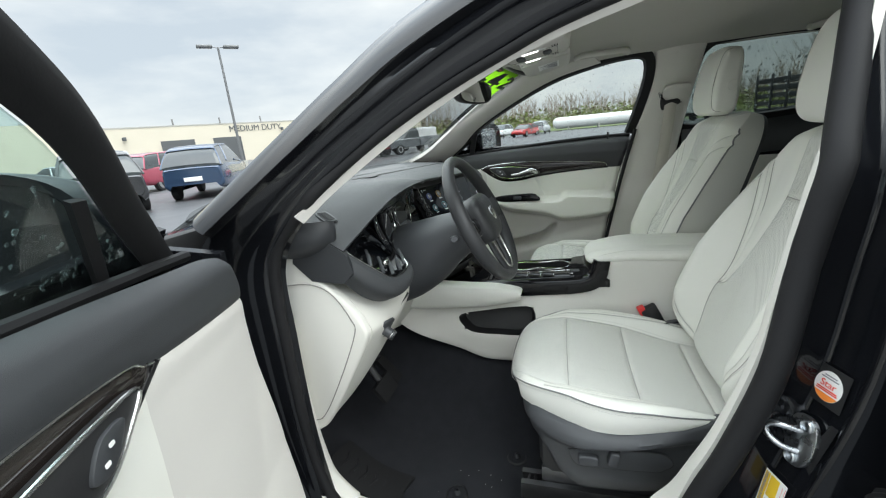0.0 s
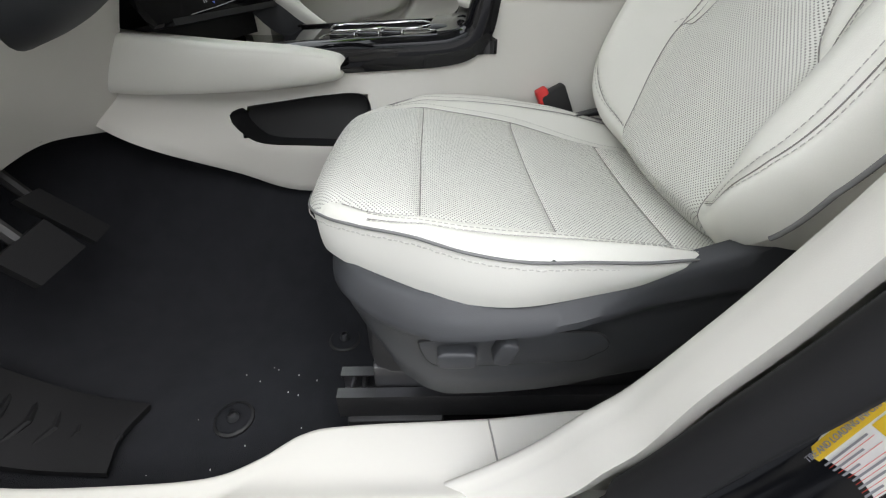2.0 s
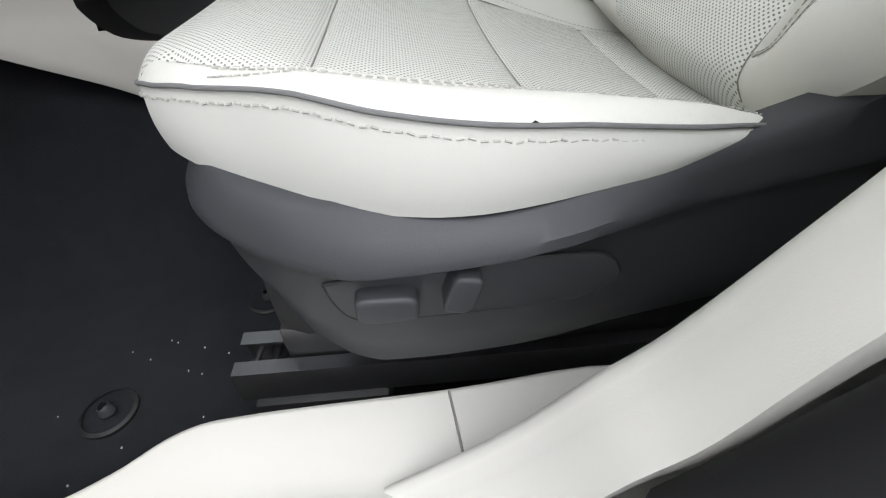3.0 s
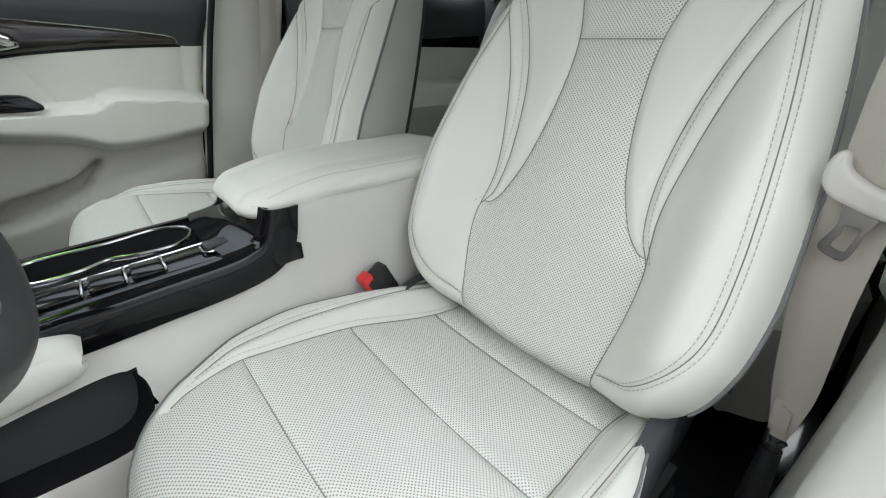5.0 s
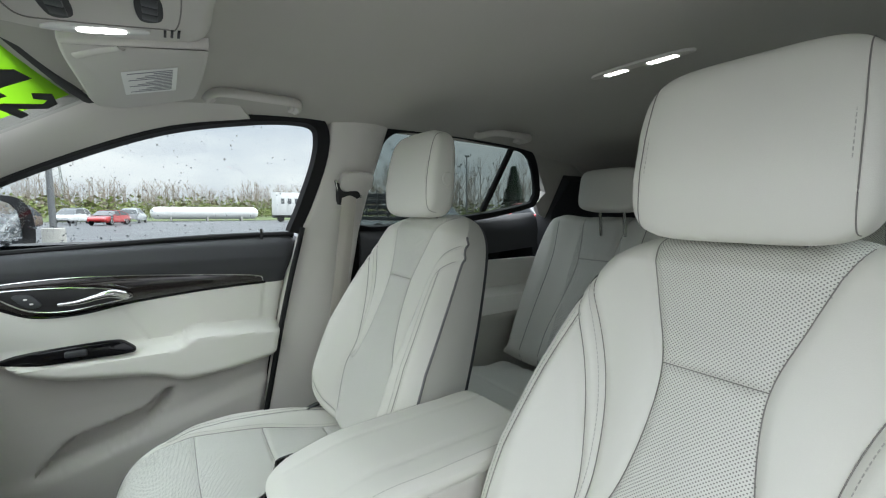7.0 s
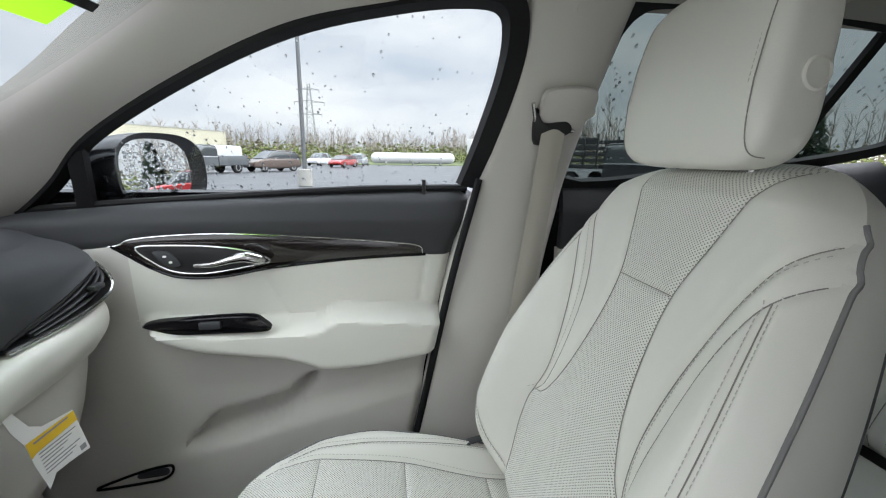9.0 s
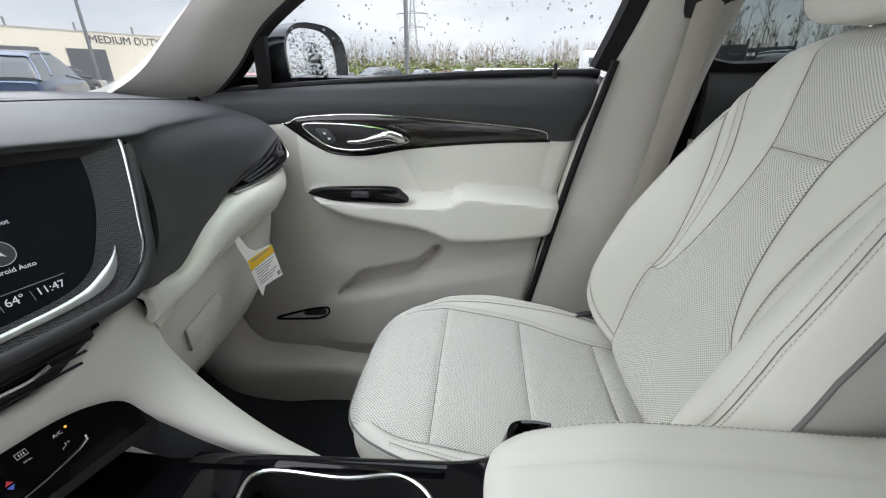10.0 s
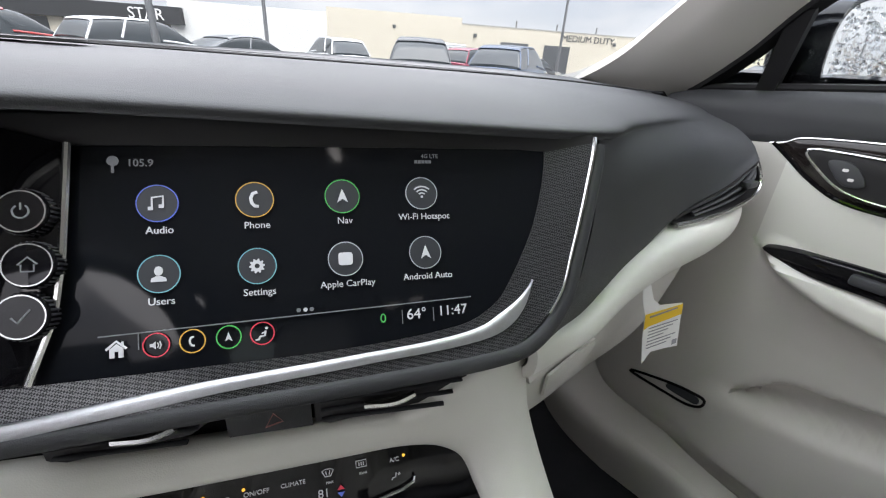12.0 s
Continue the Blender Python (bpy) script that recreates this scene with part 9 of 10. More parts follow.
def parked_vehicle(name, form, x, y, heading, col, label, group="parked cars", category="car"):
    """A parked vehicle; heading in degrees clockwise from straight ahead of our car."""
    f = FORMS[form]
    v = thing(name, (x, y, 0.0), label, category, group)
    m = Matrix.Translation(Vector((x, y, 0))) @ Matrix.Rotation(radians(-heading), 4, "Z")
    # built lengthwise along its own y
    rows = []
    for t, z0, z1, w in f["low"]:
        zm = z0 + 0.55 * (z1 - z0)
        rows.append([(-w * 0.86, t, z0), (-w, t, z0 + 0.12), (-w * 1.0, t, zm), (-w * 0.95, t, z1 - 0.04), (-w * 0.80, t, z1), (0, t, z1 + 0.02), (w * 0.80, t, z1), (w * 0.95, t, z1 - 0.04), (w, t, zm), (w, t, z0 + 0.12), (w * 0.86, t, z0)])
    g = loft(rows, 30, 26)
    ends = join(sheet(g), (g[0], [tuple(range(len(g[0])))]), (g[-1], [tuple(range(len(g[-1])))]))
    put = lambda nm, sh, mt, lb="", par=None: part(nm, moved(sh, m), mt, par or v, lb, smooth=45)
    body = put("body", ends, body_paint(col))
    van = form == "van"
    rows = []
    for t, z0, z1 in f["top"]:
        k = (z1 - 1.0) / 0.7
        w0, w1 = (0.93, 0.86) if van else (0.86, 0.86 - 0.22 * min(1, max(0, k)))
        rows.append([(-w0, t, z0), (-(w0 + w1) / 2 - 0.02, t, (z0 + z1) / 2), (-w1, t, z1 - 0.03), (-w1 * 0.7, t, z1), (0, t, z1 + 0.015), (w1 * 0.7, t, z1), (w1, t, z1 - 0.03), ((w0 + w1) / 2 + 0.02, t, (z0 + z1) / 2), (w0, t, z0)])
    g = loft(rows, 26, 22)
    cab = put("cabin", join(sheet(g), (g[0], [tuple(range(len(g[0])))])), body_paint(col) if van else M_CARGLASS, "" if van else "dark glazed cabin")
    if van:
        put("windscreen", sheet(g[17:21, 5:21] + np.array([0, 0.012, 0.012])), M_CARGLASS, "", cab)
        for a, b in ((2, 6), (20, 24)):
            put("side_window", sheet(g[13:18, a:b] + np.array([(-1 if a < 10 else 1) * 0.012, 0, 0])), M_CARGLASS, "", cab)
        put("rear_window", plate([(-0.6, -2.60, 1.35), (0.6, -2.60, 1.35), (0.55, -2.585, 1.85), (-0.55, -2.585, 1.85)], (0, -0.02, 0)), M_CARGLASS, "", cab)
    else:
        roof = g[5:16, 6:20] + np.array([0, 0, 0.015])
        put("roof", sheet(roof, 0.02), body_paint(col), "", cab)
        for u in (4, 21):
            for r0, r1 in ((0, 6), (9, 9), (15, 21)):
                a, b = g[r0 if r0 != 9 else 10, 1 if u < 10 else 24], g[r1 if r1 != 9 else 11, 6 if u < 10 else 19]
                put("pillar", tube([a * 1.0, (a + b) / 2 + np.array([0.012 * np.sign(a[0]), 0, 0.01]), b], 0.035, 6), body_paint(col), "", cab)
    half = f["L"] / 2
    for sx in (-1, 1):
        for ty in (-half + 0.92, half - 0.88):
            w = put("wheel", tube([(sx * 0.72, ty, 0.34), (sx * 0.73, ty, 0.34), (sx * 0.90, ty, 0.34), (sx * 0.915, ty, 0.34)], [0.30, 0.34, 0.34, 0.30], 20), M_TYRE)
            put("rim", tube([(sx * 0.90, ty, 0.34), (sx * 0.922, ty, 0.34), (sx * 0.91, ty, 0.34)], [0.235, 0.225, 0.05], 14), M_RIM, "", w)
        put("tail_lamp", box(sx * 0.62 - 0.16, sx * 0.62 + 0.16, -half - 0.0 + (0.0 if van else 0.02), -half + 0.22, 0.80, 0.93, 0.03), M_TAIL, "red tail lamp")
        put("head_lamp", box(sx * 0.62 - 0.14, sx * 0.62 + 0.14, half - 0.26, half - 0.08, 0.62, 0.74, 0.03), M_LAMP, "clear head lamp")
    put("number_plate", box(-0.26, 0.26, -half - 0.02, -half + 0.04, 0.60, 0.73, 0.005), M_WHITE, "pale number plate")
    return v


def pickup(x, y, heading, col, label, stake=False):
    v = thing("pickup_truck", (x, y, 0.0), label, "pickup truck", "parked trucks")
    m = Matrix.Translation(Vector((x, y, 0))) @ Matrix.Rotation(radians(-heading), 4, "Z")
    put = lambda nm, sh, mt, lb="", par=None: part(nm, moved(sh, m), mt, par or v, lb, smooth=45)
    paint = body_paint(col)
    put("front_body", sheet(loft([[(-0.98, t, 0.55), (-1.0, t, z * 0.8), (-0.93, t, z), (0, t, z + 0.03), (0.93, t, z), (1.0, t, z * 0.8), (0.98, t, 0.55)] for t, z in ((-0.2, 1.2), (0.6, 1.22), (1.6, 1.2), (2.4, 1.12), (2.75, 0.95), (2.85, 0.7))], 20, 18)), paint)
    g = loft([[(-0.95, t, 1.15), (-0.80, t, z - 0.04), (0, t, z), (0.80, t, z - 0.04), (0.95, t, 1.15)] for t, z in ((-0.25, 1.85), (-0.15, 1.9), (0.5, 1.92), (0.9, 1.84), (1.6, 1.2))], 20, 16)
    cab = put("cabin", join(sheet(g), (g[0], [tuple(range(20))])), M_CARGLASS, "dark glazed cabin")
    put("roof", sheet(g[1:10, 5:15] + np.array([0, 0, 0.012]), 0.02), paint, "", cab)
    if not stake:
        for s in (-1, 1):
            put("bed_side", box(s * 0.98 - 0.05, s * 0.98 + 0.05, -2.85, -0.25, 0.55, 1.25, 0.03), paint)
            put("tail_lamp", box(s * 0.93 - 0.07, s * 0.93 + 0.07, -2.90, -2.82, 0.85, 1.2, 0.02), M_TAIL)
        put("tailgate", box(-0.95, 0.95, -2.88, -2.80, 0.62, 1.22, 0.03), paint)
        put("bed_floor", box(-0.95, 0.95, -2.82, -0.25, 0.58, 0.70, 0.01), M_DARKSIGN)
        put("bumper", box(-0.95, 0.95, -3.0, -2.88, 0.42, 0.60, 0.03), M_RIM)
    else:
        put("bed_floor", box(-1.15, 1.15, -3.6, -0.35, 0.95, 1.10, 0.01), M_DARKSIGN)
        for s in (-1, 1):
            for k in range(4):
                put("rack_board", box(s * 1.13 - 0.02, s * 1.13 + 0.02, -3.6, -0.4, 1.20 + 0.27 * k, 1.36 + 0.27 * k, 0.005), M_DARKSIGN)
            for k in range(6):
                put("rack_post", box(s * 1.16 - 0.03, s * 1.16 + 0.03, -3.6 + 0.63 * k, -3.53 + 0.63 * k, 1.05, 2.32, 0.005), M_DARKSIGN)
        for k in range(4):
            put("rack_board", box(-1.13, 1.13, -3.62, -3.58, 1.20 + 0.27 * k, 1.36 + 0.27 * k, 0.005), M_DARKSIGN)
    for s in (-1, 1):
        for ty in (-1.85, 1.85):
            w = put("wheel", tube([(s * 0.76, ty, 0.40), (s * 0.78, ty, 0.40), (s * 0.98, ty, 0.40), (s * 1.0, ty, 0.40)], [0.34, 0.40, 0.40, 0.36], 20), M_TYRE)
            put("rim", tube([(s * 0.98, ty, 0.40), (s * 1.005, ty, 0.40), (s * 0.99, ty, 0.40)], [0.26, 0.25, 0.06], 14), M_RIM, "", w)
    return v


WHITE, SILVER, BROWN, REDC, BLUE, DARK, GREY = (0.72, 0.73, 0.73), (0.40, 0.42, 0.44), (0.13, 0.095, 0.080), (0.42, 0.03, 0.03), (0.025, 0.05, 0.10), (0.02, 0.021, 0.024), (0.14, 0.15, 0.16)
for form, x, y, hd, col, lb in (
    ("suv", 10.9, 12.9, 58, BLUE, "dark blue crossover parked facing away"),
    ("suv", 7.4, 13.6, 30, DARK, "black crossover beaded with rain"),
    ("suv", 14.2, 19.2, 75, (0.28, 0.04, 0.07), "wine red crossover in the car row"),
    ("sedan", 19.0, 20.5, 70, DARK, "dark sedan in the car row"),
    ("van", 17.8, 28.0, 60, WHITE, "white cargo van with a rear window"),
    ("suv", -3.9, 19.8, 62, REDC, "red crossover in the front row"),
    ("suv", -0.2, 19.6, 58, WHITE, "white crossover in the front row"),
    ("sedan", 3.1, 20.6, 62, GREY, "grey sedan in the front row"),
    ("suv", 7.2, 21.5, 0, (0.68, 0.69, 0.69), "white crossover seen from behind"),
    ("sedan", 11.6, 21.3, 0, SILVER, "silver sedan seen from behind"),
    ("van", 17.5, 29.0, 0, WHITE, "white van seen from behind"),
    ("sedan", 18.4, 21.6, 20, GREY, "grey sedan near the light pole"),
    ("suv", 36.4, 9.3, -52, BROWN, "brown crossover parked across the lot"),
    ("van", 40.0, 15.4, -60, WHITE, "white cargo van across the lot"),
    ("suv", 58.5, 8.6, -75, WHITE, "white crossover far across the lot"),
    ("sedan", 52.0, 4.9, -70, REDC, "red car far across the lot"),
    ("suv", 60.0, 3.3, 100, SILVER, "silver crossover far across the lot"),
    ("suv", 52.0, 12.0, -70, GREY, "grey crossover far across the lot"),
):
    parked_vehicle("parked_" + form, form, x, y, hd, col, lb)
pickup(36.5, 17.3, -55, SILVER, "silver pickup truck parked across the lot")
pickup(28.5, 14.6, -70, REDC, "red pickup truck parked beyond the bonnet")
pickup(31.5, 12.6, -60, GREY, "grey pickup truck beside the red one")
pickup(15.6, -9.4, -115, DARK, "black stake-bed truck with a slatted rack", True)
pickup(21.5, -21.5, -120, (0.50, 0.03, 0.03), "bright red pickup truck behind our car")

# light poles
def light_pole(x, y, h, label, heads=2, foot=True):
    p = thing("light_pole", (x, y, 0), label, "light pole", "light poles")
    if foot:
        part("footing", cyl((x, y, 0.0), (x, y, 0.76), 0.32, 0.31, 24, 0.03), M_CONCRETE, p, "round concrete footing")
    part("shaft", tube([(x, y, 0.0), (x, y, h * 0.5), (x, y, h)], [0.10, 0.085, 0.065], 12), M_POLE, p)
    for k in range(heads):
        s = -1 if k else 1
        d = np.array([0.72, -0.69]) * s
        part("arm", tube([(x, y, h - 0.05), (x + d[0] * 0.35, y + d[1] * 0.35, h + 0.02)], 0.035, 8), M_POLE, p)
        c = np.array([x + d[0] * 0.82, y + d[1] * 0.82, h + 0.03])
        part("lamp_head", moved(box(-0.48, 0.48, -0.27, 0.27, -0.08, 0.08, 0.03), Matrix.Translation(Vector(c)) @ Matrix.Rotation(math.atan2(d[1], d[0]), 4, "Z")), M_POLE, p, "flat grey lamp head")


light_pole(18.65, 3.64, 8.6, "grey light pole on a concrete footing")
light_pole(23.9, 22.9, 8.35, "grey light pole with two flat lamp heads")
light_pole(5.0, 25.2, 8.0, "grey light pole behind the front row")
light_pole(0.1, 16.0, 7.5, "grey light pole in the front row", foot=False)
light_pole(44.0, -34.0, 9.0, "grey light pole by the rear verge", 1, False)

# dealership building
WALL0, WD = np.array([42.6, 59.3]), np.array([0.901, -0.434])
WN = np.array([-0.434, -0.901])
wp = lambda s, z, out=0.0: (*(WALL0 + WD * s + WN * out), z)
bld = thing("dealership_building", (*WALL0, 0), "long low cream block building with garage doors and a dark fascia", "building")


def wall_block(nm, s0, s1, h, mt, lb="", out=0.0, deep=18.0):
    return part(nm, plate([wp(s0, 0, out), wp(s1, 0, out), wp(s1, h, out), wp(s0, h, out)], (-WN[0] * deep, -WN[1] * deep, 0), 0), mt, bld, lb)


wall_block("wall_low", -2.0, 60.0, 6.0, M_BLOCK, "cream block wall")
wall_block("wall_tall", -22.0, -1.6, 6.9, M_BLOCK, "taller cream block wall", 0.3)
wall_block("wall_pale", -44.0, -21.6, 6.2, M_PALEWALL, "white clad wall", 0.1)
wall_block("wall_far", -110.0, -43.6, 4.2, M_BLOCK, "low cream showroom wall", 0.0)
part("coping", plate([wp(-2.0, 6.0, 0.05), wp(60, 6.0, 0.05), wp(60, 6.18, 0.05), wp(-2.0, 6.18, 0.05)], (-WN[0] * 0.5, -WN[1] * 0.5, 0)), M_CONCRETE, bld, "pale wall coping")
part("fascia", plate([wp(-105.0, 3.0, 1.2), wp(-42.0, 3.0, 1.2), wp(-42.0, 5.2, 1.2), wp(-105.0, 5.2, 1.2)], (-WN[0] * 1.4, -WN[1] * 1.4, 0)), M_DARKSIGN, bld, "charcoal fascia")
rot = Matrix((Vector((*WD, 0)), Vector((0, 0, 1)), Vector((*WN, 0)))).transposed().to_4x4()
letters("STAR", 2.0, Matrix.Translation(Vector(wp(-46.5, 4.05, 1.24))) @ rot, M_WHITE, bld, "sign_letters", 0.03, label="white sign letters")
letters("MEDIUM DUTY", 1.35, Matrix.Translation(Vector(wp(19.5, 5.2, 0.06))) @ rot, M_SHUTTER, bld, "sign_letters", 0.03, label="grey sign letters")
for s0, s1 in ((4.9, 9.5), (12.2, 16.6), (27.0, 31.5)):
    d = part("garage_door", plate([wp(s0, 0, 0.06), wp(s1, 0, 0.06), wp(s1, 4.0, 0.06), wp(s0, 4.0, 0.06)], (WN[0] * 0.02, WN[1] * 0.02, 0)), M_SHUTTER, bld, "dark roller door")
    for k in range(7):
        part("door_rib", plate([wp(s0, 0.5 + 0.5 * k, 0.085), wp(s1, 0.5 + 0.5 * k, 0.085), wp(s1, 0.55 + 0.5 * k, 0.085), wp(s0, 0.55 + 0.5 * k, 0.085)], (WN[0] * 0.02, WN[1] * 0.02, 0)), M_SHUTTER, d)
for s, z in ((-12.0, 5.0), (0.6, 4.6), (24.0, 4.8)):
    part("wall_lamp", moved(box(-0.2, 0.2, -0.2, 0.2, -0.25, 0.25, 0.05), Matrix.Translation(Vector(wp(s, z, 0.35)))), M_SHUTTER, bld)
for s in (-9.0, 8.0, 15.0, 22.0):
    part("roof_vent", cyl(wp(s, 5.9, -3), wp(s, 7.3, -3), 0.12), M_POLE, bld)
for s in (-98, -90, -82, -74, -66, -58, -50):
    part("shop_window", plate([wp(s, 0.3, 0.05), wp(s + 6, 0.3, 0.05), wp(s + 6, 2.9, 0.05), wp(s, 2.9, 0.05)], (WN[0] * 0.04, WN[1] * 0.04, 0)), M_CARGLASS, bld, "dark shop window")

# white storage tank and trailers on the far side
tank = thing("storage_tank", (67, -5, 0), "long white horizontal storage tank on saddles", "storage tank")
a, b = np.array([68.0, 1.4, 1.15]), np.array([66.5, -11.0, 1.15])
d = (b - a) / np.linalg.norm(b - a)
part("shell", tube([a - d * 0.5, a - d * 0.4, a, a + d * 0.3, b - d * 0.3, b, b + d * 0.4, b + d * 0.5], [0.05, 0.45, 0.80, 0.85, 0.85, 0.80, 0.45, 0.05], 24), M_TANK, tank)
for k in (0.15, 0.5, 0.85):
    c = a + (b - a) * k
    part("saddle", box(c[0] - 0.8, c[0] + 0.8, c[1] - 0.12, c[1] + 0.12, 0.0, 0.6, 0.02), M_CONCRETE, tank)
for x, y in ((57.5, -13.6), (58.0, -17.5)):
    tr = thing("box_trailer", (x, y, 0), "white box trailer with louvred doors", "trailer", "box trailers")
    part("box", box(x - 1.3, x + 1.3, y - 1.7, y + 1.7, 0.9, 3.9, 0.06), M_TANK, tr)
    for k in (-0.9, 0.0, 0.9):
        part("door_panel", box(x - 1.35, x - 1.29, y + k - 0.35, y + k + 0.35, 1.3, 3.4, 0.02), M_PALEWALL, tr)
        part("louvre", box(x - 1.38, x - 1.34, y + k - 0.22, y + k + 0.22, 2.4, 3.1, 0.01), M_SHUTTER, tr)
    for s in (-1.1, 1.1):
        part("wheel", tube([(x - 1.05, y + s, 0.42), (x - 0.75, y + s, 0.42)], 0.42, 16), M_TYRE, tr)
    part("chassis", box(x - 1.0, x + 1.0, y - 1.8, y + 1.8, 0.55, 0.92, 0.02), M_DARKSIGN, tr)

# lattice power mast
tw = thing("power_mast", (247, 39, 0), "steel lattice power mast with three cross arms", "power mast")
legs = lambda z: 3.2 - 2.6 * min(1, z / 40)
for sx in (-1, 1):
    for sy in (-1, 1):
        part("leg", tube([(247 + sx * legs(z), 39 + sy * legs(z), z) for z in (0, 10, 20, 30, 40)], 0.16, 5), M_STEELGREY, tw)
for k in range(13):
    z0, z1 = k * 3.0, k * 3.0 + 3.0
    for s in (-1, 1):
        part("brace", tube([(247 + s * legs(z0), 39 - legs(z0), z0), (247 - s * legs(z1), 39 - legs(z1), z1)], 0.09, 4), M_STEELGREY, tw)
        part("brace", tube([(247 - legs(z0), 39 + s * legs(z0), z0), (247 - legs(z1), 39 - s * legs(z1), z1)], 0.09, 4), M_STEELGREY, tw)
for z, w in ((24, 6.5), (30.5, 8.0), (37, 5.5)):
    part("cross_arm", join(tube([(247, 39 - w, z), (247, 39, z + 1.0), (247, 39 + w, z)], 0.14, 5), tube([(247, 39 - w, z), (247, 39 + w, z)], 0.14, 5)), M_STEELGREY, tw)
    for s in (-1, 1):
        part("insulator", cyl((247, 39 + s * w, z), (247, 39 + s * w, z - 1.8), 0.15, n=6), M_STEELGREY, tw)


# bare spring woods and budding shrubs
def spikes(rows):
    """Slim three-sided bars, each from a row (start, end, first radius, last radius), in one shape."""
    p0, p1 = np.array([r[0] for r in rows]), np.array([r[1] for r in rows])
    d = p1 - p0
    d /= np.linalg.norm(d, axis=1, keepdims=True) + 1e-9
    u = np.cross(d, [0.31, 0.95, 0.05])
    u /= np.linalg.norm(u, axis=1, keepdims=True)
    w = np.cross(u, d)
    r0, r1 = (np.array([r[i] for r in rows])[:, None] for i in (2, 3))
    v = np.empty((len(rows), 6, 3))
    for j in range(3):
        e = math.cos(2.0944 * j) * u + math.sin(2.0944 * j) * w
        v[:, j], v[:, 3 + j] = p0 + r0 * e, p1 + r1 * e
    base = (np.arange(len(rows)) * 6)[:, None, None]
    f = (base + np.array([[0, 1, 4, 3], [1, 2, 5, 4], [2, 0, 3, 5]])[None]).reshape(-1, 4)
    return v.reshape(-1, 3), f.tolist()


def twig_wood(n, area, hmin, hmax, rng, stem=0.07):
    """Many thin bare trees: a bent stem and forking side twigs each."""
    rows = []
    for _ in range(n):
        x, y = area(rng)
        h = rng.uniform(hmin, hmax)
        bend = np.array([rng.uniform(-0.4, 0.4), rng.uniform(-0.4, 0.4), 0])
        s0, s1, s2 = np.array([x, y, 0.0]), np.array([x, y, h * 0.5]) + bend * 0.5, np.array([x, y, h]) + bend
        r = stem * rng.uniform(0.6, 1.3)
        rows += [(s0, s1, r, r * 0.7), (s1, s2, r * 0.7, r * 0.15)]
        for k in range(rng.randint(9, 14)):
            f = rng.uniform(0.25, 0.95)
            a, l = rng.uniform(0, 6.28), h * rng.uniform(0.12, 0.30) * (1.2 - f * 0.6)
            p = np.array([x, y, h * f]) + bend * f
            e = p + np.array([math.cos(a) * l * 0.55, math.sin(a) * l * 0.55, l * 0.9])
            rows.append((p, e, r * 0.4, r * 0.08))
            for q in range(3):
                a2 = a + rng.uniform(-1, 1)
                p2 = p + (e - p) * rng.uniform(0.3, 0.9)
                rows.append((p2, p2 + np.array([math.cos(a2) * l * 0.3, math.sin(a2) * l * 0.3, l * 0.5]), r * 0.22, r * 0.06))
    return spikes(rows)


def leaf_cloud(n, area, hmin, hmax, size, rng):
    v, f = [], []
    for i in range(n):
        x, y = area(rng)
        z = rng.uniform(0.1, 1) ** 0.8 * rng.uniform(hmin, hmax)
        a, b, s = rng.uniform(0, 6.28), rng.uniform(-1, 1), size * rng.uniform(0.5, 1.4)
        ex = np.array([math.cos(a), math.sin(a), 0]) * s
        ey = np.array([-math.sin(a) * b, math.cos(a) * b, math.sqrt(max(0.05, 1 - b * b))]) * s * 0.8
        c = np.array([x, y, z])
        v += [c - ex, c - ey * 0.7, c + ex, c + ey]
        f.append((4 * i, 4 * i + 1, 4 * i + 2, 4 * i + 3))
    return np.array(v), f


def belt_area(a0, a1, d0, d1):
    def pick(rng):
        a, d = radians(rng.uniform(a0, a1)), rng.uniform(d0, d1)
        return d * math.sin(a), d * math.cos(a)
    return pick


rng = random.Random(11)
tagged(part("bare_woods", twig_wood(620, belt_area(58, 116, 105, 150), 5.0, 9.0, rng, 0.10), M_BARK), "bare grey-brown spring woods along the horizon", "trees", "", "stuff")
tagged(part("bare_woods_rear", twig_wood(420, belt_area(112, 215, 62, 95), 6.5, 10.5, rng, 0.09), M_BARK), "bare grey spring woods behind the car park", "trees", "", "stuff")
tagged(part("shrub_belt", leaf_cloud(9000, belt_area(60, 112, 96, 128), 1.5, 4.6, 0.32, rng), M_BUD), "budding green shrubs below the woods", "shrubs", "", "stuff")
tagged(part("shrub_belt_rear", leaf_cloud(5000, belt_area(112, 200, 60, 85), 1.0, 3.2, 0.25, rng), M_BUD), "budding shrubs behind the car park", "shrubs", "", "stuff")
tagged(part("wood_floor", leaf_cloud(7000, belt_area(55, 215, 100, 160), 1.5, 5.5, 0.55, rng), surface("dull_thicket", (0.13, 0.115, 0.075), 0.9, var=0.3, scale=0.3, fine=2, bump=0.1)), "dull brown thicket inside the woods", "thicket", "", "stuff")


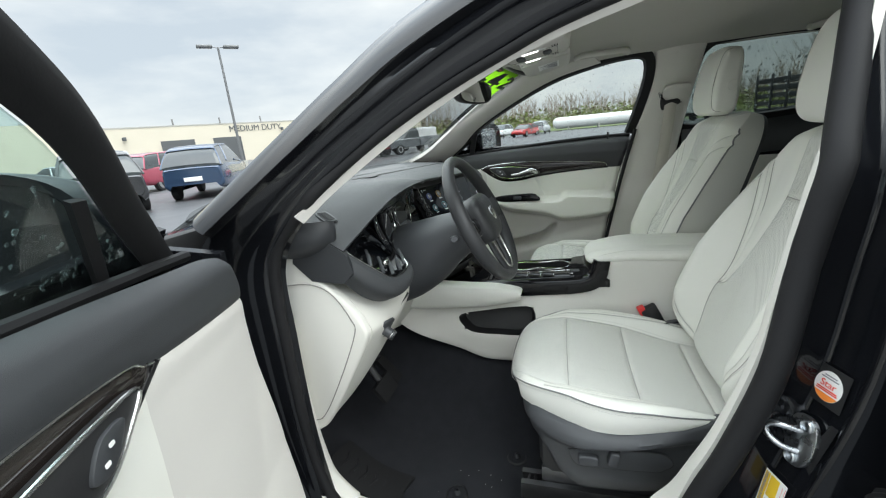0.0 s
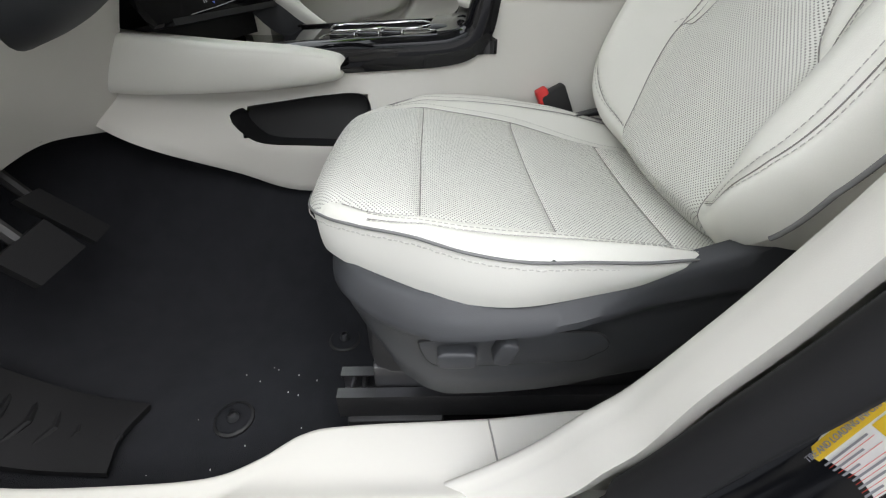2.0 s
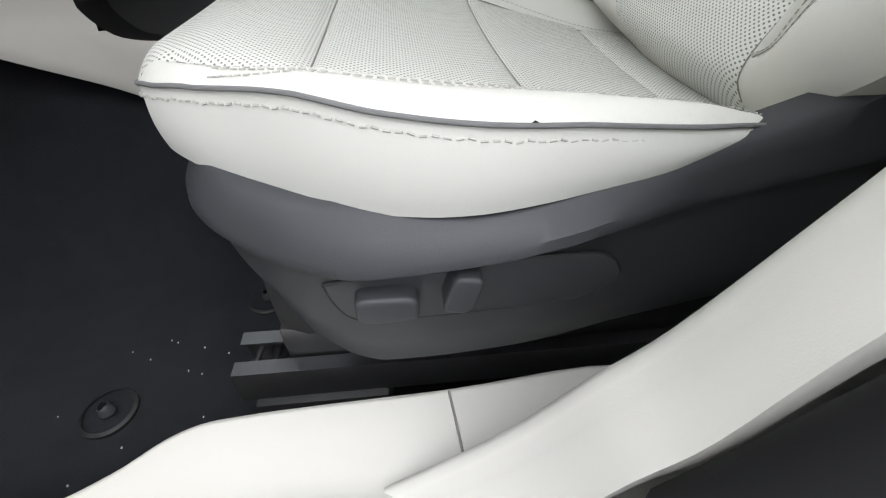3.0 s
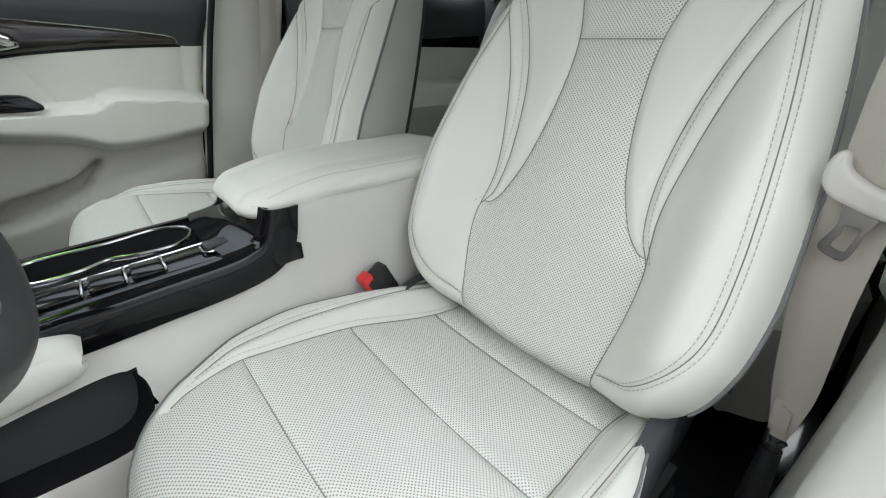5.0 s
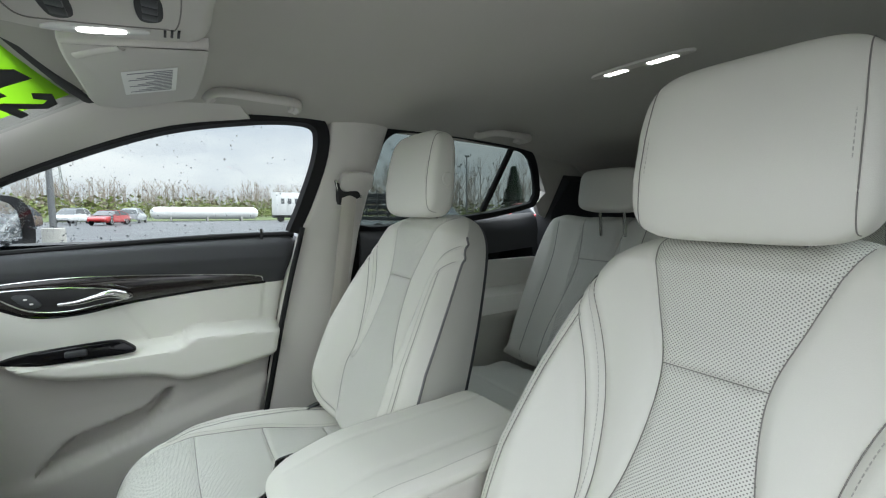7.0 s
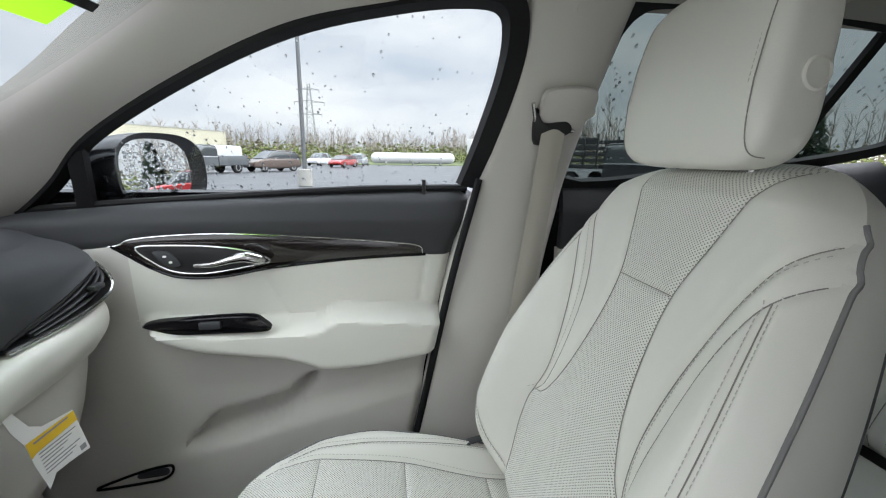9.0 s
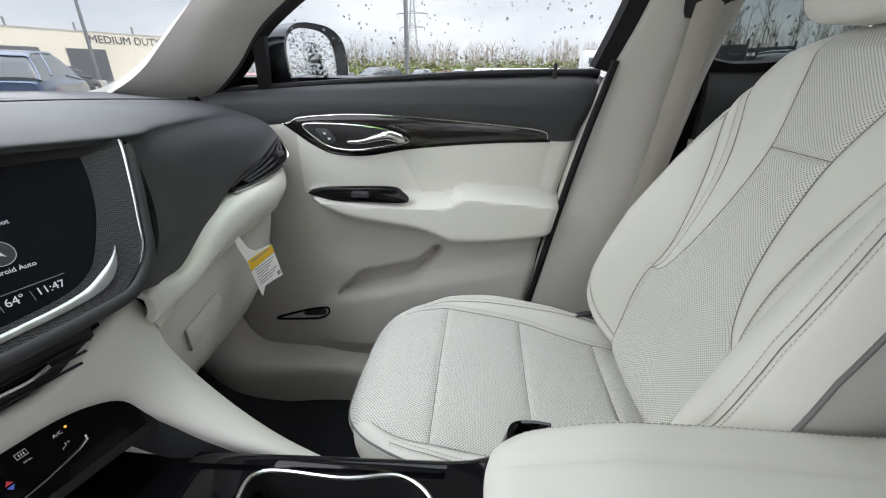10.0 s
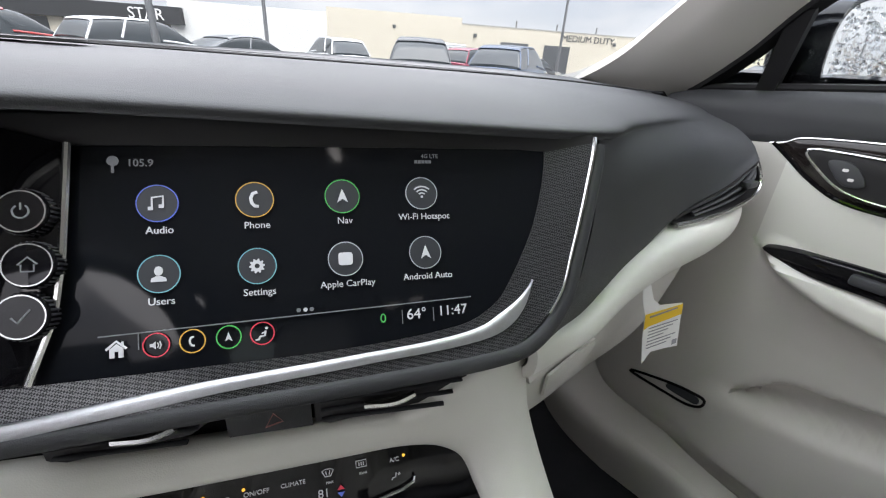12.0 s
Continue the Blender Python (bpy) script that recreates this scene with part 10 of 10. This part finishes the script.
def spruce(x, y, h):
    t = thing("spruce_tree", (x, y, 0), "dark green spruce with layered boughs", "tree", "spruces")
    part("trunk", tube([(x, y, 0), (x, y, h * 0.5), (x, y, h)], [0.22, 0.14, 0.02], 8), M_BARK, t)
    r2 = random.Random(int(x * 10))
    v, f = [], []
    for i in range(1500):
        k = r2.random() ** 0.8
        z = h * (0.08 + 0.92 * k)
        rad = (1 - k) * h * 0.27 * r2.uniform(0.35, 1.05) + 0.05
        a = r2.uniform(0, 6.28)
        c = np.array([x + rad * math.cos(a), y + rad * math.sin(a), z - 0.12 * rad])
        o = np.array([math.cos(a), math.sin(a), -0.35]) * r2.uniform(0.25, 0.5)
        s = np.array([-math.sin(a), math.cos(a), 0.0]) * r2.uniform(0.10, 0.2)
        v += [c - o * 0.3 - s, c + o, c - o * 0.3 + s, c + np.array([0, 0, 0.12])]
        f += [(4 * i, 4 * i + 1, 4 * i + 2), (4 * i, 4 * i + 1, 4 * i + 3)]
    part("crown", (np.array(v), f), M_SPRUCE, t)


spruce(38.0, -37.0, 7.2)
spruce(33.0, -39.0, 5.6)

# rain on the glass
def drops(n, place, rng, rmin=0.0008, rmax=0.0023):
    shapes = []
    for _ in range(n):
        c, nr, up = place(rng)
        r = rng.uniform(rmin, rmax) * (1.6 if rng.random() < 0.08 else 1)
        s = np.cross(nr, up)
        k = rng.uniform(1.0, 1.5)
        ring = [c + s * r * math.cos(a) + up * r * k * math.sin(a) for a in np.linspace(0, 6.283, 8, endpoint=False)]
        mid = [c + nr * r * 0.45 + s * r * 0.6 * math.cos(a) + up * r * k * 0.6 * math.sin(a) for a in np.linspace(0, 6.283, 8, endpoint=False)]
        v = ring + mid + [c + nr * r * 0.62]
        f = [(i, (i + 1) % 8, 8 + (i + 1) % 8, 8 + i) for i in range(8)] + [(8 + i, 8 + (i + 1) % 8, 16) for i in range(8)]
        shapes.append((np.array(v), f))
    return join(*shapes)


M_RAIN = surface("raindrop_water", (0.55, 0.58, 0.60), 0.04, var=0.05, bump=0, rvar=0.01, coat=0.5)
rb = M_RAIN.node_tree.nodes["Principled BSDF"]
rb.inputs["Transmission Weight"].default_value, rb.inputs["IOR"].default_value = 0.85, 1.33


def on_side(rng, y0=0.18, y1=1.0, zlow=1.235):
    while True:
        y = rng.uniform(y0, y1)
        top = float(np.interp(y, WIN[::-1, 0][10:], WIN[::-1, 1][10:])) if y > 0.2 else 1.5
        z = zlow + (top - zlow) * rng.random() ** 1.7
        if z < top - 0.01:
            return np.array(side(1, y, z, 0.019)), np.array([0.883, 0, 0.468]), np.array([-0.468, 0, 0.883])


tagged(part("rain_on_side_window", drops(360, on_side, rng), M_RAIN), "raindrops beaded on the passenger window", "raindrops", "", "stuff")


def on_open_door(rng):
    c, n, u = on_side(rng)
    c = np.array([-c[0], c[1] - 0.03, 1.19 + (c[2] - 1.19) * 0.80])
    c[0] = -(X_SIDE(c[2]) + 0.009)
    turned = [np.array(SWING @ Vector(c))]
    return turned + [np.array(SWING.to_3x3() @ Vector((-v[0], v[1], v[2]))) for v in (n, u)]


tagged(part("rain_on_open_door", drops(420, on_open_door, rng), M_RAIN), "raindrops beaded on the open door's window", "raindrops", "", "stuff")


def on_rear(rng):
    y, z = rng.uniform(-0.80, -0.07), 1.29 + 0.24 * rng.random() ** 1.5
    return np.array(side(1, y, z + 0.02, 0.019)), np.array([0.883, 0, 0.468]), np.array([-0.468, 0, 0.883])


tagged(part("rain_on_rear_window", drops(380, on_rear, rng, 0.0013, 0.0036), M_RAIN), "raindrops beaded on the tinted rear window", "raindrops", "", "stuff")


def on_mirror(rng):
    u, w = rng.uniform(-0.092, 0.092), rng.uniform(-0.066, 0.066)
    c = np.array([0.930, 0.8675, 1.264]) + np.array([1, -0.22, 0]) * u + np.array([0, 0.05, 1]) * w
    n = np.array([-0.215, -0.975, 0.05])
    return c, n, np.array([0, 0.05, 1.0])


tagged(part("rain_on_mirror", drops(330, on_mirror, rng, 0.0012, 0.0030), M_RAIN), "raindrops beaded on the door mirror glass", "raindrops", "", "stuff")

# year stickers along the windscreen top, read from outside
M_LIME, lm_n, lm_l, lm_b = tree("lime_film")
lm_t, lm_m = lm_n.new("ShaderNodeBsdfTranslucent"), lm_n.new("ShaderNodeMixShader")
lm_t.inputs["Color"].default_value, lm_m.inputs[0].default_value = (0.22, 0.52, 0.015, 1), 0.75
lm_b.inputs["Base Color"].default_value, lm_b.inputs["Roughness"].default_value = (0.25, 0.55, 0.02, 1), 0.5
lm_l.new(lm_b.outputs["BSDF"], lm_m.inputs[1])
lm_l.new(lm_t.outputs["BSDF"], lm_m.inputs[2])
lm_l.new(lm_m.outputs["Shader"], lm_n["Material Output"].inputs["Surface"])


def on_screen(u, k, lift=0.0):
    """A place on the inside of the windscreen: u across, k up."""
    z = 1.185 + (1.560 - 1.185) * k
    w = 0.745 - 0.165 * k
    return np.array([w * u, 1.46 - 0.76 * k - (0.16 - 0.09 * k) * u * u - lift * 0.44, z - 0.012 * u * u - lift * 0.9])


yr = thing("year_sticker", tuple(on_screen(0.6, 0.9)), "lime green year sticker on the windscreen top", "sticker")
g = np.array([[on_screen(u, k, 0.010) for u in np.linspace(0.12, 0.86, 20)] for k in (0.80, 0.90, 0.985)])
band = part("film", sheet(g), M_LIME, yr, "lime green film band")
band.visible_shadow = False
for pts in (((0.58, 0.965), (0.66, 0.97), (0.66, 0.905), (0.72, 0.905), (0.72, 0.885), (0.66, 0.885), (0.66, 0.865), (0.62, 0.865), (0.62, 0.885), (0.50, 0.885), (0.50, 0.905)), ((0.88, 0.95), (0.80, 0.965), (0.75, 0.94), (0.79, 0.93), (0.83, 0.945), (0.85, 0.93), (0.76, 0.885), (0.75, 0.865), (0.89, 0.865), (0.885, 0.885), (0.82, 0.887), (0.89, 0.925)), ((0.30, 0.965), (0.38, 0.97), (0.38, 0.905), (0.44, 0.905), (0.44, 0.885), (0.38, 0.885), (0.38, 0.865), (0.34, 0.865), (0.34, 0.885), (0.22, 0.885), (0.22, 0.905))):
    part("digit", plate([on_screen(u, k, 0.014) for u, k in pts], (0, 0.0004, 0.0008)), M_DEEP, yr, "black printed digit")
